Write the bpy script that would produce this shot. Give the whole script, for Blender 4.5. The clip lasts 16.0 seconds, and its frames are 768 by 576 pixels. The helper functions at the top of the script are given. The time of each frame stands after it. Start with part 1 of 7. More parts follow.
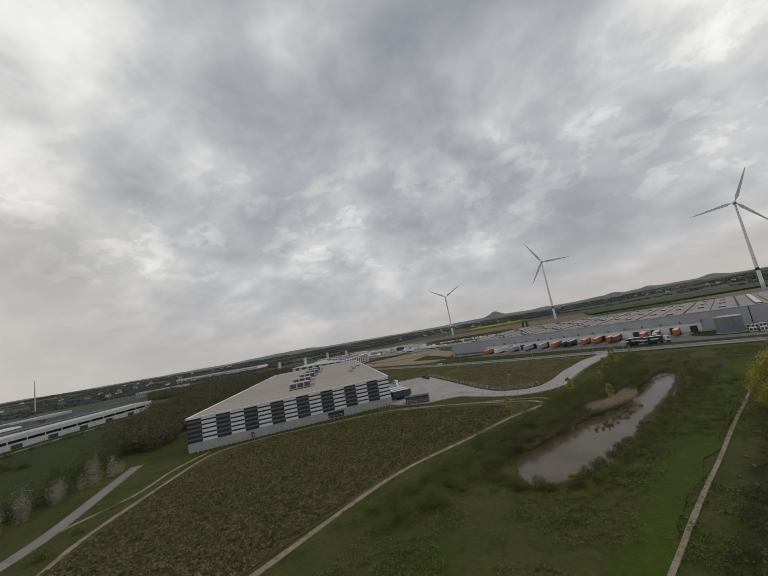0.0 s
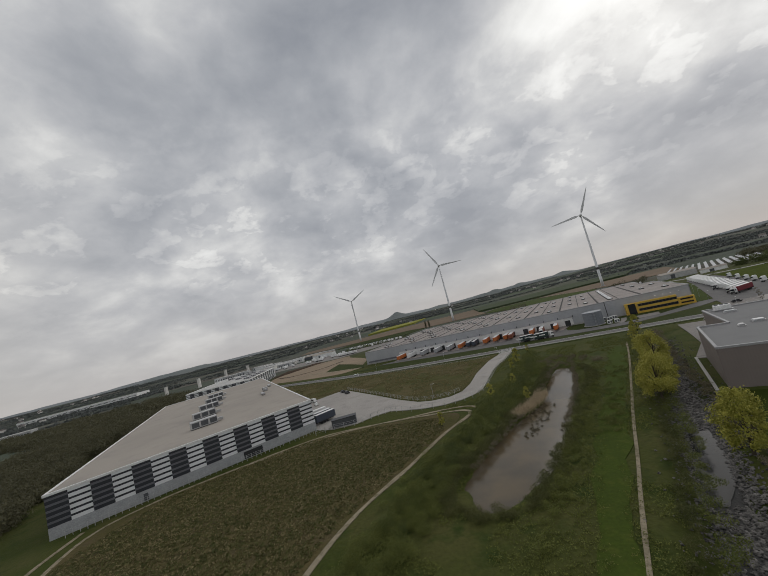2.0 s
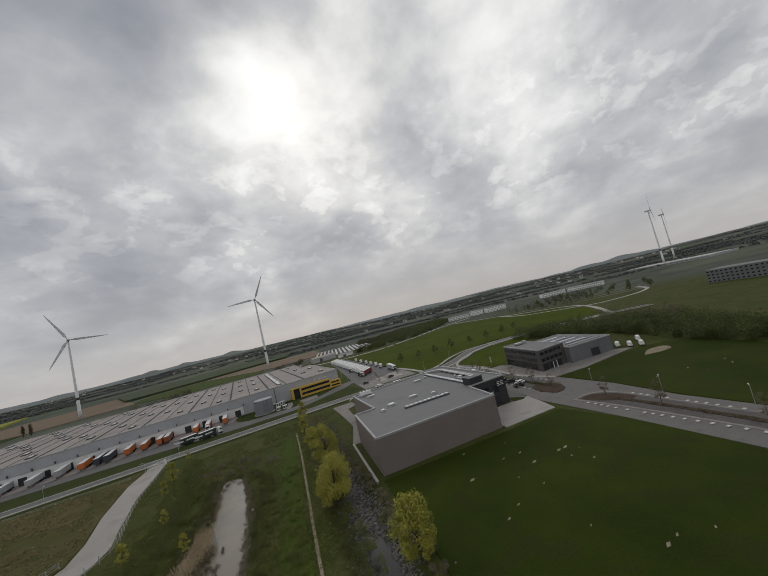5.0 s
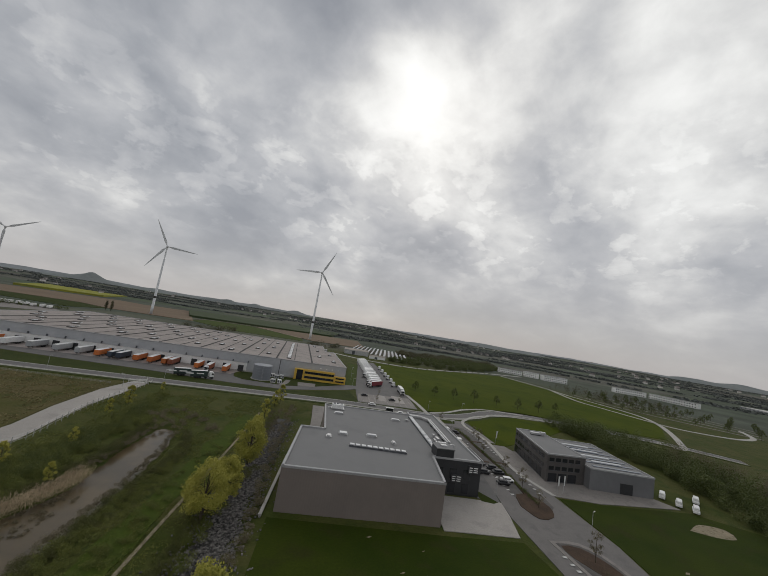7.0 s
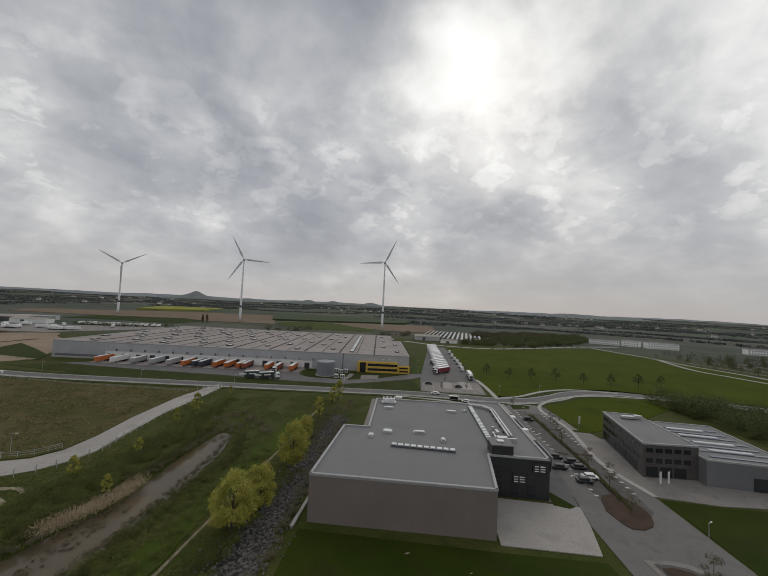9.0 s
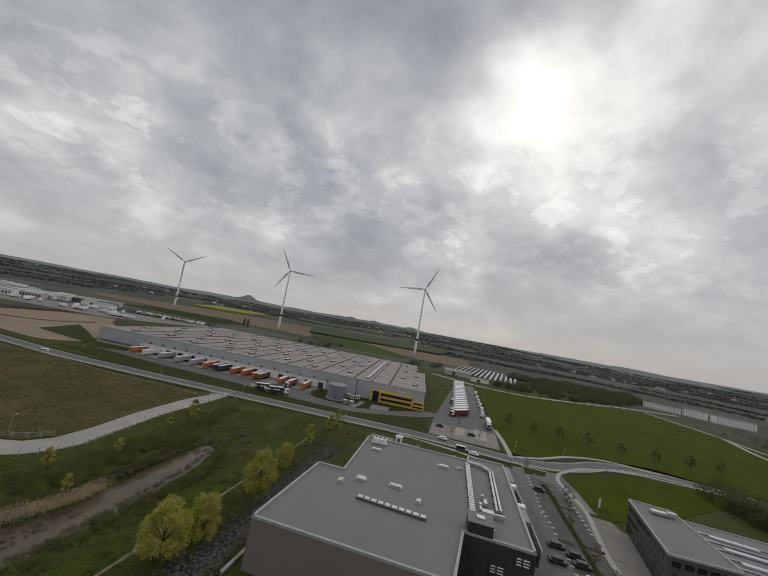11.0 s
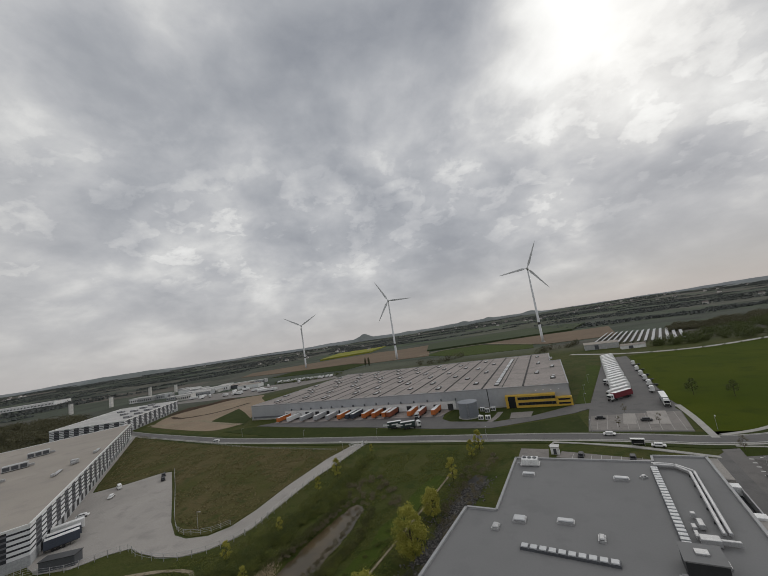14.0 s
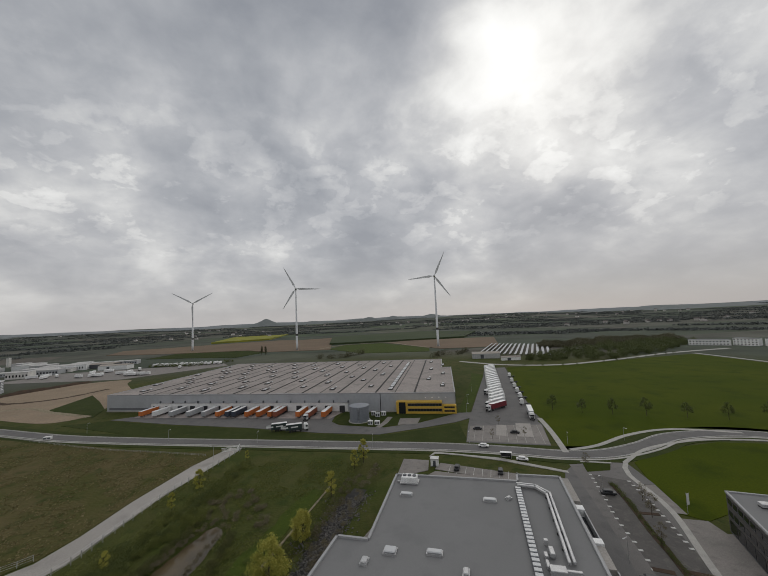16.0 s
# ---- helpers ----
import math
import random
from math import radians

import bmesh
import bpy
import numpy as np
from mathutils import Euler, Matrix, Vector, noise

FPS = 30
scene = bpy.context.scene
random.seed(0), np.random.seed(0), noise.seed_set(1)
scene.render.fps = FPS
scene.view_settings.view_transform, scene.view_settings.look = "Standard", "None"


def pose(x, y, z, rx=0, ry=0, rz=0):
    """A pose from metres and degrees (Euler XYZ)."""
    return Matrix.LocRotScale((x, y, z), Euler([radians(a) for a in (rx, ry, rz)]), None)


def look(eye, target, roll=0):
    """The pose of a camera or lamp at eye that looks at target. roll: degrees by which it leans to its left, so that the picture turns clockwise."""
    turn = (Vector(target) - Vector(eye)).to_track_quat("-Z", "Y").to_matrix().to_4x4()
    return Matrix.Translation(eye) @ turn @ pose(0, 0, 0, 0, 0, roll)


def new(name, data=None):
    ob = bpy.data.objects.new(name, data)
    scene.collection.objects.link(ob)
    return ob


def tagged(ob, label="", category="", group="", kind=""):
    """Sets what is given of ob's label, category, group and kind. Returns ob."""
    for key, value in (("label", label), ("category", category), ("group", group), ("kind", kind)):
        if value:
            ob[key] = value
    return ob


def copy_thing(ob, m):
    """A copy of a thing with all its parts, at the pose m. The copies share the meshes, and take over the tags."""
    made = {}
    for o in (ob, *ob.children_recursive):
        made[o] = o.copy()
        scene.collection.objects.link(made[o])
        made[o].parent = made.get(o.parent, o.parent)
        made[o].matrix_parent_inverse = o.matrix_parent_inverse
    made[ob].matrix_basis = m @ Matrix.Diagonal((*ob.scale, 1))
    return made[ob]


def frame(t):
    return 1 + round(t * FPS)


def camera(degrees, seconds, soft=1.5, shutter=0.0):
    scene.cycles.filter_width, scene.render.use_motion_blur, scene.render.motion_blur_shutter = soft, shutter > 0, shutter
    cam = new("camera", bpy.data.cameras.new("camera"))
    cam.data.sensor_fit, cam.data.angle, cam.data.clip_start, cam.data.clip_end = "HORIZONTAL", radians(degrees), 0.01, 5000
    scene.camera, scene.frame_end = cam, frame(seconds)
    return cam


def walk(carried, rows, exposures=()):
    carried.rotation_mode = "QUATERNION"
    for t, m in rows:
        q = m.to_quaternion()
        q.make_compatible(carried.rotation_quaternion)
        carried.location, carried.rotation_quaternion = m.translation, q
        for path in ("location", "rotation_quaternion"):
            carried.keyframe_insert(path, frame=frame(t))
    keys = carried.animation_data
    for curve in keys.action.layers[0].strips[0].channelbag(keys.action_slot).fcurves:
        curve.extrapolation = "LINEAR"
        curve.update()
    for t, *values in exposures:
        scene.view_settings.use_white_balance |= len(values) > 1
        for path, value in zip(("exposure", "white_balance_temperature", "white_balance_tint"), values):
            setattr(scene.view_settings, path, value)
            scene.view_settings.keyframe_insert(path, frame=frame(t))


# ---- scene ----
cam = camera(97.0, 16.0, soft=0.55)
walk(cam, [
    (0.0, pose(-51.55, -79.64, 28.17, 98.54, 10.04, 37.23)),
    (0.5, pose(-53.19, -81.42, 28.56, 102.35, 10.64, 34.20)),
    (1.0, pose(-54.80, -82.39, 29.45, 104.79, 9.04, 28.85)),
    (1.5, pose(-57.14, -80.77, 32.12, 99.71, 8.55, 23.98)),
    (2.0, pose(-60.03, -77.61, 35.09, 95.71, 14.38, 20.99)),
    (2.5, pose(-62.87, -73.95, 37.06, 94.77, 16.40, 13.98)),
    (3.0, pose(-65.49, -70.77, 37.94, 97.61, 24.48, 5.30)),
    (3.5, pose(-67.63, -67.33, 38.16, 99.07, 23.16, -7.90)),
    (4.0, pose(-67.46, -62.85, 38.53, 99.18, 21.12, -20.05)),
    (4.5, pose(-64.80, -59.35, 38.99, 96.27, 18.75, -28.06)),
    (5.0, pose(-60.22, -57.07, 39.62, 94.99, 13.82, -32.30)),
    (5.5, pose(-53.72, -56.00, 40.41, 95.32, 6.34, -32.79)),
    (6.0, pose(-46.36, -55.56, 41.25, 96.35, -1.50, -30.57)),
    (6.5, pose(-39.22, -55.15, 42.05, 97.18, -7.51, -26.70)),
    (7.0, pose(-33.37, -54.17, 42.71, 96.88, -9.49, -22.23)),
    (7.5, pose(-28.81, -52.63, 43.22, 95.46, -7.45, -17.16)),
    (8.0, pose(-24.94, -50.76, 43.52, 93.60, -4.23, -12.69)),
    (8.5, pose(-21.35, -49.12, 43.91, 92.92, -2.83, -10.66)),
    (9.0, pose(-17.80, -47.83, 44.66, 93.13, -2.82, -9.41)),
    (9.5, pose(-14.28, -46.91, 45.76, 94.25, -4.20, -8.94)),
    (10.0, pose(-10.80, -46.09, 47.02, 95.58, -6.34, -8.25)),
    (10.5, pose(-7.39, -45.13, 48.27, 96.47, -8.58, -6.38)),
    (11.0, pose(-4.05, -43.76, 49.30, 96.23, -10.30, -2.32)),
    (11.5, pose(-0.78, -41.99, 50.14, 94.88, -11.47, 3.92)),
    (12.0, pose(2.07, -39.63, 50.48, 94.47, -8.74, 11.08)),
    (12.5, pose(3.82, -37.55, 50.36, 95.55, -7.66, 17.21)),
    (13.0, pose(3.91, -36.27, 50.89, 96.70, -0.18, 21.90)),
    (13.5, pose(3.18, -35.68, 51.79, 98.03, 4.72, 22.37)),
    (14.0, pose(1.77, -34.90, 53.08, 97.96, 8.75, 16.71)),
    (14.5, pose(0.78, -33.40, 54.41, 96.01, 8.24, 12.92)),
    (15.0, pose(0.93, -31.18, 55.44, 94.81, 6.50, 9.36)),
    (15.5, pose(1.80, -28.42, 56.34, 94.59, 5.64, 4.50)),
    (16.0, pose(3.17, -25.68, 57.14, 95.03, 2.61, 1.05)),
])
# ---------- world and sun ----------
AZ, EL = radians(26.5), radians(34.0)
SUN_DIR = Vector((math.sin(AZ) * math.cos(EL), math.cos(AZ) * math.cos(EL), math.sin(EL)))


def mth(tree, op, a, b=None, c=None, clamp=False):
    n = tree.nodes.new("ShaderNodeMath")
    n.operation, n.use_clamp = op, clamp
    for i, v in enumerate((a, b, c)):
        if v is None:
            continue
        if isinstance(v, (int, float)):
            n.inputs[i].default_value = v
        else:
            tree.links.new(v, n.inputs[i])
    return n.outputs[0]


def mixc(tree, fac, a, b, blend="MIX"):
    n = tree.nodes.new("ShaderNodeMix")
    n.data_type, n.blend_type = "RGBA", blend
    for sock, v in ((n.inputs[0], fac), (n.inputs[6], a), (n.inputs[7], b)):
        if isinstance(v, (int, float)):
            sock.default_value = v
        elif isinstance(v, tuple):
            sock.default_value = (*v[:3], 1)
        else:
            tree.links.new(v, sock)
    return n.outputs[2]


def ramp(tree, fac, stops):
    n = tree.nodes.new("ShaderNodeValToRGB")
    els = n.color_ramp.elements
    while len(els) < len(stops):
        els.new(0.5)
    for e, (p, c) in zip(els, stops):
        e.position = p
        e.color = (*c, 1) if isinstance(c, tuple) else (c, c, c, 1)
    tree.links.new(fac, n.inputs[0])
    return n.outputs[0]


# slow swells of the cloud cover
THICKNESS = ((-80, 12, 60, -0.077), (-60, 12, 60, -0.036), (-40, 12, 60, -0.081), (-20, 12, 60, -0.024), (0, 12, 60, -0.099), (20, 12, 60, -0.043), (40, 12, 60, -0.047),
             (-60, 28, 30, -0.072), (-40, 28, 30, 0.03), (-20, 28, 30, 0.043), (0, 28, 30, 0.068), (20, 28, 30, 0.066), (60, 28, 30, 0.065),
             (-100, 46, 18, 0.057), (-74, 46, 18, 0.096), (-48, 46, 18, -0.086), (-22, 46, 18, -0.027), (30, 46, 18, -0.073), (56, 46, 18, 0.026), (82, 46, 18, 0.016), (-100, 66, 14, 0.023))


def make_world():
    w = bpy.data.worlds.new("overcast_sky")
    scene.world = w
    w.use_nodes = True
    t = w.node_tree
    t.nodes.clear()
    out = t.nodes.new("ShaderNodeOutputWorld")
    bg = t.nodes.new("ShaderNodeBackground")
    t.links.new(bg.outputs[0], out.inputs[0])
    sky = t.nodes.new("ShaderNodeTexSky")
    sky.sky_type, sky.sun_disc = "NISHITA", False
    sky.sun_elevation, sky.sun_rotation = EL, AZ
    skyc = mixc(t, 1.0, sky.outputs[0], (0.08, 0.08, 0.08), "MULTIPLY")
    tc = t.nodes.new("ShaderNodeTexCoord")
    sep = t.nodes.new("ShaderNodeSeparateXYZ")
    t.links.new(tc.outputs["Generated"], sep.inputs[0])
    dx, dy, dz = sep.outputs
    up = mth(t, "MAXIMUM", dz, 0.0)
    comb = t.nodes.new("ShaderNodeCombineXYZ")
    t.links.new(dx, comb.inputs[0])
    t.links.new(dy, comb.inputs[1])
    t.links.new(mth(t, "MULTIPLY", mth(t, "POWER", up, 0.75), 1.25), comb.inputs[2])

    # a flat cloud ceiling: towards the horizon its pattern closes up into streaks
    flat = t.nodes.new("ShaderNodeCombineXYZ")
    far = mth(t, "ADD", up, 0.42)
    t.links.new(mth(t, "DIVIDE", dx, far), flat.inputs[0])
    t.links.new(mth(t, "DIVIDE", dy, far), flat.inputs[1])

    def cloud(scale, detail, rough, dist, shift=(0, 0, 0), ceiling=False):
        mp = t.nodes.new("ShaderNodeMapping")
        mp.inputs["Location"].default_value = shift
        mp.inputs["Rotation"].default_value = (0, 0, radians(-25))
        t.links.new((flat if ceiling else comb).outputs[0], mp.inputs[0])
        n = t.nodes.new("ShaderNodeTexNoise")
        n.inputs["Scale"].default_value = scale
        n.inputs["Detail"].default_value = detail
        n.inputs["Roughness"].default_value = rough
        n.inputs["Distortion"].default_value = dist
        t.links.new(mp.outputs[0], n.inputs[0])
        return n.outputs[0]

    big = cloud(2.2, 3, 0.42, 0.1, (0.4, 1.3, 0))
    mid = cloud(3.3, 7, 0.5, 0.2, (2.0, 0.4, 0), True)
    fine = cloud(10.5, 6, 0.6, 0.3, (5.0, 2.0, 0), True)
    puff = ramp(t, cloud(8.5, 6, 0.56, 0.2, (1.0, 7.0, 3.0), True), [(0.53, 0.0), (0.57, 0.6), (0.68, 1.0)])
    body = mth(t, "ADD", mth(t, "MULTIPLY", big, 0.38), mth(t, "MULTIPLY", mid, 0.56))
    body = mth(t, "ADD", body, mth(t, "MULTIPLY", fine, 0.125))
    # small bright heads of cumulus over a middle belt
    belt = ramp(t, up, [(0.12, 0.0), (0.24, 1.0), (0.40, 0.9), (0.58, 0.0)])
    body = mth(t, "ADD", body, mth(t, "MULTIPLY", mth(t, "MULTIPLY", puff, belt), 0.075))
    # thick and thin places of the cloud cover, thinnest round the hidden sun: azimuth, elevation, tightness, thinning
    for az, el, tight, amount in ((26.5, 36, 42, 0.16), (27, 52, 16, 0.05), (15, 22, 500, 0.09), (38, 15, 150, 0.04), (-11, 28, 420, 0.07), (-38, 11, 120, 0.05), (-54, 22, 50, 0.06),
                                  (-3, 38, 22, -0.06), (-22, 33, 40, -0.05), (8, 15, 120, -0.03), (-30, 60, 7, -0.05), (62, 30, 12, 0.035), (-95, 45, 10, 0.07), (-65, 12, 120, 0.05), (48, 22, 120, -0.04), (72, 46, 10, 0.05), (-86, 42, 14, 0.045)) + THICKNESS:
        d = t.nodes.new("ShaderNodeVectorMath")
        d.operation = "DOT_PRODUCT"
        t.links.new(tc.outputs["Generated"], d.inputs[0])
        d.inputs[1].default_value = (math.sin(radians(az)) * math.cos(radians(el)), math.cos(radians(az)) * math.cos(radians(el)), math.sin(radians(el)))
        lobe = mth(t, "POWER", mth(t, "MAXIMUM", d.outputs["Value"], 0.0), tight)
        body = mth(t, "ADD", body, mth(t, "MULTIPLY", lobe, amount))
    col = ramp(t, body, [(0.36, (0.27, 0.285, 0.315)), (0.47, (0.375, 0.388, 0.412)), (0.54, (0.475, 0.483, 0.50)), (0.585, (0.56, 0.565, 0.57)),
                         (0.64, (0.70, 0.70, 0.69)), (0.71, (0.86, 0.86, 0.84)), (0.80, (1.0, 1.0, 0.98))])
    # milky band over the horizon
    hz = mth(t, "POWER", mth(t, "SUBTRACT", 1.0, up, clamp=True), 6.0)
    col = mixc(t, mth(t, "MULTIPLY", hz, 0.88), col, (0.465, 0.447, 0.445))
    west = t.nodes.new("ShaderNodeVectorMath")
    west.operation = "DOT_PRODUCT"
    t.links.new(tc.outputs["Generated"], west.inputs[0])
    west.inputs[1].default_value = (-0.985, -0.03, 0.13)
    wg = mth(t, "POWER", mth(t, "MAXIMUM", west.outputs["Value"], 0.0), 14.0)
    col = mixc(t, mth(t, "MULTIPLY", wg, 0.45), col, (0.72, 0.66, 0.55))
    east = t.nodes.new("ShaderNodeVectorMath")
    east.operation = "DOT_PRODUCT"
    t.links.new(tc.outputs["Generated"], east.inputs[0])
    east.inputs[1].default_value = (0.72, 0.68, 0.10)
    eg = mth(t, "POWER", mth(t, "MAXIMUM", east.outputs["Value"], 0.0), 9.0)
    col = mixc(t, mth(t, "MULTIPLY", mth(t, "MULTIPLY", eg, hz), 0.8), col, (0.37, 0.362, 0.37))
    col = mixc(t, 0.94, skyc, col)
    t.links.new(col, bg.inputs[0])
    bg.inputs[1].default_value = 1.045


make_world()
sun = new("sun", bpy.data.lights.new("sun", "SUN"))
sun.data.energy, sun.data.angle, sun.data.color = 0.5, radians(50), (1.0, 0.96, 0.90)
sun.matrix_world = look(SUN_DIR * 100, (0, 0, 0))

# ---------- materials ----------
def surf(name, c1, c2, scale=0.5, rough=0.8, bump=0.2, fine=8.0, c3=None, metal=0.0, vary=0.0, spec=0.5, dist=0.02, edge=(0.35, 0.65), even=0.2):
    """A surface with two scales of variation and a fine relief."""
    m = bpy.data.materials.new(name)
    m.use_nodes = True
    t = m.node_tree
    bs = t.nodes["Principled BSDF"]
    tc = t.nodes.new("ShaderNodeTexCoord")

    def ns(s, d, r=0.55):
        n = t.nodes.new("ShaderNodeTexNoise")
        n.inputs["Scale"].default_value, n.inputs["Detail"].default_value, n.inputs["Roughness"].default_value = s, d, r
        t.links.new(tc.outputs["Object"], n.inputs[0])
        return n.outputs[0]

    a, b = ns(scale, 5), ns(fine, 4)
    fac = ramp(t, a, [(edge[0], 0.0), (edge[1], 1.0)])
    col = mixc(t, fac, c1, c2)
    if c3:
        col = mixc(t, ramp(t, ns(scale * 3.3, 4), [(0.52, 0.0), (0.70, 1.0)]), col, c3)
    tone = ramp(t, b, [(0.25, 1 - 1.1 * even), (0.75, 1 + 0.9 * even)])
    col = mixc(t, 1.0, col, tone, "MULTIPLY")
    if vary:
        oi = t.nodes.new("ShaderNodeObjectInfo")
        v = mth(t, "MULTIPLY_ADD", oi.outputs["Random"], vary * 2, 1 - vary)
        cc = t.nodes.new("ShaderNodeCombineColor")
        for i in range(3):
            t.links.new(v, cc.inputs[i])
        col = mixc(t, 1.0, col, cc.outputs[0], "MULTIPLY")
    t.links.new(col, bs.inputs["Base Color"])
    rr = mth(t, "MULTIPLY_ADD", b, 0.2, rough - 0.1, clamp=True)
    t.links.new(rr, bs.inputs["Roughness"])
    bs.inputs["Metallic"].default_value = metal
    bs.inputs["Specular IOR Level"].default_value = spec
    if bump:
        bp = t.nodes.new("ShaderNodeBump")
        bp.inputs["Strength"].default_value, bp.inputs["Distance"].default_value = bump, dist
        t.links.new(b, bp.inputs["Height"])
        t.links.new(bp.outputs[0], bs.inputs["Normal"])
    return m


def foliage(name, c1, c2, scale=0.4):
    m = bpy.data.materials.new(name)
    m.use_nodes = True
    t = m.node_tree
    bs = t.nodes["Principled BSDF"]
    geo = t.nodes.new("ShaderNodeNewGeometry")
    tc = t.nodes.new("ShaderNodeTexCoord")
    n = t.nodes.new("ShaderNodeTexNoise")
    n.inputs["Scale"].default_value, n.inputs["Detail"].default_value = scale, 3
    t.links.new(tc.outputs["Object"], n.inputs[0])
    oi = t.nodes.new("ShaderNodeObjectInfo")
    f = mth(t, "ADD", mth(t, "MULTIPLY", geo.outputs["Random Per Island"], 0.55), mth(t, "MULTIPLY", ramp(t, n.outputs[0], [(0.3, 0.0), (0.7, 1.0)]), 0.45))
    f = mth(t, "ADD", f, mth(t, "MULTIPLY_ADD", oi.outputs["Random"], 0.25, -0.12), clamp=True)
    t.links.new(mixc(t, f, c1, c2), bs.inputs["Base Color"])
    bs.inputs["Roughness"].default_value = 0.7
    bs.inputs["Specular IOR Level"].default_value = 0.2
    # shading normals bent upwards, so leaves take soft light from above
    lift = t.nodes.new("ShaderNodeVectorMath")
    lift.operation = "MULTIPLY_ADD"
    lift.inputs[1].default_value = (0.55, 0.55, 0.55)
    lift.inputs[2].default_value = (0.0, 0.0, 0.55)
    t.links.new(geo.outputs["Normal"], lift.inputs[0])
    t.links.new(lift.outputs[0], bs.inputs["Normal"])
    return m


def water(name, c):
    m = bpy.data.materials.new(name)
    m.use_nodes = True
    t = m.node_tree
    bs = t.nodes["Principled BSDF"]
    tc = t.nodes.new("ShaderNodeTexCoord")
    n = t.nodes.new("ShaderNodeTexNoise")
    n.inputs["Scale"].default_value, n.inputs["Detail"].default_value = 1.4, 4
    t.links.new(tc.outputs["Object"], n.inputs[0])
    n2 = t.nodes.new("ShaderNodeTexNoise")
    n2.inputs["Scale"].default_value, n2.inputs["Detail"].default_value = 0.12, 4
    t.links.new(tc.outputs["Object"], n2.inputs[0])
    t.links.new(mixc(t, ramp(t, n2.outputs[0], [(0.4, 0.0), (0.65, 1.0)]), c, (c[0] * 1.5, c[1] * 1.4, c[2] * 1.25)), bs.inputs["Base Color"])
    bs.inputs["Roughness"].default_value = 0.16
    bs.inputs["Specular IOR Level"].default_value = 0.30
    bp = t.nodes.new("ShaderNodeBump")
    bp.inputs["Strength"].default_value, bp.inputs["Distance"].default_value = 0.25, 0.03
    t.links.new(n.outputs[0], bp.inputs["Height"])
    t.links.new(bp.outputs[0], bs.inputs["Normal"])
    return m


def ribbed(name, c1, c2, pitch, rough=0.5, metal=0.0, axis=0, bump=0.6):
    """Profiled cladding: ribs along one axis of the object, with streaks of dirt."""
    m = surf(name, c1, c2, 0.12, rough, 0.0, 0.5, metal=metal, even=0.06)
    t = m.node_tree
    bs = t.nodes["Principled BSDF"]
    tc = t.nodes.new("ShaderNodeTexCoord")
    sp = t.nodes.new("ShaderNodeSeparateXYZ")
    t.links.new(tc.outputs["Object"], sp.inputs[0])
    wv = mth(t, "SINE", mth(t, "MULTIPLY", sp.outputs[axis], 2 * math.pi / pitch))
    bp = t.nodes.new("ShaderNodeBump")
    bp.inputs["Strength"].default_value, bp.inputs["Distance"].default_value = bump, 0.03
    t.links.new(wv, bp.inputs["Height"])
    t.links.new(bp.outputs[0], bs.inputs["Normal"])
    return m


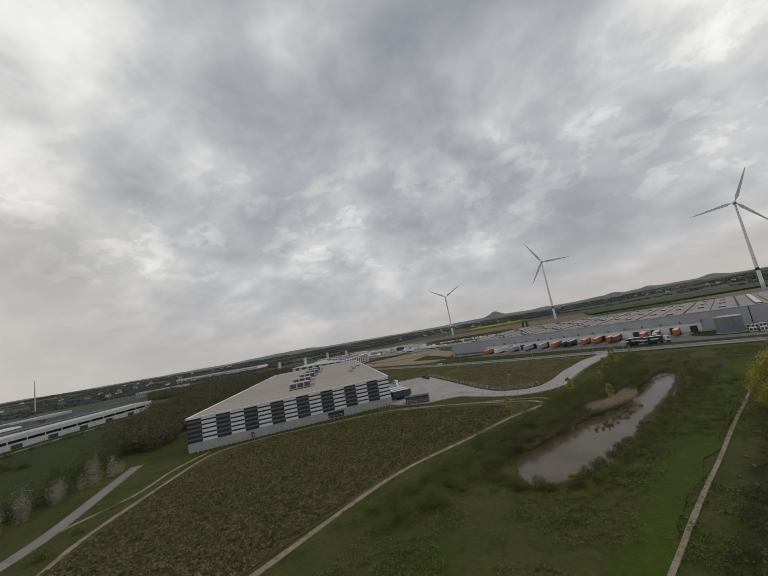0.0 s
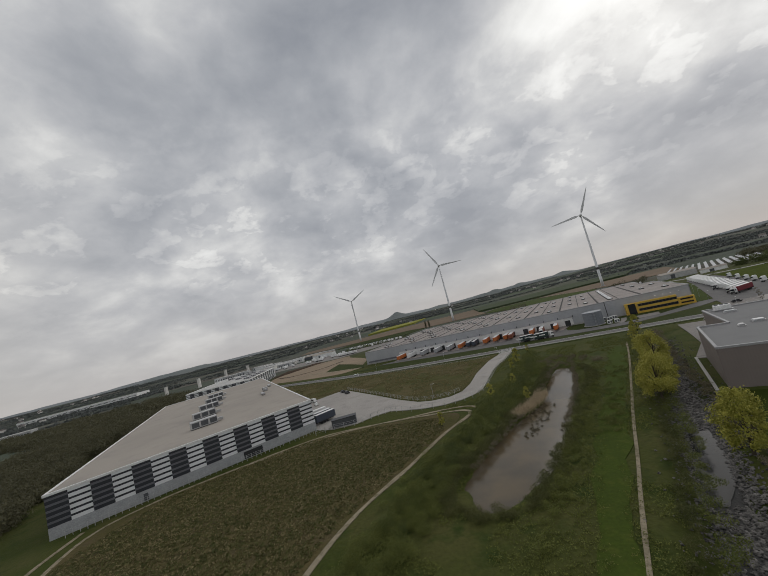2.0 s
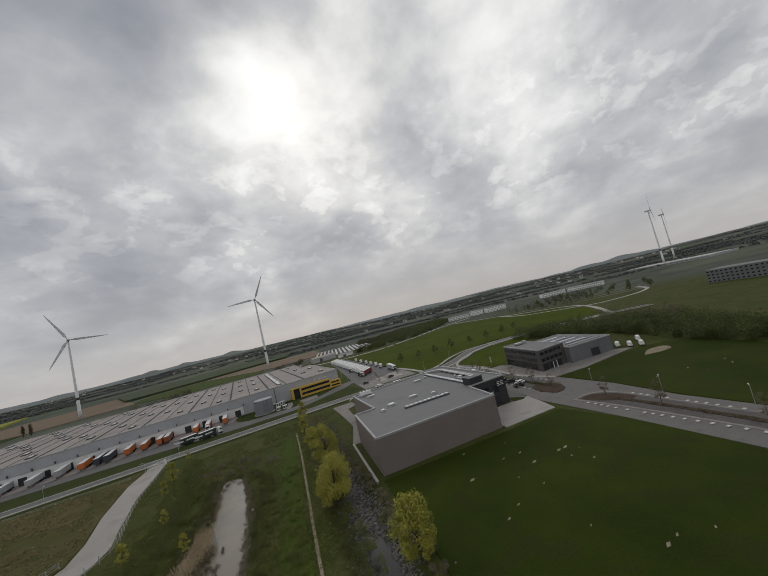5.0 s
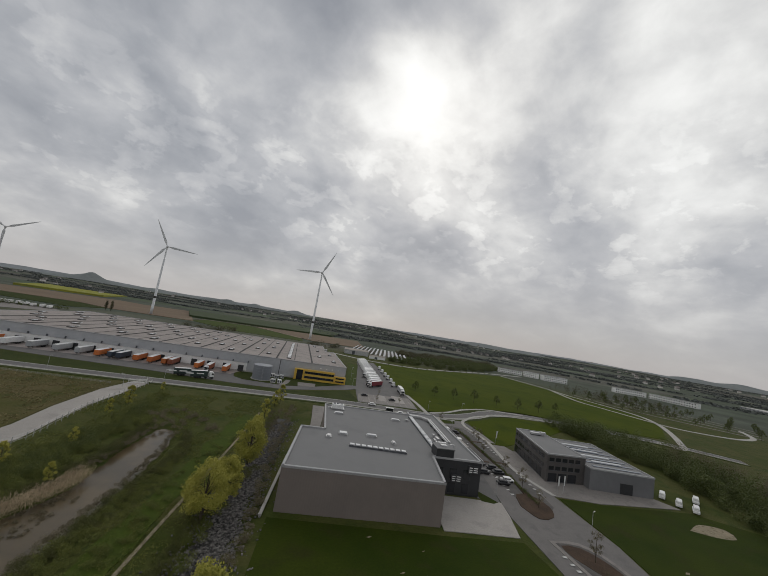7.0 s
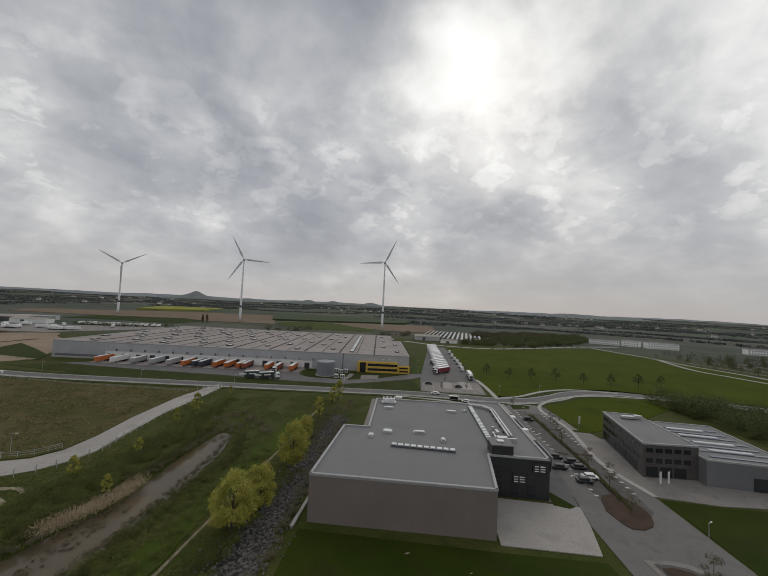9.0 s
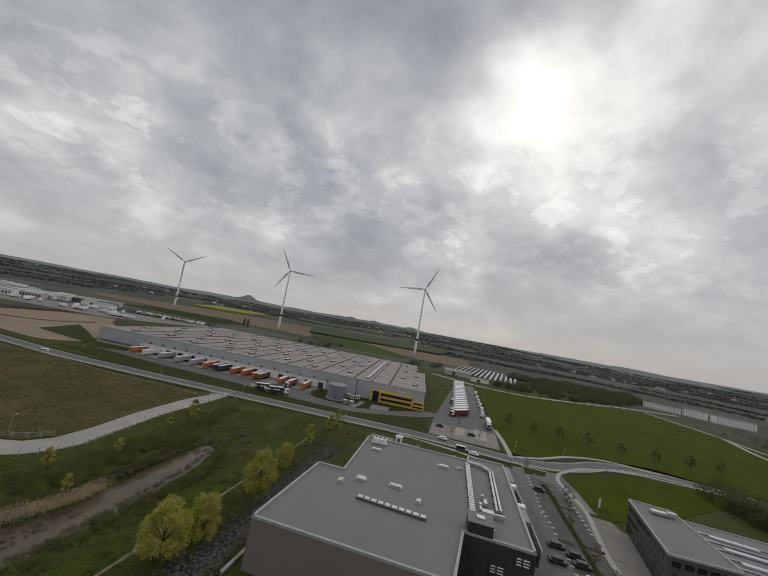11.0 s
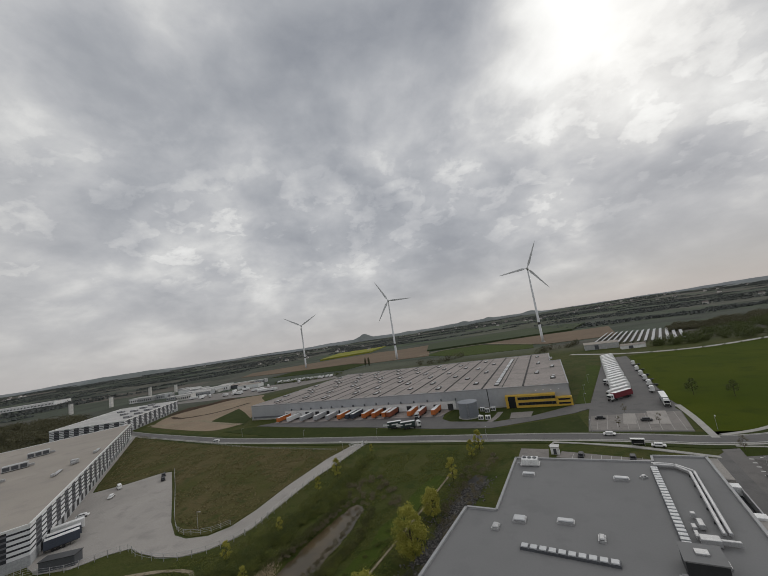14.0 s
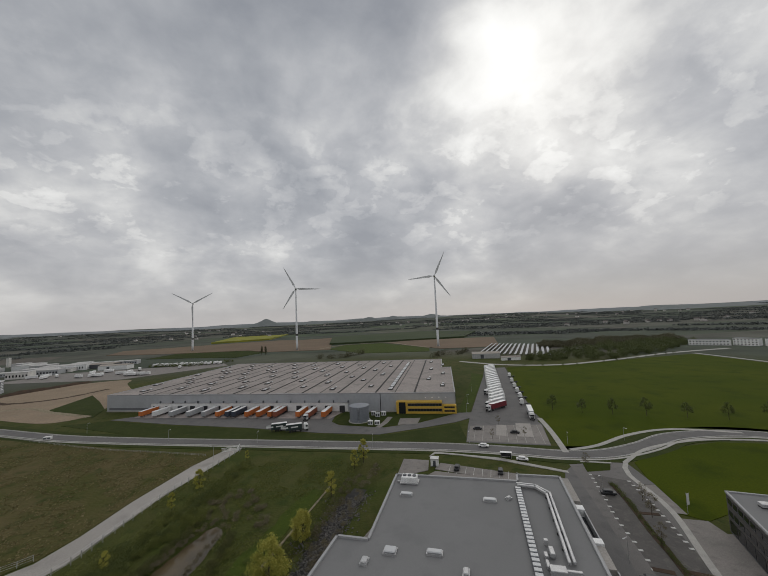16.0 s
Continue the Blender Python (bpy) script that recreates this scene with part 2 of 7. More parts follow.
M = {
    "meadow": surf("meadow_grass", (0.045, 0.062, 0.020), (0.075, 0.072, 0.034), 0.05, 0.95, 0.8, 1.6, c3=(0.032, 0.052, 0.014), spec=0.1, dist=0.2),
    "rough": surf("rough_grass", (0.066, 0.069, 0.019), (0.108, 0.088, 0.040), 0.055, 0.95, 1.0, 1.2, c3=(0.042, 0.052, 0.013), spec=0.1, dist=0.3),
    "heath": surf("heath_soil", (0.100, 0.080, 0.036), (0.066, 0.064, 0.022), 0.06, 0.95, 1.0, 1.2, c3=(0.095, 0.075, 0.040), spec=0.1, dist=0.3),
    "lawn": surf("dark_lawn", (0.019, 0.033, 0.002), (0.034, 0.047, 0.004), 0.045, 0.95, 0.8, 2.2, c3=(0.030, 0.034, 0.007), spec=0.1, dist=0.1),
    "crop": surf("green_field", (0.044, 0.064, 0.002), (0.060, 0.076, 0.004), 0.02, 0.95, 0.8, 1.6, c3=(0.036, 0.053, 0.003), spec=0.05, dist=0.1),
    "strip": surf("mown_strip", (0.050, 0.074, 0.010), (0.042, 0.060, 0.010), 0.12, 0.95, 0.6, 1.8, c3=(0.066, 0.084, 0.014), spec=0.1, dist=0.1),
    "plough": surf("ploughed_soil", (0.185, 0.138, 0.096), (0.155, 0.118, 0.085), 0.01, 0.95, 0.3, 0.6, spec=0.1, dist=0.2),
    "rape": surf("rapeseed_field", (0.27, 0.26, 0.045), (0.20, 0.21, 0.05), 0.02, 0.95, 0.3, 0.5, spec=0.1),
    "fargreen": surf("far_green_field", (0.050, 0.070, 0.034), (0.066, 0.080, 0.044), 0.006, 0.95, 0.2, 0.2, spec=0.1),
    "sand": surf("bare_sand", (0.30, 0.232, 0.168), (0.235, 0.185, 0.132), 0.03, 0.95, 0.5, 0.8, c3=(0.25, 0.205, 0.15), spec=0.1, dist=0.1),
    "path": surf("dirt_path", (0.30, 0.255, 0.185), (0.22, 0.19, 0.13), 0.25, 0.95, 0.5, 3.0, c3=(0.12, 0.105, 0.06), spec=0.1),
    "asphalt": surf("worn_asphalt", (0.122, 0.118, 0.116), (0.140, 0.135, 0.131), 0.06, 0.85, 0.3, 6.0, c3=(0.104, 0.101, 0.100), spec=0.3),
    "concrete": surf("yard_concrete", (0.36, 0.335, 0.31), (0.315, 0.295, 0.272), 0.05, 0.85, 0.2, 3.0, c3=(0.275, 0.258, 0.24), spec=0.3),
    "baydark": surf("worn_dark_paving", (0.105, 0.098, 0.092), (0.082, 0.077, 0.073), 0.2, 0.85, 0.3, 4.0, c3=(0.125, 0.115, 0.105), spec=0.3),
    "paving": surf("concrete_paving", (0.235, 0.215, 0.200), (0.20, 0.186, 0.172), 0.12, 0.85, 0.3, 4.0, c3=(0.165, 0.152, 0.142), spec=0.3),
    "street": surf("street_asphalt", (0.165, 0.155, 0.148), (0.145, 0.137, 0.131), 0.1, 0.85, 0.3, 4.0, c3=(0.128, 0.122, 0.117), spec=0.3),
    "kerb": surf("kerb_stone", (0.40, 0.385, 0.355), (0.33, 0.32, 0.30), 0.4, 0.85, 0.2, 6.0, spec=0.3),
    "mulch": surf("bark_mulch", (0.085, 0.058, 0.042), (0.06, 0.044, 0.033), 0.3, 0.95, 0.8, 4.0, spec=0.1, dist=0.1),
    "marking": surf("road_marking", (0.55, 0.55, 0.53), (0.45, 0.45, 0.43), 0.5, 0.8, 0.0, 5.0),
    "pond": water("pond_water", (0.074, 0.059, 0.036)),
    "brook": water("brook_water", (0.014, 0.015, 0.017)),
    "stone": surf("rubble_stone", (0.17, 0.16, 0.15), (0.030, 0.029, 0.028), 1.3, 0.9, 0.6, 3.0, spec=0.2, vary=0.3),
    "cladding": ribbed("grey_cladding", (0.40, 0.41, 0.43), (0.35, 0.36, 0.38), 0.5, 0.5),
    "cladding_dk": surf("dark_cladding", (0.085, 0.09, 0.10), (0.07, 0.075, 0.083), 0.2, 0.55, 0.1, 3.0),
    "roofw": surf("warehouse_roof", (0.33, 0.295, 0.275), (0.275, 0.248, 0.232), 0.035, 0.9, 0.3, 0.7, c3=(0.235, 0.215, 0.20), spec=0.2),
    "roofs": surf("pale_roof_membrane", (0.36, 0.325, 0.285), (0.32, 0.29, 0.255), 0.03, 0.9, 0.1, 2.0, c3=(0.300, 0.273, 0.245), spec=0.2, even=0.06),
    "roofp": surf("white_roof_membrane", (0.52, 0.51, 0.49), (0.44, 0.43, 0.42), 0.05, 0.9, 0.1, 0.6, c3=(0.36, 0.35, 0.34), spec=0.2),
    "roofg": surf("grey_roof_membrane", (0.198, 0.198, 0.198), (0.182, 0.182, 0.182), 0.05, 0.85, 0.05, 3.0, c3=(0.172, 0.172, 0.173), spec=0.3, even=0.05),
    "seam": surf("roof_seam_dark", (0.075, 0.07, 0.068), (0.055, 0.053, 0.052), 0.3, 0.9, 0.0, 2.0, spec=0.2),
    "white": surf("white_paint", (0.80, 0.80, 0.79), (0.70, 0.70, 0.69), 0.4, 0.5, 0.0, 4.0, vary=0.06),
    "silver": surf("galvanised_metal", (0.50, 0.50, 0.50), (0.40, 0.40, 0.405), 0.5, 0.45, 0.1, 5.0, metal=0.4),
    "panel_w": ribbed("white_panel", (0.78, 0.79, 0.80), (0.70, 0.71, 0.72), 0.25, 0.5, axis=2, bump=0.3),
    "panel_d": ribbed("dark_panel", (0.030, 0.032, 0.040), (0.025, 0.027, 0.034), 0.25, 0.5, axis=2, bump=0.3),
    "panel_g": ribbed("grey_panel", (0.15, 0.155, 0.17), (0.13, 0.135, 0.15), 0.25, 0.5, axis=2, bump=0.3),
    "brown": ribbed("brown_cladding", (0.205, 0.172, 0.156), (0.180, 0.152, 0.139), 0.6, 0.65, bump=0.15),
    "black": surf("anthracite_cladding", (0.030, 0.031, 0.034), (0.024, 0.025, 0.028), 0.4, 0.5, 0.1, 4.0),
    "anthra": ribbed("anthracite_sheet", (0.165, 0.167, 0.175), (0.140, 0.142, 0.150), 0.4, 0.5, bump=0.4),
    "yellow": surf("yellow_panel", (0.62, 0.40, 0.055), (0.55, 0.35, 0.05), 0.4, 0.5, 0.0, 3.0),
    "orange": surf("orange_tarpaulin", (0.55, 0.16, 0.035), (0.47, 0.13, 0.03), 0.4, 0.6, 0.1, 3.0, vary=0.2),
    "rust": surf("rust_brown_tarpaulin", (0.25, 0.075, 0.035), (0.21, 0.06, 0.03), 0.4, 0.6, 0.1, 3.0, vary=0.1),
    "greytarp": surf("pale_grey_tarpaulin", (0.42, 0.43, 0.44), (0.36, 0.37, 0.38), 0.4, 0.6, 0.1, 3.0, vary=0.12),
    "navy": surf("dark_blue_tarpaulin", (0.05, 0.06, 0.085), (0.04, 0.05, 0.07), 0.4, 0.6, 0.1, 3.0, vary=0.1),
    "red": surf("dark_red_tarpaulin", (0.20, 0.024, 0.034), (0.17, 0.02, 0.03), 0.4, 0.6, 0.1, 3.0),
    "green": surf("dark_green_tarpaulin", (0.03, 0.048, 0.045), (0.025, 0.04, 0.038), 0.4, 0.6, 0.1, 3.0),
    "tyre": surf("tyre_rubber", (0.025, 0.025, 0.025), (0.02, 0.02, 0.02), 1.0, 0.9, 0.0, 6.0),
    "chassis": surf("chassis_steel", (0.06, 0.06, 0.06), (0.045, 0.045, 0.045), 1.0, 0.7, 0.0, 6.0),
    "tank": ribbed("tank_sheet", (0.20, 0.215, 0.24), (0.175, 0.19, 0.212), 0.45, 0.5, axis=2, bump=0.5),
    "bark": surf("tree_bark", (0.10, 0.082, 0.062), (0.07, 0.058, 0.045), 1.5, 0.95, 0.5, 8.0, spec=0.1),
    "willow": foliage("willow_leaf", (0.21, 0.215, 0.028), (0.44, 0.4, 0.08), 0.5),
    "bush": foliage("bush_leaf", (0.060, 0.078, 0.014), (0.155, 0.165, 0.036), 0.3),
    "hedge": foliage("hedge_leaf", (0.052, 0.07, 0.016), (0.1, 0.116, 0.032), 0.08),
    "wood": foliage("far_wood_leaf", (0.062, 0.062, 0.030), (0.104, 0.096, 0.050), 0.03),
    "apron": surf("dock_apron_concrete", (0.36, 0.315, 0.29), (0.29, 0.255, 0.24), 0.1, 0.85, 0.2, 3.0, c3=(0.24, 0.21, 0.20), spec=0.3),
    "brickd": surf("dark_facade_stone", (0.085, 0.078, 0.074), (0.068, 0.063, 0.060), 0.5, 0.7, 0.2, 3.0),
    "cap": surf("grey_parapet_cap", (0.34, 0.34, 0.345), (0.29, 0.29, 0.295), 0.5, 0.6, 0.0, 4.0),
    "verge": surf("dark_verge_grass", (0.030, 0.042, 0.009), (0.040, 0.052, 0.012), 0.1, 0.95, 0.6, 1.8, c3=(0.050, 0.056, 0.016), spec=0.1, dist=0.1),
    # leaf colour greyed towards blue: painted haze of the distance
    "farwood": foliage("hazed_far_wood", (0.074, 0.083, 0.079), (0.088, 0.096, 0.090), 0.004),
    "bare": foliage("bare_twigs", (0.092, 0.080, 0.047), (0.175, 0.148, 0.090), 0.3),
    "blossom": foliage("pale_blossom", (0.19, 0.175, 0.125), (0.42, 0.38, 0.31), 0.3),
    "reed": foliage("dry_reed", (0.34, 0.26, 0.16), (0.5, 0.4, 0.26), 0.3),
    "tuft": foliage("heath_tuft", (0.09, 0.085, 0.026), (0.25, 0.20, 0.10), 0.12),
    "scrub": foliage("dark_scrub", (0.046, 0.056, 0.012), (0.112, 0.110, 0.034), 0.25),
    "gravel": surf("wet_gravel", (0.040, 0.038, 0.036), (0.022, 0.022, 0.021), 0.5, 0.7, 0.8, 3.0, spec=0.4, dist=0.1),
    "housew": surf("far_house_wall", (0.66, 0.64, 0.61), (0.55, 0.53, 0.50), 0.2, 0.8, 0.0, 1.0, vary=0.2),
    "houser": surf("far_house_roof", (0.15, 0.13, 0.12), (0.12, 0.11, 0.105), 0.2, 0.8, 0.0, 1.0, vary=0.25),
    # hills and horizon rise: bluish base colours with the haze painted in
    "heapm": surf("hazed_hill", (0.085, 0.098, 0.095), (0.105, 0.112, 0.105), 0.004, 0.95, 0.0, 0.05, spec=0.1),
    "farback": surf("hazed_distance", (0.10, 0.108, 0.112), (0.125, 0.13, 0.132), 0.003, 0.95, 0.0, 0.02, spec=0.05),
    "turbine": surf("turbine_white", (0.62, 0.63, 0.64), (0.56, 0.57, 0.58), 0.1, 0.5, 0.0, 1.0),
}


def glass(name, c, rough=0.08):
    m = bpy.data.materials.new(name)
    m.use_nodes = True
    bs = m.node_tree.nodes["Principled BSDF"]
    bs.inputs["Base Color"].default_value = (*c, 1)
    bs.inputs["Roughness"].default_value = rough
    bs.inputs["Specular IOR Level"].default_value = 0.6
    return m


# distance haze on both backdrop materials: a faint blue-white emission, no light source
for key, haze_glow in (("heapm", 0.055), ("farback", 0.075)):
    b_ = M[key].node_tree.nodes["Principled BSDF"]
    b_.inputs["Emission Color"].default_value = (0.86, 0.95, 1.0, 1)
    b_.inputs["Emission Strength"].default_value = haze_glow
M["glass"] = glass("dark_window_glass", (0.018, 0.020, 0.024))
M["skyglass"] = glass("skylight_dome", (0.46, 0.47, 0.48), 0.3)
M["brook"].node_tree.nodes["Principled BSDF"].inputs["Specular IOR Level"].default_value = 0.08
M["solar"] = glass("solar_panel_glass", (0.10, 0.12, 0.16), 0.15)

# ---------- mesh helpers ----------
def part(name, bm, material, parent=None, label="", smooth=False):
    me = bpy.data.meshes.new(name)
    bm.to_mesh(me)
    bm.free()
    me.materials.append(M[material] if isinstance(material, str) else material)
    if smooth:
        for p in me.polygons:
            p.use_smooth = True
    ob = new(name, me)
    if parent:
        ob.parent = parent
    if label:
        ob["label"] = label
    return ob


def piece(name, me, parent, x, y, z, rz=0.0):
    ob = new(name, me)
    ob.parent = parent
    ob.matrix_basis = pose(x, y, z, 0, 0, rz)
    return ob


def thing(name, x, y, z, rz, label, category, group="", kind=""):
    ob = new(name)
    ob.matrix_basis = pose(x, y, z, 0, 0, rz)
    ob.empty_display_size = 0.5
    return tagged(ob, label, category, group, kind)


def box(bm, x0, x1, y0, y1, z0, z1, bev=0.0):
    m = Matrix.LocRotScale(((x0 + x1) / 2, (y0 + y1) / 2, (z0 + z1) / 2), None, (x1 - x0, y1 - y0, z1 - z0))
    r = bmesh.ops.create_cube(bm, size=1.0, matrix=m)
    if bev:
        es = {e for v in r["verts"] for e in v.link_edges}
        bmesh.ops.bevel(bm, geom=list(es), offset=bev, segments=1, affect="EDGES")
    return bm


def bx(x0, x1, y0, y1, z0, z1, bev=0.0):
    return box(bmesh.new(), x0, x1, y0, y1, z0, z1, bev)


def cyl(bm, x, y, z0, z1, r0, r1, n=12, m=None):
    mm = Matrix.Translation((x, y, (z0 + z1) / 2))
    bmesh.ops.create_cone(bm, cap_ends=True, segments=n, radius1=r0, radius2=r1, depth=z1 - z0, matrix=(m @ mm) if m else mm)
    return bm


def prism(bm, pts, z0, z1):
    lo = [bm.verts.new((x, y, z0)) for x, y in pts]
    hi = [bm.verts.new((x, y, z1)) for x, y in pts]
    n = len(pts)
    bm.faces.new(hi)
    bm.faces.new(lo[::-1])
    for i in range(n):
        bm.faces.new((lo[i], lo[(i + 1) % n], hi[(i + 1) % n], hi[i]))
    bmesh.ops.recalc_face_normals(bm, faces=bm.faces[:])
    return bm


def mesh_data(name, bm, material):
    me = bpy.data.meshes.new(name)
    bm.to_mesh(me)
    bm.free()
    me.materials.append(M[material])
    return me


def smooth_line(pts, step=3.0):
    """Catmull-Rom line through the points."""
    p = [Vector((*q, 0)) for q in pts]
    p = [p[0] * 2 - p[1]] + p + [p[-1] * 2 - p[-2]]
    out = []
    for i in range(1, len(p) - 2):
        n = max(2, int((p[i + 1] - p[i]).length / step))
        for k in range(n):
            t = k / n
            a, b, c, d = p[i - 1], p[i], p[i + 1], p[i + 2]
            out.append(0.5 * (2 * b + (c - a) * t + (2 * a - 5 * b + 4 * c - d) * t * t + (3 * b - a - 3 * c + d) * t ** 3))
    out.append(p[-2])
    return [(v.x, v.y) for v in out]


def offset_line(line, d):
    out = []
    for i, (x, y) in enumerate(line):
        a, b = line[max(i - 1, 0)], line[min(i + 1, len(line) - 1)]
        tx, ty = b[0] - a[0], b[1] - a[1]
        l = math.hypot(tx, ty) or 1
        out.append((x - ty / l * d, y + tx / l * d))
    return out


def ribbon(name, pts, width, z, material, label, category, depth=0.25, shift=0.0, wob=0.0):
    line = smooth_line(pts)
    a, b = offset_line(line, shift + width / 2), offset_line(line, shift - width / 2)
    bm = bmesh.new()
    rows = []
    for i, (p, q) in enumerate(zip(a, b)):
        if wob:
            k = 1 + wob * noise.noise(Vector((p[0] * 0.15, p[1] * 0.15, 4.0)))
            c = ((p[0] + q[0]) / 2, (p[1] + q[1]) / 2)
            p = (c[0] + (p[0] - c[0]) * k, c[1] + (p[1] - c[1]) * k)
            q = (c[0] + (q[0] - c[0]) * k, c[1] + (q[1] - c[1]) * k)
        rows.append([bm.verts.new((p[0], p[1], z - depth)), bm.verts.new((p[0], p[1], z)), bm.verts.new((q[0], q[1], z)), bm.verts.new((q[0], q[1], z - depth))])
    for r, s in zip(rows, rows[1:]):
        for k in range(3):
            bm.faces.new((r[k], r[k + 1], s[k + 1], s[k]))
    bmesh.ops.recalc_face_normals(bm, faces=bm.faces[:])
    return tagged(part(name, bm, material), label, category, kind="structure")


def sheet(name, pts, z, material, label, category, depth=0.25, round_it=False):
    if round_it:
        pts = smooth_line(pts + pts[:1], 2.0)[:-1]
    bm = bmesh.new()
    prism(bm, pts, z - depth, z)
    bmesh.ops.triangulate(bm, faces=[f for f in bm.faces if len(f.verts) > 4])
    return tagged(part(name, bm, material), label, category, kind="structure")


def inside(x, y, poly):
    c = False
    j = len(poly) - 1
    for i in range(len(poly)):
        (xi, yi), (xj, yj) = poly[i], poly[j]
        if (yi > y) != (yj > y) and x < (xj - xi) * (y - yi) / (yj - yi) + xi:
            c = not c
        j = i
    return c


def dist_line(x, y, line):
    best = 1e9
    for (ax, ay), (bx_, by) in zip(line, line[1:]):
        dx, dy = bx_ - ax, by - ay
        t = max(0, min(1, ((x - ax) * dx + (y - ay) * dy) / (dx * dx + dy * dy + 1e-9)))
        best = min(best, (x - ax - t * dx) ** 2 + (y - ay - t * dy) ** 2)
    return math.sqrt(best)
# ---------- ground ----------
POND = [(-50.5, 77.5), (-54, 68), (-58, 51), (-60, 37), (-66, 26), (-71.5, 14), (-75, 4.5), (-78, -5), (-76.5, -12.5), (-73, -15.5), (-68, -13.5), (-64.5, -9.5), (-62, -3), (-59.5, 4), (-56.5, 13), (-53, 27), (-49.5, 42), (-47.5, 58), (-47, 70), (-48, 76)]
POND_LINE = smooth_line(POND + POND[:1], 3.0)
BROOK = smooth_line([(-7, 108), (-13, 88), (-19, 67), (-24, 46), (-28, 31), (-32, 13), (-36, -2), (-40, -15), (-44, -32), (-51, -62), (-58, -112)], 4.0)


def smoothstep(a, b, x):
    t = max(0.0, min(1.0, (x - a) / (b - a)))
    return t * t * (3 - 2 * t)


def height(x, y):
    z = -0.10 + 0.09 * noise.noise(Vector((x * 0.09, y * 0.09, 0))) - 0.06 * abs(noise.noise(Vector((x * 0.4, y * 0.4, 2))))
    if -110 < x < 10 and -125 < y < 115:
        d = dist_line(x, y, POND_LINE) * (-1 if inside(x, y, POND_LINE) else 1)
        d += 1.6 * noise.noise(Vector((x * 0.22, y * 0.22, 12))) + 0.7 * noise.noise(Vector((x * 0.6, y * 0.6, 15)))
        z -= 1.75 * (1 - smoothstep(-2.6, 3.4, d))
        s = dist_line(x, y, BROOK) + 1.2 * noise.noise(Vector((x * 0.2, y * 0.2, 7)))
        z -= 1.9 * (1 - smoothstep(1.6, 7.0, s))
    r = math.hypot(x, y)
    if r > 900:
        n = noise.noise(Vector((x * 0.0009, y * 0.0009, 5))) + 0.5 * noise.noise(Vector((x * 0.0025, y * 0.0025, 9)))
        k = smoothstep(900, 4200, r)
        z += k * (50 + 16 * n)
    return z


def axis_steps(lo, hi, flo, fhi, fine, mid, reach):
    a = list(np.arange(flo, fhi + 0.01, fine))
    v = flo
    while v > lo:
        v -= mid
        a.insert(0, v)
    v = fhi
    while v < hi:
        v += mid
        a.append(v)
    s = mid
    while a[-1] < reach:
        s *= 1.13
        a.append(a[-1] + s)
    s = mid
    while a[0] > -reach:
        s *= 1.13
        a.insert(0, a[0] - s)
    return a


def make_ground():
    xs = axis_steps(-300, 320, -92, -4, 2.0, 9.0, 3300)
    ys = axis_steps(-160, 340, -96, 112, 2.0, 9.0, 3300)
    verts = [(x, y, height(x, y)) for y in ys for x in xs]
    n = len(xs)
    faces = [(j * n + i, j * n + i + 1, (j + 1) * n + i + 1, (j + 1) * n + i) for j in range(len(ys) - 1) for i in range(n - 1)]
    me = bpy.data.meshes.new("ground")
    me.from_pydata(verts, [], faces)
    for p in me.polygons:
        p.use_smooth = True
    # near meadow, and a patchwork of fields far out, greyed as painted haze
    m = surf("ground_cover", (0.046, 0.060, 0.012), (0.074, 0.074, 0.024), 0.06, 0.95, 1.0, 1.3, c3=(0.034, 0.050, 0.011), spec=0.1, dist=0.2)
    t = m.node_tree
    bs = t.nodes["Principled BSDF"]
    near = bs.inputs["Base Color"].links[0].from_socket
    tc = t.nodes.new("ShaderNodeTexCoord")
    mp = t.nodes.new("ShaderNodeMapping")
    mp.inputs["Scale"].default_value = (0.0022, 0.0048, 0.0)
    mp.inputs["Rotation"].default_value = (0, 0, 0.35)
    t.links.new(tc.outputs["Object"], mp.inputs[0])
    vo = t.nodes.new("ShaderNodeTexVoronoi")
    vo.inputs["Scale"].default_value = 1.0
    t.links.new(mp.outputs[0], vo.inputs["Vector"])
    sp = t.nodes.new("ShaderNodeSeparateColor")
    t.links.new(vo.outputs["Color"], sp.inputs[0])
    field = ramp(t, sp.outputs[0], [(0.0, (0.066, 0.080, 0.060)), (0.3, (0.076, 0.090, 0.064)), (0.5, (0.072, 0.080, 0.066)), (0.68, (0.092, 0.097, 0.078)), (0.85, (0.120, 0.110, 0.094)), (0.97, (0.074, 0.094, 0.058))])
    nz = t.nodes.new("ShaderNodeTexNoise")
    nz.inputs["Scale"].default_value, nz.inputs["Detail"].default_value = 0.012, 6
    t.links.new(tc.outputs["Object"], nz.inputs[0])
    field = mixc(t, 1.0, field, ramp(t, nz.outputs[0], [(0.3, 0.7), (0.7, 1.2)]), "MULTIPLY")
    ln = t.nodes.new("ShaderNodeVectorMath")
    ln.operation = "LENGTH"
    t.links.new(tc.outputs["Object"], ln.inputs[0])
    mask = ramp(t, mth(t, "DIVIDE", ln.outputs["Value"], 2000.0), [(0.21, 0.0), (0.27, 1.0)])
    t.links.new(mixc(t, mask, near, field), bs.inputs["Base Color"])
    me.materials.append(m)
    tagged(new("ground", me), "rough spring meadow running out into farmland and low hills", "ground", kind="structure")


make_ground()


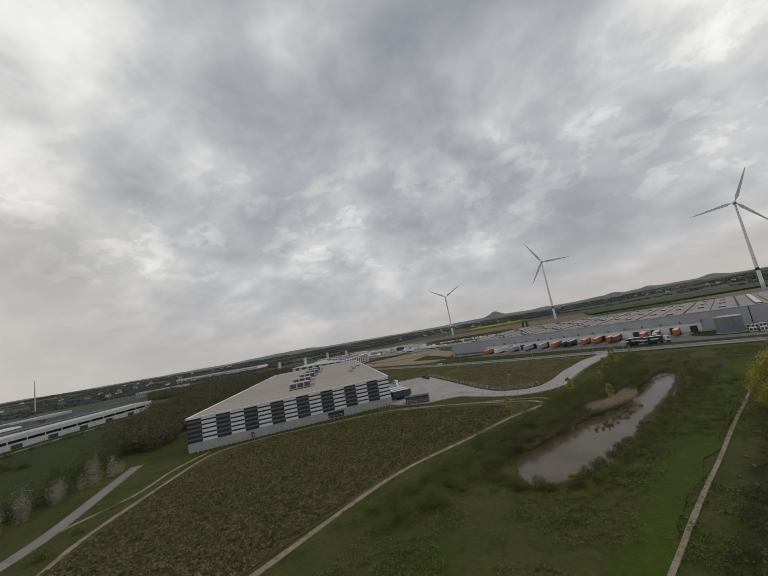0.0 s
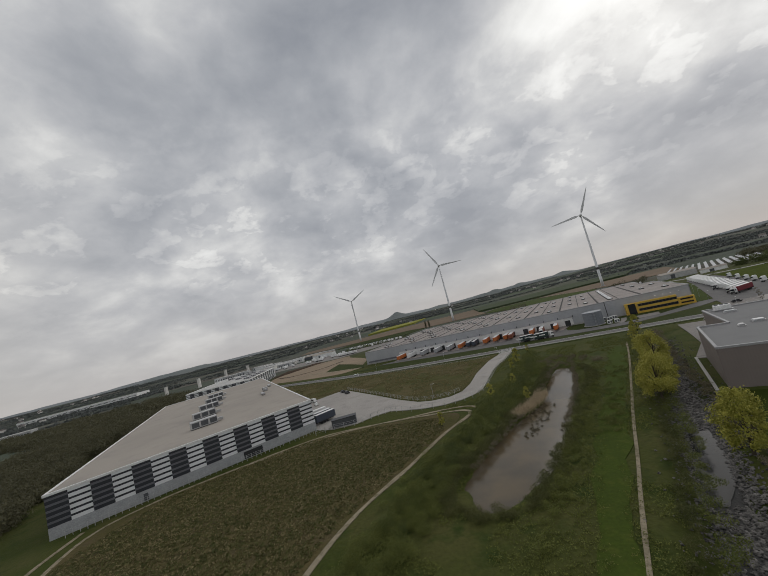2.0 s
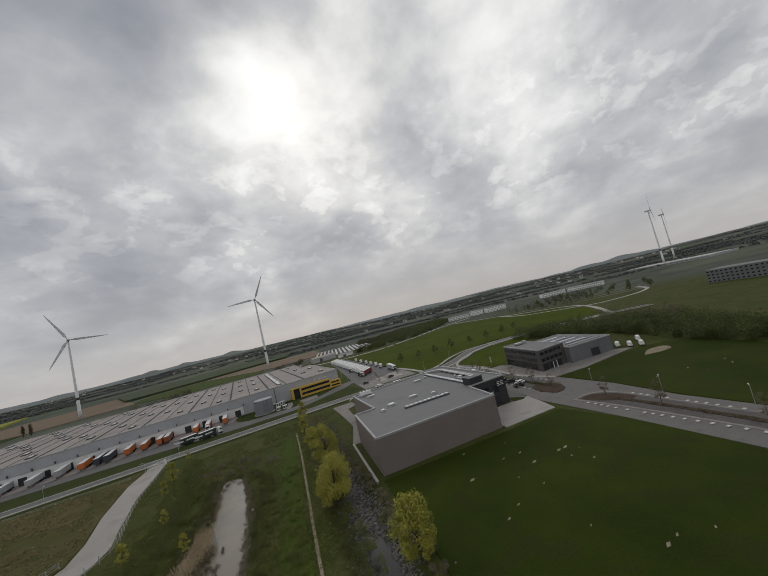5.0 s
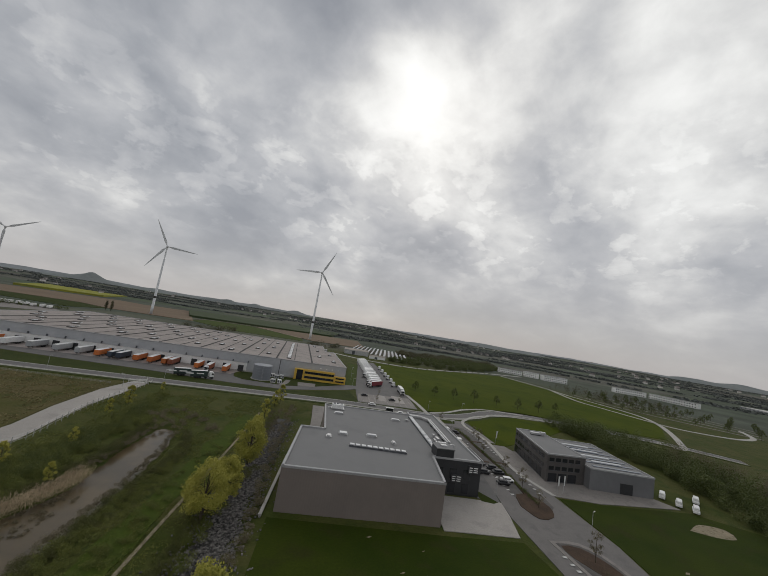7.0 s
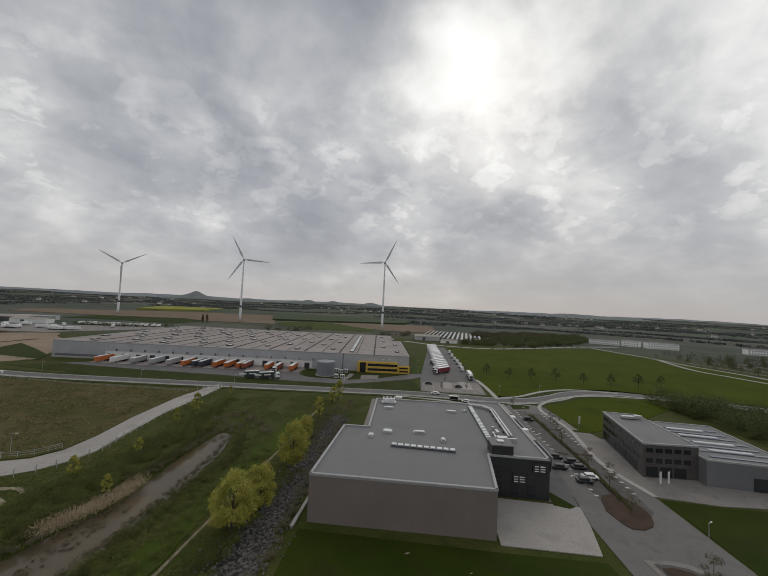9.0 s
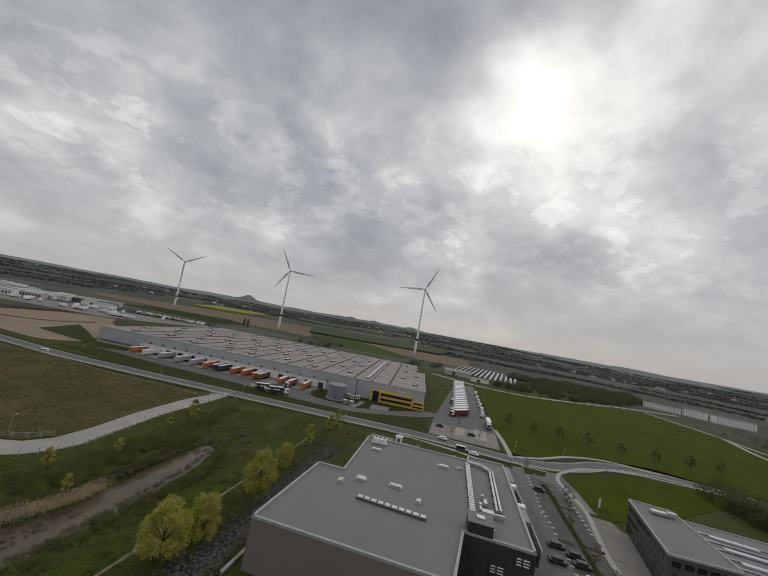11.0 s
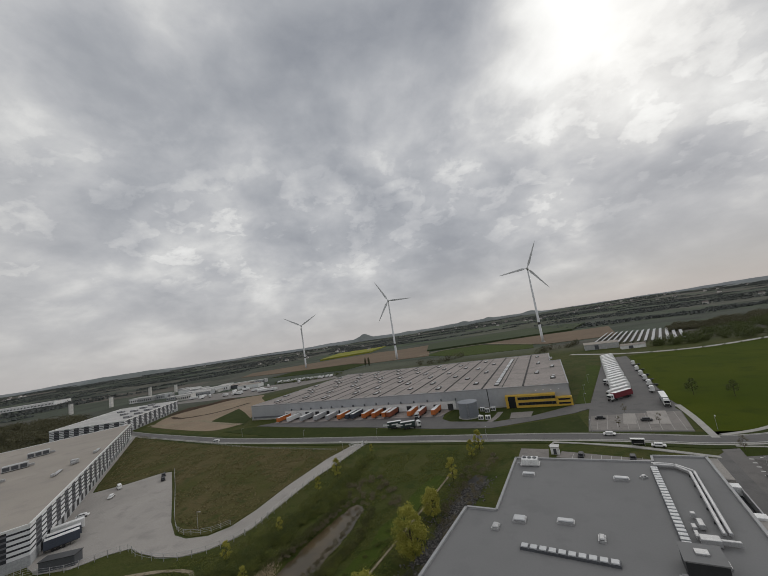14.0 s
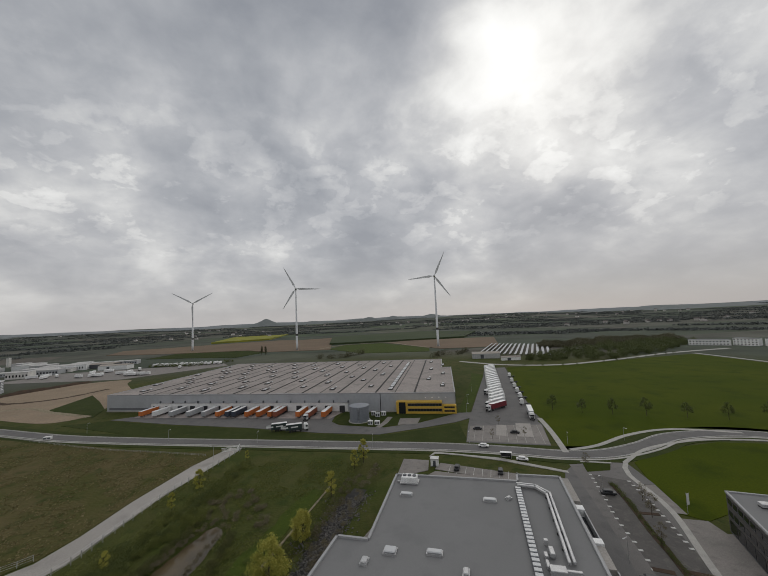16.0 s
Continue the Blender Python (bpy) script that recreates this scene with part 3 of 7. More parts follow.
def water_sheet(name, pts, z, material, label):
    bm = bmesh.new()
    vs = [bm.verts.new((x, y, z)) for x, y in pts]
    bmesh.ops.triangulate(bm, faces=[bm.faces.new(vs)])
    bmesh.ops.recalc_face_normals(bm, faces=bm.faces[:])
    if bm.faces[0].normal.z < 0:
        bmesh.ops.reverse_faces(bm, faces=bm.faces[:])
    return tagged(part(name, bm, material), label, "water", kind="structure")


def grow(poly, d):
    c = Vector((sum(p[0] for p in poly) / len(poly), sum(p[1] for p in poly) / len(poly)))
    return [(p[0] + (p[0] - c.x) * d, p[1] + (p[1] - c.y) * d) for p in poly]


water_sheet("pond_water", grow(POND_LINE[:-1], 0.10), -1.02, "pond", "murky brown pond with shallow muddy banks")
ribbon("brook_bed", [(-10, 98), (-13, 88), (-19, 67), (-24, 46), (-28, 31), (-32, 13), (-36, -2), (-40, -15), (-44, -32), (-51, -62), (-57, -108)], 6.4, -1.74, "gravel", "wet dark gravel in the brook's bed", "gravel", depth=0.02, wob=0.3)
ribbon("brook_water", [(-33.2, 9), (-34.7, 3), (-37.2, -5), (-40.5, -12.5), (-42, -16)], 4.2, -1.62, "brook", "dark still pool in the stony brook", "water", depth=0.02, wob=0.5)

# ---------- fields, lawns, roads ----------
MOWN = [(-62, -100), (-58.5, -45), (-54.5, -17), (-49.5, 3), (-45, 20), (-38, 45), (-30, 75), (-24, 95)]
sheet("heath", [(-133, -74.1), (-149, -57.7), (-161.2, -42.8), (-175.9, -22.2), (-172.6, -6.4), (-159.8, 10.2), (-137.8, 31.1), (-116.2, 35.6), (-94, 37.6), (-86.1, 35.7), (-86, 25.3), (-90.4, 11.9), (-94.2, -0.1), (-99.9, -21.9), (-103.1, -58.4), (-104, -100.1), (-127.8, -101.1)],
      0.02, "heath", "tufted brown heath inside a looping path", "heath", round_it=True)
sheet("meadow", [(-76, 136.1), (-81.5, 118.5), (-85.9, 91.3), (-86.9, 73.2), (-89.1, 64), (-93.5, 58.9), (-99.9, 57.4), (-105.7, 59), (-115.9, 66.7), (-141.3, 89.8), (-168.3, 113.6), (-174.7, 111.4), (-182.6, 100.3), (-193.3, 92.3), (-209, 105.6), (-323.1, 209), (-203.2, 164.1), (-137.6, 143.5), (-101, 133.9)],
      0.02, "rough", "rough olive-brown meadow beside the yard", "meadow")
sheet("lawn", [(-21, 23.4), (17.1, 13.1), (35.2, 8.8), (33.7, -12.1), (18.9, -59.7), (4, -130), (-51.5, -130), (-45.9, -78.9), (-38.1, -40.2), (-32.8, -18.3), (-27, 0.3)], 0.02, "lawn", "dark green mown lawn beside the brown hall", "lawn")
sheet("lawn", [(67.1, 26.7), (80.7, 21.7), (112.6, 15.1), (125.9, 0.3), (105.2, -31.6), (80.1, -82.7), (60, -130), (28, -129.9), (40.7, -63.1), (53.5, -15.9), (61.3, 4)], 0.02, "lawn", "dark green lawn beside the street", "lawn")
sheet("bare_patch", [(96.9, 7.5), (102.1, 3.6), (108.6, 2), (112.1, 6.3), (105.6, 9.5)], 0.035, "path", "pale trodden patch in the lawn", "bare patch", round_it=True)
sheet("lawn", [(90.4, 106.1), (106.6, 116.7), (135.2, 121.5), (164.1, 115.4), (156.3, 100.4), (116.1, 81.4), (84.5, 70.2), (79.5, 74.6)], 0.02, "crop", "green lawn in the bend of the road", "lawn")
wr = random.Random(21)
for k in range(26):
    a, b = wr.choice(((-6, -8), (6, 2), (14, -6), (-12, -30), (98, -6), (84, -14))), wr.uniform(0.25, 0.8)
    x, y = a[0] + wr.gauss(0, 6), a[1] + wr.gauss(0, 5)
    sheet("worn_spot", [(x - b, y), (x, y - 0.5 * b), (x + 1.3 * b, y + 0.1), (x + 0.3, y + 0.6 * b)], 0.03, "path", "small pale worn spot in the lawn", "bare patch", depth=0.02)
sheet("dock_verge", [(-177.5, 192.8), (-127.9, 177.7), (-79.2, 165.6), (-35.2, 151.7), (-5.2, 145.8), (25.4, 154.8), (36.7, 159.9), (35.7, 134.6), (1.5, 135), (-45.6, 142.6), (-77.7, 145.1), (-104.9, 151.9), (-141.8, 162.9), (-202.1, 186.1)], 0.025, "verge", "dark green verge between road and docks", "grass")
sheet("tank_lawn", [(-31.8, 170.4), (-26.2, 166), (-5, 159.2), (15, 164.2), (27.2, 172), (37.3, 178.2), (-27.1, 193.2)], 0.03, "verge", "dark green lawn round the tank", "grass")
sheet("lot_verge", [(40.7, 181.4), (46.1, 176.8), (87.9, 298.7), (78.9, 312.5), (70.3, 274.8)], 0.03, "strip", "mown grass between warehouse and lorry park", "grass")
sheet("field", [(73.2, 120.1), (88.2, 124.2), (110.3, 134.7), (138.3, 139.7), (169.8, 129.8), (203, 114.3), (247.7, 94.1), (317.2, 137.5), (337, 169.4), (347.8, 249.8), (348.7, 289.7), (350.1, 377.1), (279, 360), (182.6, 333.7), (124.7, 338.8), (120.8, 333.3), (82.1, 173.9)], 0.03, "crop", "flat bright green crop field", "field")
sheet("field", [(-648, 747.7), (-876, 1220), (-550.6, 1017.4), (-402.4, 1107.1), (-287.4, 1029.7), (-182.8, 1071.9), (-116.7, 643.6), (-179.1, 645.8), (-244.1, 651.6), (-304.6, 709), (-461.6, 711.6)], 0.6, "plough", "brown ploughed field round the turbines", "field", depth=1.0)
sheet("field", [(-550.6, 1019.2), (-673, 1498), (-571, 1640), (-437, 1438), (-402.4, 1108.9)], 6.0, "rape", "yellow flowering rapeseed field", "field", depth=6.5)
sheet("field", [(-458.9, 612.6), (-461.8, 709), (-306.5, 708.1), (-247, 651.6), (-267.4, 568.6), (-349.7, 593.3)], 0.3, "lawn", "dark green field behind the warehouse", "field", depth=0.6)
sheet("field", [(-122.4, 656.4), (-102.2, 738.5), (-19.3, 755.3), (69.8, 591.5), (64.3, 532.6), (-47.2, 547.3)], 0.3, "strip", "green field behind the warehouse", "field", depth=0.6)
sheet("field", [(-12.5, 762.6), (48.3, 800.7), (247.5, 797.7), (186.6, 560), (88, 566.1)], 0.5, "plough", "pale brown field round the eastern turbine", "field", depth=1.0)
sheet("field", [(-184.7, 1073.7), (-141.4, 773.8), (-8.1, 784.4), (181.8, 817.4), (264.9, 1044), (111.1, 1201.4)], 4.0, "fargreen", "long green field beyond the turbines", "field", depth=6.0)
ribbon("farm_track", [(-143.3, 662.4), (-100.3, 743.1), (-12.6, 758.9), (36.9, 664.3), (71.7, 591.2)], 6, 0.75, "path", "pale farm track between the fields", "track")
sheet("sand", [(-327.4, 229.9), (-354.8, 274.7), (-349.7, 335), (-300.4, 364.2), (-276.8, 334.8), (-229.8, 279.7), (-210.3, 229.7), (-204.5, 210.7), (-202.7, 206.2), (-220.1, 193.3), (-272.5, 208.8)], 0.04, "sand", "bare sandy building plot with worn tracks", "sand", round_it=True)
sheet("verge", [(-253.2, 227.5), (-265.6, 280), (-235.8, 253), (-207.2, 224.4), (-196, 200.8), (-205.2, 208.9), (-228.3, 217.7)], 0.07, "verge", "dark green grass wedge beside the sandy plot", "grass", depth=0.1)
ribbon("sand_track", [(-337.6, 236.9), (-306.2, 231.5), (-276.3, 236.8), (-242.1, 221), (-201.8, 205.4)], 4, 0.075, "path", "pale worn track over the sandy plot", "track", depth=0.03, wob=0.5)
ribbon("sand_track", [(-346.5, 270.1), (-316.4, 257.8), (-286.4, 272.6), (-275.6, 310.2)], 5, 0.07, "mulch", "dark damp track over the sandy plot", "track", depth=0.03, wob=0.8)
sheet("yard", [(-145.4, 41.1), (-136.6, 38.5), (-126.9, 41.3), (-121.6, 47.7), (-116.2, 51.1), (-109.5, 49.1), (-101.3, 47.6), (-93.2, 48.1), (-86.8, 51.3), (-82.5, 56.3), (-79.9, 62.2), (-79.1, 74.7), (-77.2, 95), (-72.5, 115.6), (-68.2, 136.2), (-74.4, 137.3), (-81, 118.6), (-85.4, 91.4), (-86.4, 73.3), (-88.5, 63), (-92.9, 57.9), (-99.9, 56.4), (-106.2, 58), (-116.3, 65.6), (-141.8, 88.7), (-168.4, 112.1), (-174.2, 110.4), (-182.1, 99.3), (-192.8, 90.3), (-203.7, 100), (-309.3, 202.4), (-312.5, 195.2), (-200.7, 89.5), (-163.4, 55.6)],
      0.05, "concrete", "pale concrete lorry yard with a curving driveway", "yard")
MAIN = [(-420, 236), (-345, 216), (-297, 199), (-218, 174), (-177, 162), (-139, 154.5), (-109, 149.5), (-79, 145), (-54, 141), (-22, 136), (-2, 133), (17, 130), (36, 126), (55, 120.5), (69, 116), (86, 115), (105, 121), (121, 129), (138, 131.5), (155, 129.5), (172, 121.5), (200, 107), (232, 84), (255, 58)]
ribbon("verge", MAIN, 17, 0.03, "verge", "mown grass verge along the main road", "verge")
ribbon("road", MAIN, 7.4, 0.06, "asphalt", "grey asphalt main road with a gentle bend", "road")
ribbon("pavement", MAIN, 1.1, 0.14, "kerb", "pale paved footway along the main road", "pavement", shift=-5.2)
ribbon("kerb", MAIN, 0.5, 0.13, "kerb", "pale concrete kerb of the main road", "kerb", shift=4.0)
ribbon("kerb", MAIN, 0.4, 0.15, "kerb", "pale concrete kerb beside the footway", "kerb", shift=-3.95)
for k in range(2):
    ribbon("road_line", MAIN, 0.16, 0.072, "marking", "faded white edge line on asphalt", "road marking", depth=0.01, shift=(3.4, -3.4)[k])
ribbon("pavement", [(154.6, 130.6), (131, 138.4), (108.2, 134), (87.4, 123.2), (74.2, 119.8)], 2.0, 0.12, "kerb", "pale footway along the field", "pavement")
ribbon("pavement", [(171.1, 117.2), (135.1, 124.4), (106.6, 119), (89.8, 108.3), (86.4, 104.9), (82.1, 97), (78.8, 75.3), (67.7, 46.9), (66.6, 27.9)], 1.6, 0.13, "kerb", "pale kerb round the inner bend", "kerb")
sheet("road", [(66.9, 106.6), (57.1, 64.5), (49.2, 40.1), (40.4, 18.5), (33.8, -10.1), (19.9, -59.7), (6, -130), (28, -129.9), (40.7, -63.1), (52.6, -15.8), (60.8, 4.1), (66.3, 27.9), (67.2, 46.8), (78.4, 74.3), (86.3, 106), (80.9, 107.1)], 0.055, "street", "grey asphalt side street with planted islands", "road")
sheet("forecourt", [(78.2, 71.8), (84.2, 70.2), (84, 64.8), (97.4, 64.4), (111.6, 17.3), (80.2, 22.8), (66.7, 27.9), (67.7, 46.9)], 0.07, "paving", "pale paved forecourt of the dark office", "forecourt")
sheet("parking_bays", [(70.3, 98.2), (64.8, 82.1), (61.8, 72.8), (59.1, 60.3), (56.7, 51.1), (54, 40.5), (49.5, 24), (53.5, 18), (59.5, 22), (64.3, 35.3), (68.9, 50.9), (70.7, 57.6), (73.7, 68), (77.3, 81.2), (79.5, 92.6)], 0.066, "baydark", "dark brown paved parking bays beside the hall", "parking", depth=0.05)
sheet("road", [(83.6, 101.6), (87.2, 104.3), (85.4, 89.9), (79.6, 90.2)], 0.066, "asphalt", "short dark asphalt stub of the side street", "road", depth=0.05)
sheet("forecourt", [(79.7, 90.1), (85.3, 89.8), (81.6, 73.4), (78, 74.6)], 0.066, "paving", "pale paving between bays and lawn", "forecourt", depth=0.05)
sheet("planting_bed", [(72.3, 108.2), (69.8, 100.2), (78.2, 100.7), (81.6, 106)], 0.10, "lawn", "small grass bed at the street's mouth", "planting bed", depth=0.08)
sheet("kerb", [(72, 109), (82.2, 106.6), (81.9, 105.6), (71.8, 108)], 0.22, "kerb", "pale kerb stone along the grass bed", "kerb", depth=0.2)
for a, b in (((68.5, 75.2), (74.4, 73.8)), ((63.5, 53.4), (68.8, 51.2)), ((57.6, 54.4), (61.4, 52.9))):
    ribbon("planting_bed", [a, ((a[0] + b[0]) / 2, (a[1] + b[1]) / 2), b], 1.3, 0.13, "mulch", "narrow cross bed between the parking bays", "planting bed")
sheet("parking_bays", [(43.7, 7.6), (49.2, 5.8), (51.4, -1.2), (47.1, -18.1), (33.7, -66.6), (22.1, -110), (18.1, -106), (28.9, -60.3), (40.3, -12.9)], 0.17, "baydark", "long dark paved parking bays between kerbs", "parking", round_it=True)
ribbon("planting_strip", [(72.6, 91.4), (70.5, 80.5), (66.8, 66.9), (65.3, 59.9), (61.8, 46.6), (58.9, 36.8), (55, 24)], 1.5, 0.14, "mulch", "narrow hedge bed between the parking bays", "planting bed", wob=0.3)
ribbon("planting_strip", [(46.8, -1.6), (42.4, -21.4), (32.5, -56.6), (21.1, -100)], 1.9, 0.24, "mulch", "long narrow hedge bed between the parking bays", "planting bed", wob=0.3)
sheet("planting_bed", [(48.3, 23.4), (48.7, 17), (54, 17.2), (57.8, 22), (57.5, 28.5), (52.5, 29.5)], 0.23, "mulch", "rounded end bed with reddish bark mulch", "planting bed", round_it=True)
sheet("planting_bed", [(43.3, 2.5), (44.2, 6.5), (48.7, 4.9), (50.4, -1.1), (49.1, -7.1), (45.3, -4.5)], 0.23, "mulch", "rounded end bed with reddish bark mulch", "planting bed", round_it=True)
sheet("side_pavement", [(50.2, 76.7), (37.2, 28.3), (42.4, 24.4), (50, 40.6), (58, 64.9), (67.3, 105.3), (62.7, 101.3), (57.3, 90.7)], 0.05, "asphalt", "grey asphalt strip along the grey hall", "pavement")
sheet("court", [(2.9, 83.4), (37.2, 79.9), (49.7, 77.3), (55.1, 91.2), (44.5, 95.9), (17.2, 105.5), (13.7, 102.3), (8.7, 90.8)], 0.045, "paving", "paved court behind the grey hall", "pavement")
sheet("pavement", [(16.3, 118.7), (19.2, 121.2), (28.2, 119), (43.7, 112.1), (63.3, 99.7), (63.6, 101.4), (43.9, 114.7), (19.2, 123.2)], 0.12, "kerb", "pale footway behind the grey hall", "pavement")
sheet("island_kerb", [(42.6, 8.7), (50.2, 6.8), (52.6, -1.4), (48, -18.2), (34.7, -66.7), (23, -112), (16.9, -107), (27.9, -60.2), (39.3, -12.8)], 0.13, "paving", "pale kerb round a long planting island", "kerb", round_it=True)
sheet("driveway", [(17.7, 15.1), (35.7, 10.4), (40.4, 19), (43.2, 25.4), (22.6, 31.4)], 0.065, "concrete", "pale concrete driveway beside the brown hall", "driveway")
sheet("slab", [(6, 117.5), (15.9, 115), (14.6, 106.4), (8.5, 104), (2.5, 83), (-4.3, 52.8), (-11, 54.6), (-13.3, 55.6), (-3.4, 75), (1.5, 96)], 0.07, "paving", "pale paved ramp beside the grey hall", "driveway")
sheet("parking_strip", [(17.1, 107.1), (20.1, 112.2), (46, 100.6), (44, 94)], 0.07, "paving", "paved parking strip behind the grey hall", "parking")
LOT = [(44.9, 170.3), (86.6, 295.4), (97.8, 334.9), (120.1, 337.2), (82, 174.8), (80.7, 162.6), (77.2, 158.1), (77.1, 152.3), (68.8, 124.9), (34.6, 132.6), (39.7, 152.2)]
sheet("lorry_park", LOT, 0.06, "asphalt", "grey asphalt lorry park beside the warehouse", "parking")
sheet("parking", [(41.6, 154.8), (76.6, 152.3), (69.2, 126.1), (35.1, 134.1)], 0.075, "paving", "paved car park with marked bays", "parking")
ribbon("garden_path", [(80.3, 162.7), (76.6, 141.2), (71.2, 117.3)], 2.4, 0.10, "kerb", "pale straight footpath along the field edge", "path")
sheet("apron_road", [(-178.4, 194.7), (-127.8, 179.2), (-79.1, 167.2), (-35.1, 153.5), (-5.2, 147.6), (17, 154.9), (35.6, 162.1), (47.2, 170.1), (49.5, 178.7), (40.6, 179.2), (28.3, 170.9), (16.1, 163.3), (-2.9, 157.9), (-27.4, 164.8), (-32.7, 171.7), (-32.5, 183.5), (-162.3, 203)], 0.055, "asphalt", "grey asphalt service road along the docks", "road")
sheet("dock_apron", [(-166.2, 198.5), (-34.7, 177.8), (-27.9, 194.2), (-163.9, 212.5)], 0.06, "apron", "stained concrete apron before the loading docks", "apron")
ribbon("entry_path", [(-6.1, 158.5), (-2.5, 165.9), (0.4, 176.4)], 3.0, 0.08, "paving", "paved path to the yellow office", "path")
for q in ([(50, 139.5), (54.5, 138.3), (59.4, 153.6), (55, 155)], [(59, 137.2), (66, 135.6), (72, 154.5), (65, 156)]):
    sheet("parking_patch", q, 0.094, "concrete", "pale concrete patch in the lorry park's parking", "parking", depth=0.03)
sheet("small_parking", [(4.4, 161.4), (14.9, 161.5), (17.6, 172), (6.1, 172.7)], 0.08, "paving", "small paved parking before the yellow office", "parking")
ribbon("dirt_path", [(-112, -100.3), (-130.9, -76.1), (-138.9, -68.4), (-148.8, -59.9), (-162.1, -42.9), (-177, -21.3), (-173.7, -6.4), (-161, 9.2), (-137.8, 31.1), (-116, 37), (-93.8, 39), (-84.8, 38.6), (-81.9, 33.9), (-87.6, 20.6), (-93, 1.9), (-99.9, -21.9), (-101, -58.4), (-103, -100.1)], 1.15, 0.05, "path", "worn sandy footpath round the heath", "path", wob=0.5)
ribbon("dirt_path", [(-156.1, 13.6), (-133.5, 30.7), (-119.8, 36), (-106.6, 38.8), (-92.4, 42.3), (-83.7, 42.5), (-80.5, 39.6)], 1.1, 0.055, "path", "faint second track of the footpath", "path", wob=0.5)
ribbon("dirt_path", [(-183.2, -18.8), (-176.1, -33.2), (-165.4, -46.5), (-160.3, -62.2)], 1.0, 0.045, "path", "narrow trodden track beside the heath", "path", wob=0.6)
ribbon("lane", [(-117.6, -105.8), (-138.7, -84.1), (-149.3, -74.9), (-161.1, -63.3), (-185.2, -46.4), (-201.4, -34.9)], 3.6, 0.05, "paving", "narrow concrete field lane by the trees", "lane")
ribbon("mown_strip", MOWN, 5.4, 0.03, "strip", "mown green strip between pond and brook", "grass", wob=0.6)
ribbon("dirt_path", [(-62, -72), (-57.5, -45), (-53.8, -29), (-50.5, -16), (-47.2, -4), (-43.6, 10), (-40.5, 21.5), (-37, 34), (-34, 45), (-28.5, 65), (-23.8, 83), (-19.9, 99)], 0.6, 0.06, "path", "narrow trodden path along the brook", "path", wob=0.25)
ribbon("far_road", [(86, 396.6), (124.6, 356.3), (177.8, 339.7), (245, 357.5), (335.4, 392.3), (423.9, 411.5)], 6, 0.10, "kerb", "pale avenue road behind the field", "road")
ribbon("far_road", [(355.1, 382.4), (353.8, 292.2), (344.9, 251.5), (336, 160.2), (238.8, 80.3), (226.4, 88.2)], 4, 0.10, "kerb", "pale curving footway in the park", "path")
ribbon("far_road", [(355.9, 292.3), (319.2, 221.7), (317.7, 188.1), (319.5, 155), (326.7, 127.6), (365.5, 109.2), (409, 112.7), (453.4, 139.1)], 4, 0.10, "kerb", "pale loop road in the park", "road")

# ---------- plants ----------
rng = np.random.default_rng(7)


def cards(name, c, size, material, parent=None, flat=0.0, aspect=0.6):
    """Many small leaf blades in one mesh: centres c, sizes, at random turns."""
    c = np.asarray(c, float)
    n = len(c)
    a = rng.normal(size=(n, 3))
    a[:, 2] *= 1 - flat
    a /= np.linalg.norm(a, axis=1, keepdims=True)
    b = np.cross(a, rng.normal(size=(n, 3)))
    b /= np.linalg.norm(b, axis=1, keepdims=True)
    s = np.asarray(size, float).reshape(-1, 1) * rng.uniform(0.6, 1.3, (n, 1))
    v = np.empty((n, 4, 3))
    v[:, 0] = c - a * s * 0.5
    v[:, 1] = c + b * s * 0.5 * aspect
    v[:, 2] = c + a * s * 0.5
    v[:, 3] = c - b * s * 0.5 * aspect
    me = bpy.data.meshes.new(name)
    me.vertices.add(n * 4)
    me.vertices.foreach_set("co", v.reshape(-1))
    me.loops.add(n * 4)
    me.loops.foreach_set("vertex_index", np.arange(n * 4, dtype=np.int32))
    me.polygons.add(n)
    me.polygons.foreach_set("loop_start", np.arange(0, n * 4, 4, dtype=np.int32))
    me.polygons.foreach_set("loop_total", np.full(n, 4, dtype=np.int32))
    me.update(calc_edges=True)
    me.materials.append(M[material])
    ob = new(name, me)
    if parent:
        ob.parent = parent
    return ob


def clump_points(centre, radii, n, shell=0.55):
    d = rng.normal(size=(n, 3))
    d /= np.linalg.norm(d, axis=1, keepdims=True)
    r = rng.uniform(shell, 1.0, (n, 1))
    return np.asarray(centre) + d * r * np.asarray(radii)


def limb(bm, a, b, r0, r1, n=7):
    a, b = Vector(a), Vector(b)
    d = b - a
    m = Matrix.Translation((a + b) / 2) @ d.to_track_quat("Z", "Y").to_matrix().to_4x4()
    bmesh.ops.create_cone(bm, cap_ends=True, segments=n, radius1=r0, radius2=r1, depth=d.length, matrix=m)


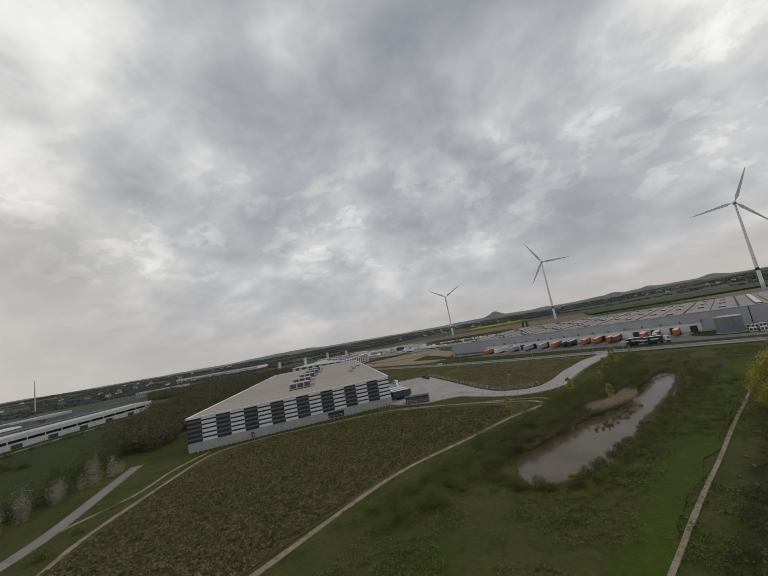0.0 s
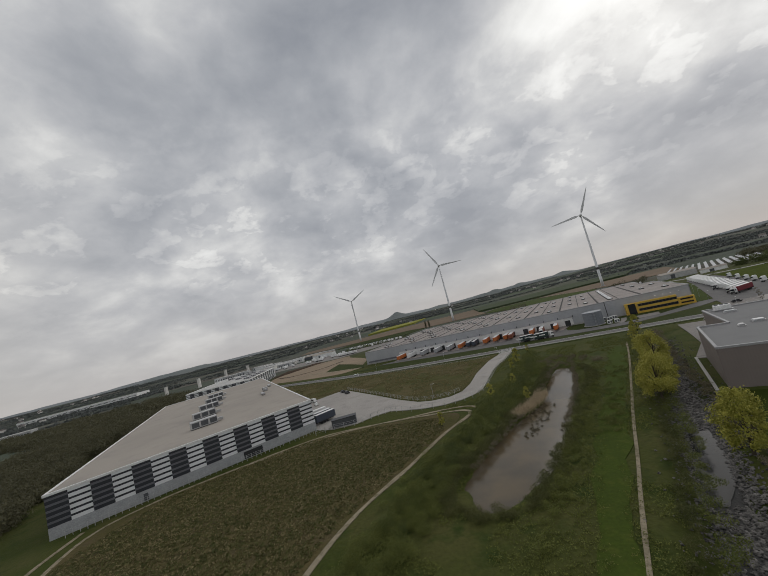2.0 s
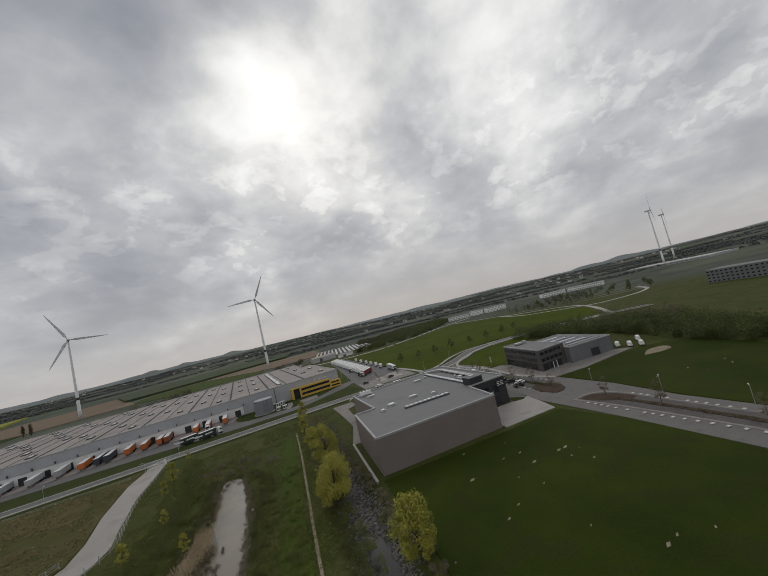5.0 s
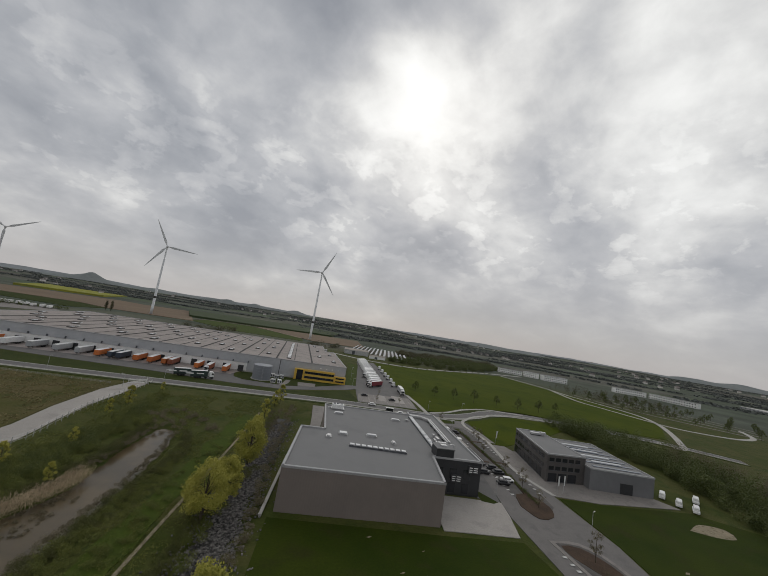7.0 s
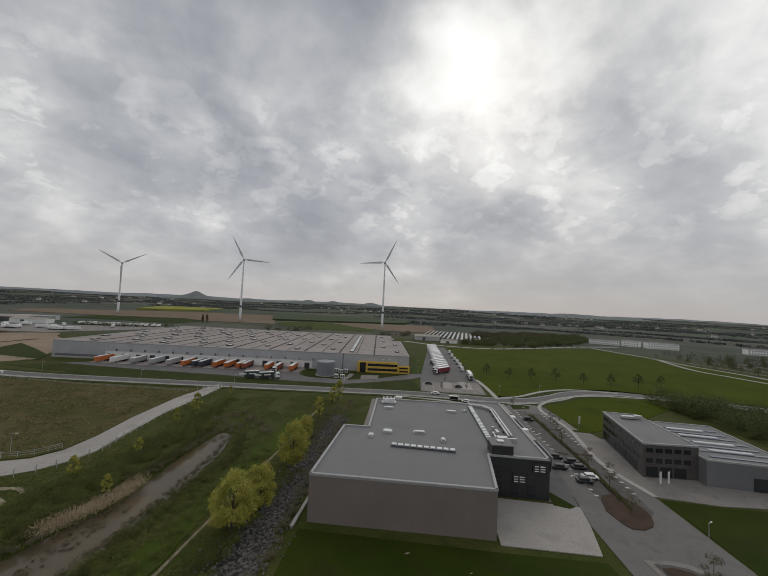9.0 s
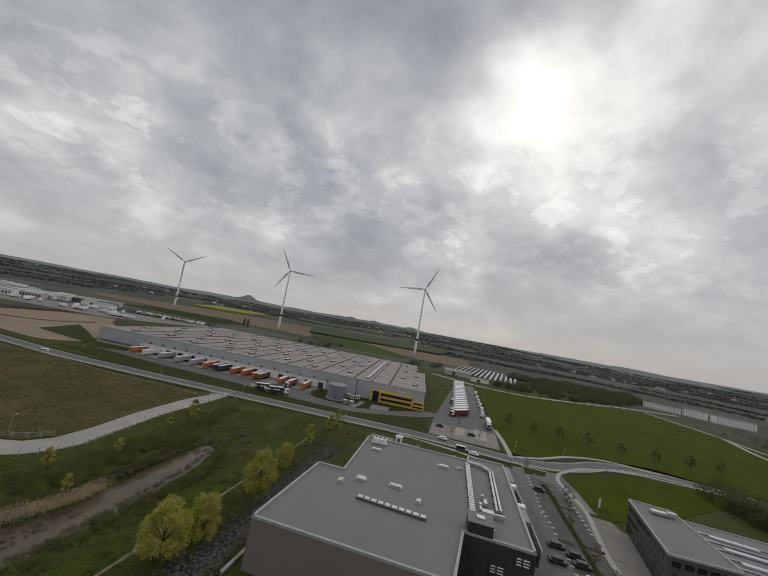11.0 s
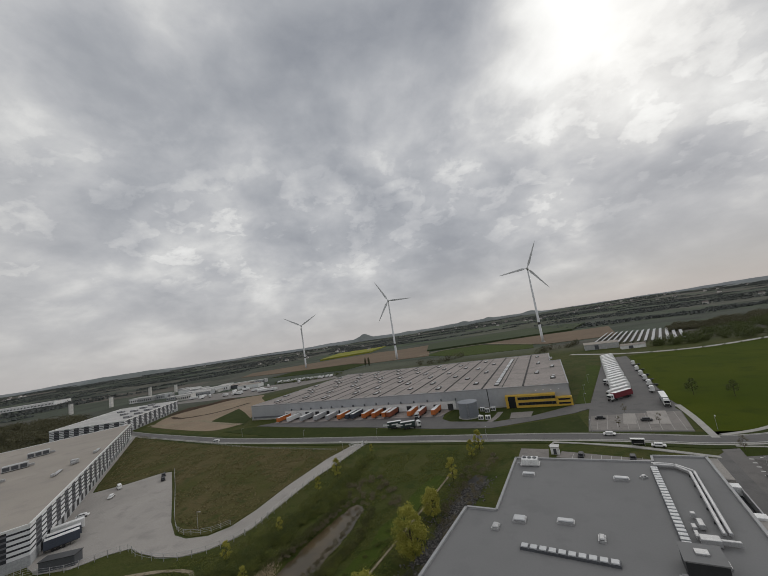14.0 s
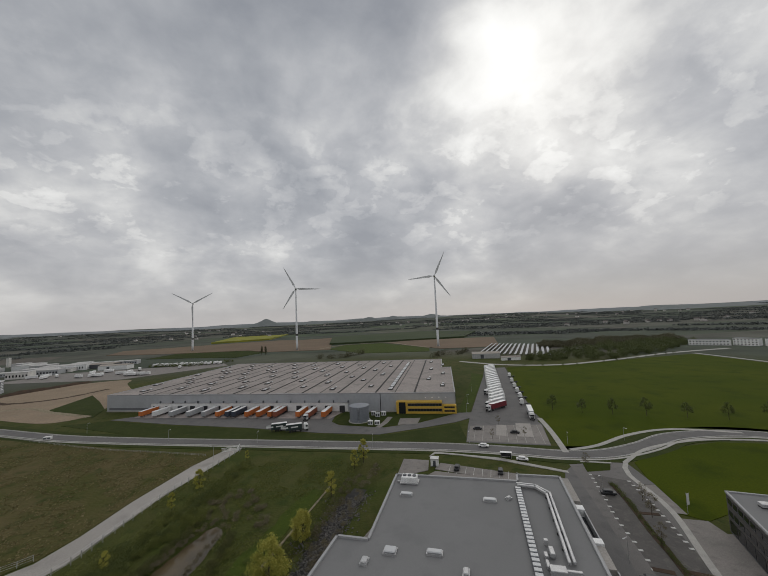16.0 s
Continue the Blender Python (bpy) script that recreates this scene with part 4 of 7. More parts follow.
def tree(name, h, rad, leaf, mat, label, category, n_clump=30, per=70, trunk=0.25, low=0.15, group="", sparse=False):
    """Tapered trunk, limbs, and a crown of leaf clumps with gaps."""
    root = thing(name, 0, 0, 0, 0, label, category, group)
    bm = bmesh.new()
    limb(bm, (0, 0, -0.3), (0.1, 0.05, h * 0.45), trunk, trunk * 0.6, 9)
    limb(bm, (0.1, 0.05, h * 0.45), (0.0, 0.1, h * 0.85), trunk * 0.6, trunk * 0.15, 7)
    pts = []
    for i in range(n_clump):
        u = rng.uniform(0, 1)
        z = h * (low + (1 - low) * (0.12 + 0.85 * u))
        w = math.sin(math.pi * min(1, 0.18 + 0.78 * u)) ** 0.7
        ang = i * 2.399 + rng.uniform(-0.5, 0.5)
        rr = rad * w * rng.uniform(0.45, 0.95)
        c = (rr * math.cos(ang), rr * math.sin(ang), z)
        if i % 3 == 0:
            limb(bm, (0.05, 0.05, z * 0.55), c, trunk * 0.28, trunk * 0.06, 5)
        k = rad * rng.uniform(0.24, 0.42)
        pts.append(clump_points(c, (k, k, k * 0.9), per, 0.2))
    part("trunk", bm, "bark", root)
    p = np.vstack(pts)
    cards("crown", p, np.full(len(p), leaf), mat, root)
    return root


def plant_at(proto, x, y, z=0.0, rz=0.0, s=1.0):
    ob = copy_thing(proto, pose(x, y, z, 0, 0, rz))
    ob.scale = (s, s, s)
    return ob


def place(ob, x, y, z=0.0, rz=0.0, s=1.0):
    ob.matrix_basis = pose(x, y, z, 0, 0, rz)
    ob.scale = (s, s, s)
    return ob


W_LAB = "round willow tree in fresh yellow-green leaf"
wil_a = place(tree("willow_tree", 11.5, 4.1, 0.36, "willow", W_LAB, "tree", 62, 150, 0.3, 0.06, "willows along the brook"), -33.6, 22.9)
wil_b = place(tree("willow_tree", 10.5, 3.8, 0.36, "willow", W_LAB, "tree", 58, 150, 0.28, 0.04, "willows along the brook"), -31.3, -5.2, -0.2)
plant_at(wil_b, -29.7, 30.9, -0.2, 70, 0.9)
plant_at(wil_a, -24.7, 50.1, 0, 140, 1.0)
plant_at(wil_b, -36.1, -27.3, -0.2, 200, 0.92)
plant_at(wil_a, -38.1, -44.2, -0.2, 250, 0.95)
plant_at(wil_b, -22.5, 67.9, 0, 20, 0.75)
thin = place(tree("poplar_tree", 9.0, 2.1, 0.32, "willow", "slim young tree in pale leaf by the road", "tree", 34, 110, 0.12, 0.12, "young roadside trees"), -10.2, 116)
for i, (x, y, s) in enumerate([(-13.2, 110, 0.8), (-65.8, 96.5, 0.85), (-68.2, 85.2, 0.6), (-60.1, 122.5, 0.45), (-67.9, 59.7, 0.5), (-75.5, 46.4, 0.6), (-89.4, 25.4, 0.5), (-18.7, 89.9, 0.9), (-63.9, 38.6, 0.5)]):
    plant_at(thin, x, y, 0, i * 47, s)
bare = place(tree("young_tree", 6.5, 1.9, 0.22, "bare", "bare young street tree with fine brown twigs", "tree", 22, 45, 0.09, 0.3, "bare young street trees"), 71.5, 72.7)
for i, (x, y, s) in enumerate([(65.8, 62, 0.8), (61.3, 44.3, 0.9), (58, 32.8, 1), (53.6, 22, 0.8), (74.9, 80.8, 0.8), (71.6, 104, 0.8), (47.3, 0.4, 1), (42.8, -15.4, 1.1), (37.9, -35, 1), (32.1, -54.5, 1.1), (26.5, -76.2, 1), (62.2, 136.5, 0.7), (47.2, 135.6, 0.7), (56.1, 155.2, 0.7)]):
    plant_at(bare, x, y, 0.05, i * 67, s)
field_tree = place(tree("field_tree", 8.5, 2.7, 0.26, "hedge", "thin small-leaved tree standing in the crop field", "tree", 30, 90, 0.12, 0.18, "row of trees in the field"), 94.1, 177.1)
for i, (x, y) in enumerate([(106.4, 168.8), (119.9, 163.8), (134.6, 159.3), (150.8, 153.6), (165.7, 147.7), (182.6, 144.2), (204.4, 148.5)]):
    plant_at(field_tree, x, y, 0, i * 51, 0.9 + 0.1 * (i % 3))

for i in range(5):
    for j in range(9):
        u, v = i / 4, j / 8
        ax_, ay_ = 352 + 62 * v * v, 250 - 140 * v
        plant_at(field_tree, ax_ + u * (140 - 45 * v) + 2 * math.sin(7 * i + j), ay_ + u * (28 + 12 * v), 0, i * 40 + j * 77, 0.85 + 0.12 * ((i + j) % 3))
for k in range(4):
    ribbon("far_road", [(368 + 34 * k, 262 + 6 * k), (372 + 32 * k, 190 + 8 * k), (424 + 22 * k, 112 + 10 * k)], 3.0, 0.08, "paving", "pale gravel strip between the park trees", "path")


def bushes(name, spots, mat, label, leaf, per, kind="stuff"):
    """An uncountable thicket: many leafy mounds in one mesh; a spot is x, y, radius, height."""
    pts, sz = [], []
    for x, y, r, h in spots:
        n = max(12, int(per * r * (3.0 if leaf < 0.45 else 1.0)))
        p = clump_points((x, y, h * 0.42), (r, r, h * 0.58), n, 0.35)
        p[:, 2] = np.maximum(p[:, 2], 0.05)
        pts.append(p)
        sz.append(np.full(n, leaf * (0.6 if leaf < 0.45 else 1.0)) * rng.uniform(0.8, 1.2))
    ob = cards(name, np.vstack(pts), np.concatenate(sz), mat)
    return tagged(ob, label, "bushes", kind=kind)


def along(pts, step, spread, r, h):
    out = []
    for x, y in smooth_line(pts, step):
        for _ in range(2):
            k = rng.uniform(0.6, 1.25)
            out.append((x + rng.uniform(-spread, spread), y + rng.uniform(-spread, spread), r * k, h * k * rng.uniform(0.7, 1.2)))
    return out


def within(poly, n, r, h):
    xs, ys = [p[0] for p in poly], [p[1] for p in poly]
    out = []
    while len(out) < n:
        x, y = rng.uniform(min(xs), max(xs)), rng.uniform(min(ys), max(ys))
        if inside(x, y, poly):
            k = rng.uniform(0.6, 1.3)
            out.append((x, y, r * k, h * k * rng.uniform(0.7, 1.15)))
    return out


bushes("bank_shrubs", along([(-56.3, 85.6), (-63.9, 63.3), (-69.3, 48.2), (-74.4, 34.9), (-80.9, 19.5), (-87.5, 3.8), (-91.3, -12.7), (-93.6, -31.4)], 2.2, 2.6, 1.5, 1.8), "bush", "green shrubs on the pond's western bank", 0.34, 90)
bushes("bank_shrubs", along([(-58.8, 118), (-62.2, 99.4), (-65.8, 80.5), (-69.3, 63.8), (-72.6, 50.2), (-78.6, 34.8)], 1.8, 2.6, 1.9, 2.7), "bush", "green shrubs along the driveway fence", 0.34, 80)
bushes("bank_shrubs", along([(-39.8, 64), (-43.9, 48.1), (-47.4, 36.6), (-52.5, 19.3), (-56.7, 4.6), (-61.4, -12.3), (-65.2, -26.6)], 2.2, 1.2, 1.2, 1.3), "bush", "low green growth on the pond's eastern bank", 0.30, 80)
bushes("bank_reeds", along([(-46.5, 70), (-47.5, 56), (-50, 41), (-53.5, 26), (-57, 12)], 1.3, 0.8, 0.8, 1.0), "bare", "brown withered growth at the water's eastern edge", 0.30, 70)
bushes("bank_reeds", along([(-51, 78), (-55, 67), (-58.5, 52), (-69, 19), (-74, 7), (-77.5, -3)], 1.3, 0.9, 0.8, 0.9), "bare", "grey-brown withered growth at the water's western edge", 0.30, 70)
bushes("brook_shrubs", along([(-13.5, 97.5), (-18.3, 78.1), (-26.3, 43.7), (-34, 15.8), (-38.3, -3.8), (-43.9, -23.2), (-48.6, -43.5), (-53.5, -64.6)], 2.4, 1.6, 1.2, 1.4), "bush", "green scrub along the brook", 0.32, 80)
bushes("brook_shrubs", along([(-3.9, 111.7), (-8.9, 94.7), (-13.9, 71.7), (-18.7, 49.5), (-24.8, 23.4), (-28.2, 2.1), (-32.8, -18.3)], 2.4, 1.4, 1.1, 1.3), "bare", "leafless brown scrub on the brook's eastern bank", 0.30, 80)
bushes("brook_shrubs", along([(-12.6, 102), (-15.3, 88.4), (-18.2, 74.4), (-20.3, 62.4)], 2.0, 2.0, 1.3, 1.5), "bare", "leafless grey thicket at the brook's upper end", 0.30, 80)
bushes("bank_shrubs", along([(-43.7, 76.8), (-54.1, 85.2), (-50.2, 93.4), (-40.9, 84.9), (-35.9, 75.8)], 1.8, 3.2, 1.3, 1.5), "bare", "leafless thicket at the pond's head", 0.30, 80)
bushes("island_hedge", along([(72.6, 91.4), (70.5, 80.5), (66.8, 66.9), (65.3, 59.9), (61.8, 46.6), (58.9, 36.8), (55, 24)], 1.2, 0.35, 0.8, 1.1), "hedge", "low dark hedge in the planting island", 0.25, 70)
bushes("island_hedge", along([(46.2, -3.6), (41.4, -23.3), (32, -56.5), (22.2, -96.1)], 1.5, 0.5, 0.8, 0.9), "bare", "low brown hedge in the long planting island", 0.25, 70)
bushes("bank_shrubs", within([(-58.4, 109), (-69.4, 65.9), (-78.5, 40.6), (-87.5, 3.8), (-95.6, -37.6), (-85.2, -37.9), (-78.7, 3.4), (-67.1, 34.9), (-55, 81)], 300, 1.7, 2.0), "bush", "lush low scrub above the pond", 0.30, 110)
bushes("bank_shrubs", within([(-58.4, 109), (-69.4, 65.9), (-78.5, 40.6), (-87.5, 3.8), (-92.6, -27.6), (-86.2, -27.9), (-79.7, 3.4), (-69.1, 34.9), (-57, 81)], 110, 2.0, 2.6), "hedge", "dark green bushes above the pond", 0.30, 110)
bushes("brook_shrubs", within([(-46, 8), (-36.5, 45), (-31, 62), (-35, 64), (-42.5, 40), (-51, 8)], 45, 1.1, 1.0), "bush", "low green bushes beside the mown strip", 0.28, 90)
bushes("bank_growth", along([(-43, 72.5), (-42.4, 58.5), (-44.4, 46.4), (-48.3, 38.3), (-50.5, 27.4), (-53.6, 17.3), (-57.2, 6.8), (-61, -6), (-65.9, -17.3)], 0.9, 1.5, 1.2, 1.3), "scrub", "dark rank growth on the pond's eastern bank", 0.3, 90)
bushes("bank_growth", along([(-54.7, 76.6), (-58.2, 58.7), (-60.9, 47.7), (-69.7, 25.3), (-73.9, 11.4), (-78.9, 1.3), (-81.5, -9), (-77.6, -18.6), (-68, -18.2)], 0.9, 1.5, 1.2, 1.2), "scrub", "dark rank growth on the pond's western bank", 0.3, 90)
bushes("brook_shrubs", along([(-23.1, 45.5), (-32.9, 25.1), (-37.7, 10.2), (-41, -3.9), (-45.1, -17.3), (-49.6, -32.8), (-54.7, -58.6)], 1.8, 1.0, 1.2, 1.5), "scrub", "dark scrub between the path and the brook", 0.3, 80)
bushes("bank_shrubs", within([(-43.9, 49.7), (-42.4, 41.4), (-52.5, 6.7), (-59.5, -16.7), (-62.5, -14.4), (-55.9, 11), (-47.7, 40)], 130, 1.1, 1.0), "bush", "low grassy scrub on the pond's eastern slope", 0.3, 60)
bushes("mud_clumps", within([(-65.5, 25.3), (-60.8, 36.7), (-56.7, 34.9), (-61.8, 17.3), (-66.8, 5)], 70, 0.5, 0.5), "bare", "dark floating clumps on the pond", 0.3, 40)
for o in scene.objects:
    if o.name == "mud_clumps":
        o.location.z = -1.05
reeds = [(x + rng.uniform(-2.0, 2.0), y + rng.uniform(-2.5, 2.5)) for x, y in smooth_line([(-67.5, 26), (-65, 30), (-62.5, 34), (-60.5, 38), (-59.5, 43)], 0.2) for _ in range(44)]
rc = np.array([(x, y, 0.0 + rng.uniform(0, 1.5)) for x, y in reeds])
tagged(cards("reeds", rc, np.full(len(rc), 0.8), "reed", flat=-1.6, aspect=0.09), "dense dry beige reeds at the pond's edge", "reeds", kind="stuff")
hed = within([(155.4, 117.3), (174.4, 109.9), (188.6, 86.8), (190.9, 45.1), (154.7, -8), (132.6, -27.2), (107.2, -35.5), (116.8, -7.3), (128.9, 10.1), (146.5, 39.8), (150.1, 72.1)], 300, 3.2, 8.5)
bushes("hedge_thicket", hed, "hedge", "wide dark thicket behind the dark office", 0.5, 150)
bushes("hedge_thicket", within([(107.2, -33.5), (132.7, -25.2), (92, -111.4), (68, -120.5)], 150, 2.8, 6.0), "hedge", "dark thicket along the southern lawn", 0.5, 130)
bushes("bare_trees", within([(178.1, 55.6), (192.9, 61.3), (199.9, 39.1), (175.4, 28.5)], 26, 2.4, 9.0), "bare", "leafless reddish trees at the thicket's edge", 0.4, 110)
bushes("bare_trees", within([(160.8, 50.1), (179.7, 41), (183.2, 16.1), (166.9, 17.7)], 22, 2.8, 11.0), "bare", "tall leafless trees behind the thicket", 0.4, 150)
bushes("copse", within([(153.2, 384.2), (205.9, 367.4), (253.3, 364.7), (337.2, 405.1), (474.2, 509.2), (421.6, 538.1), (336.8, 505.3), (231.5, 442.4)], 290, 5.0, 8.5), "hedge", "dark copse behind the crop field", 0.8, 80)
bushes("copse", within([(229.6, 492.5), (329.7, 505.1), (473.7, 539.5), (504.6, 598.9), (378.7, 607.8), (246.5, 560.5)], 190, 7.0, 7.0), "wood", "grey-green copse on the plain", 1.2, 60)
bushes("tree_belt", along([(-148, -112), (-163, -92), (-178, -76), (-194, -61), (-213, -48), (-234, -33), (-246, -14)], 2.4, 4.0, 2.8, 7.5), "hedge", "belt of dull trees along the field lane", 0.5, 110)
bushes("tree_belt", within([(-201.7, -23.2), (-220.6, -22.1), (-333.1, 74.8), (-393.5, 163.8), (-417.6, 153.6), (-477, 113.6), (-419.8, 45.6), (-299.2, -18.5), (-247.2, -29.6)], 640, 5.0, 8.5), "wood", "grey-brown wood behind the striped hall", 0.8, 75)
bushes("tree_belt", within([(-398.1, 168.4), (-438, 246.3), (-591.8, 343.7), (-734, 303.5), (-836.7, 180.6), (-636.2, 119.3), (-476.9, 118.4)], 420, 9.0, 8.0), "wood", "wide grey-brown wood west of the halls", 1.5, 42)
bushes("blossom_trees", along([(-166, -80), (-176, -70), (-187, -60), (-195, -50), (-200, -42)], 6, 2.5, 2.0, 8.0), "blossom", "pale blossoming trees in the belt", 0.4, 110)
bushes("lane_bushes", along([(-133.6, -78.4), (-147.2, -67.3), (-161.5, -53.2)], 8, 1.5, 1.6, 1.8), "bush", "single bushes between lane and path", 0.35, 90)
bushes("hedgerow", along([(-355.9, 479.1), (-283.5, 470.7), (-247.9, 507.5)], 8, 2, 4.0, 6.0), "hedge", "row of dark trees behind the warehouse", 1.2, 16)
bushes("hedgerow", along([(-109.5, 491.7), (-70.6, 494.5), (-44.9, 543.8)], 7, 4, 5.0, 8.0), "wood", "clump of brown bushes behind the warehouse roof", 1.2, 18)
bushes("hedgerow", along([(61.7, 449.2), (74.9, 474.5), (100.9, 477.2), (115.4, 505.8)], 7, 5, 5.0, 8.0), "wood", "clump of bushes beside the pale shed", 1.2, 18)
bushes("avenue_trees", along([(124.1, 345.5), (177.7, 331.6), (244.9, 350.1), (335.5, 385.4)], 14, 1, 1.6, 3.0), "hedge", "row of small trees along the avenue", 0.7, 18)
bushes("park_trees", within([(359, 300.8), (340.8, 187.3), (411, 172.6), (522, 243.3), (505.4, 332.3), (424.6, 347.9)], 130, 2.4, 8.0), "wood", "rows of young trees in the eastern park", 0.9, 22)

# heath tufts
DRIVE = [(-145.3, 38.6), (-121.1, 45.1), (-100.8, 44.9), (-86.1, 48.4), (-79.2, 54.3), (-76.8, 64.2), (-75.7, 95), (-70.5, 115.5), (-65.8, 139.1), (-77.1, 139.8), (-91.8, 94.4), (-92.9, 63.8), (-148.2, 90.8)]
tp = []
HEATH = [(-133, -74.1), (-161.2, -42.8), (-174.9, -22.2), (-171.6, -6.3), (-160, 8.4), (-138.2, 29.3), (-116.4, 33.8), (-94.2, 35.7), (-88.5, 23.4), (-95.3, 0), (-102, -21.8), (-103.1, -58.4), (-104.4, -94.9)]
while len(tp) < 20000:
    x, y = rng.uniform(-170, -86), rng.uniform(-95, 34)
    if inside(x, y, HEATH) and noise.noise(Vector((x * 0.13, y * 0.13, 3))) > -0.75:
        tp.append((x, y, rng.uniform(0.22, 0.62)))
for name_, mat_, sel, lab_ in (("heath_tufts", "tuft", tp[::2], "straw-coloured grass tufts on the heath"), ("heath_herbs", "scrub", tp[1::2], "low dark green herbs on the heath")):
    pts = np.vstack([clump_points((x, y, 0.06), (s * 1.3, s * 1.3, s * 0.9), 9, 0.2) for x, y, s in sel])
    pts[:, 2] = np.maximum(pts[:, 2], 0.03)
    tagged(cards(name_, pts, np.full(len(pts), 0.42), mat_), lab_, "grass", kind="stuff")
tp = []
while len(tp) < 15000:
    x, y = rng.uniform(-92, -10), rng.uniform(-90, 120)
    if not inside(x, y, DRIVE) and not inside(x, y, grow(POND, 0.06)) and dist_line(x, y, MOWN) > 1.3 + 1.2 * noise.noise(Vector((x * 0.3, y * 0.3, 40))) and dist_line(x, y, BROOK) > 5 and x < -22 + 0.2 * (y - 60) and noise.noise(Vector((x * 0.1, y * 0.1, 8))) > -0.1:
        tp.append((x, y, rng.uniform(0.2, 0.5)))
pts = np.vstack([clump_points((x, y, height(x, y) + 0.1), (s * 1.8, s * 1.8, s * 0.8), 11, 0.1) for x, y, s in tp])
tagged(cards("meadow_tufts", pts, np.full(len(pts), 0.25), "bush"), "tall green grass tufts on the banks", "grass", kind="stuff")

tp = []
MEAD = [(-78.9, 132.4), (-86.8, 94.7), (-88.3, 66), (-100, 59.4), (-117.1, 68.8), (-169.3, 114.6), (-195.3, 96.4), (-309.3, 202.4), (-203.3, 159.7), (-102.1, 132.9)]
while len(tp) < 4500:
    x, y = rng.uniform(-300, -80), rng.uniform(58, 200)
    if inside(x, y, MEAD) and noise.noise(Vector((x * 0.08, y * 0.08, 23))) > -0.2:
        tp.append((x, y, rng.uniform(0.25, 0.6)))
pts = np.vstack([clump_points((x, y, 0.05), (s * 1.5, s * 1.5, s * 0.6), 7, 0.2) for x, y, s in tp])
pts[:, 2] = np.maximum(pts[:, 2], 0.03)
tagged(cards("meadow_tufts", pts, np.full(len(pts), 0.5), "tuft"), "olive grass tufts on the meadow", "grass", kind="stuff")

# far woods and hedges, with distance haze put into the leaf colour
fw = []
for i in range(420):
    a, r = rng.uniform(-1.9, 1.75), rng.uniform(900, 3200) ** 1.0
    x0, y0 = r * math.sin(a), r * math.cos(a)
    if -900 < x0 < 300 and 0 < y0 < 1400:
        continue
    L, th = rng.uniform(100, 500), a + 1.57 + rng.uniform(-0.35, 0.35)
    for k in range(int(L / 9)):
        s = (k * 9 - L / 2)
        x, y = x0 + s * math.sin(th) + rng.uniform(-8, 8), y0 + s * math.cos(th) + rng.uniform(-8, 8)
        fw.append((x, y, height(x, y), rng.uniform(6, 11), rng.uniform(4, 7)))
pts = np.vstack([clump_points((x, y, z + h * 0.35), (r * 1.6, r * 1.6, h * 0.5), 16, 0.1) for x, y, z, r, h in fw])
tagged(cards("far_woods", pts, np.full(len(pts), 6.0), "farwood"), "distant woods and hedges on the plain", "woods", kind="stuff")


def distance_ring(r, base, amp, seed, label):
    """The plain backdrop of the far distance: a long uneven rise, its haze painted in."""
    bm = bmesh.new()
    rows = []
    for i in range(421):
        a = radians(-118 + i * 0.56)
        x, y = r * math.sin(a), r * math.cos(a)
        z = base + amp * noise.noise(Vector((a * 5, seed, 0))) + amp * 0.4 * noise.noise(Vector((a * 19, seed, 3))) + amp * 0.12 * noise.noise(Vector((a * 80, seed, 5)))
        rows.append([bm.verts.new((x * k, y * k, h)) for k, h in ((0.96, -20), (1.0, z), (1.03, z - 6))])
    for p, q in zip(rows, rows[1:]):
        for k in range(2):
            bm.faces.new((p[k], q[k], q[k + 1], p[k + 1]))
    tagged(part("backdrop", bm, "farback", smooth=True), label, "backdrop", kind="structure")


distance_ring(3230, 56, 14, 1.5, "pale grey-blue distance along the horizon, haze put into its colour")


def hill(name, az, dist_, w, h, label, cone=0.0):
    bm = bmesh.new()
    bmesh.ops.create_grid(bm, x_segments=40, y_segments=12, size=1)
    for v in bm.verts:
        x, y = v.co.x, v.co.y
        k = max(0.0, 1 - (x * x + y * y)) ** 1.3 * (1 - cone + cone * math.exp(-30 * x * x))
        n = 0.75 + 0.5 * noise.noise(Vector((x * 2.6 + az, y * 2, az)))
        v.co = Vector((x * w, y * w * 0.4, h * k * n - 6))
    # the hill's material carries the painted haze and its faint emission
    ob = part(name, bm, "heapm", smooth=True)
    a = radians(az)
    ob.matrix_basis = pose(dist_ * math.sin(a), dist_ * math.cos(a), height(dist_ * math.sin(a), dist_ * math.cos(a)) - 2, 0, 0, -az)
    return tagged(ob, label, "hill", kind="structure")


hill("backdrop", -20.2, 3000, 330, 90, "conical dark spoil heap on the horizon", 0.62)
hill("backdrop", -4.6, 3000, 240, 47, "flat-topped spoil heap on the horizon")
hill("backdrop", 1.5, 3050, 270, 43, "long low spoil heap on the horizon")
hill("backdrop", 6.0, 3050, 290, 38, "low green ridge on the horizon")
hill("backdrop", -54, 2900, 320, 46, "long wooded ridge on the horizon")
hill("backdrop", -12, 3100, 500, 34, "faint low ridge on the horizon")
hill("backdrop", 68, 3000, 420, 46, "faint hill on the eastern horizon")
hill("backdrop", 40, 3100, 700, 36, "faint low ridge on the eastern horizon")
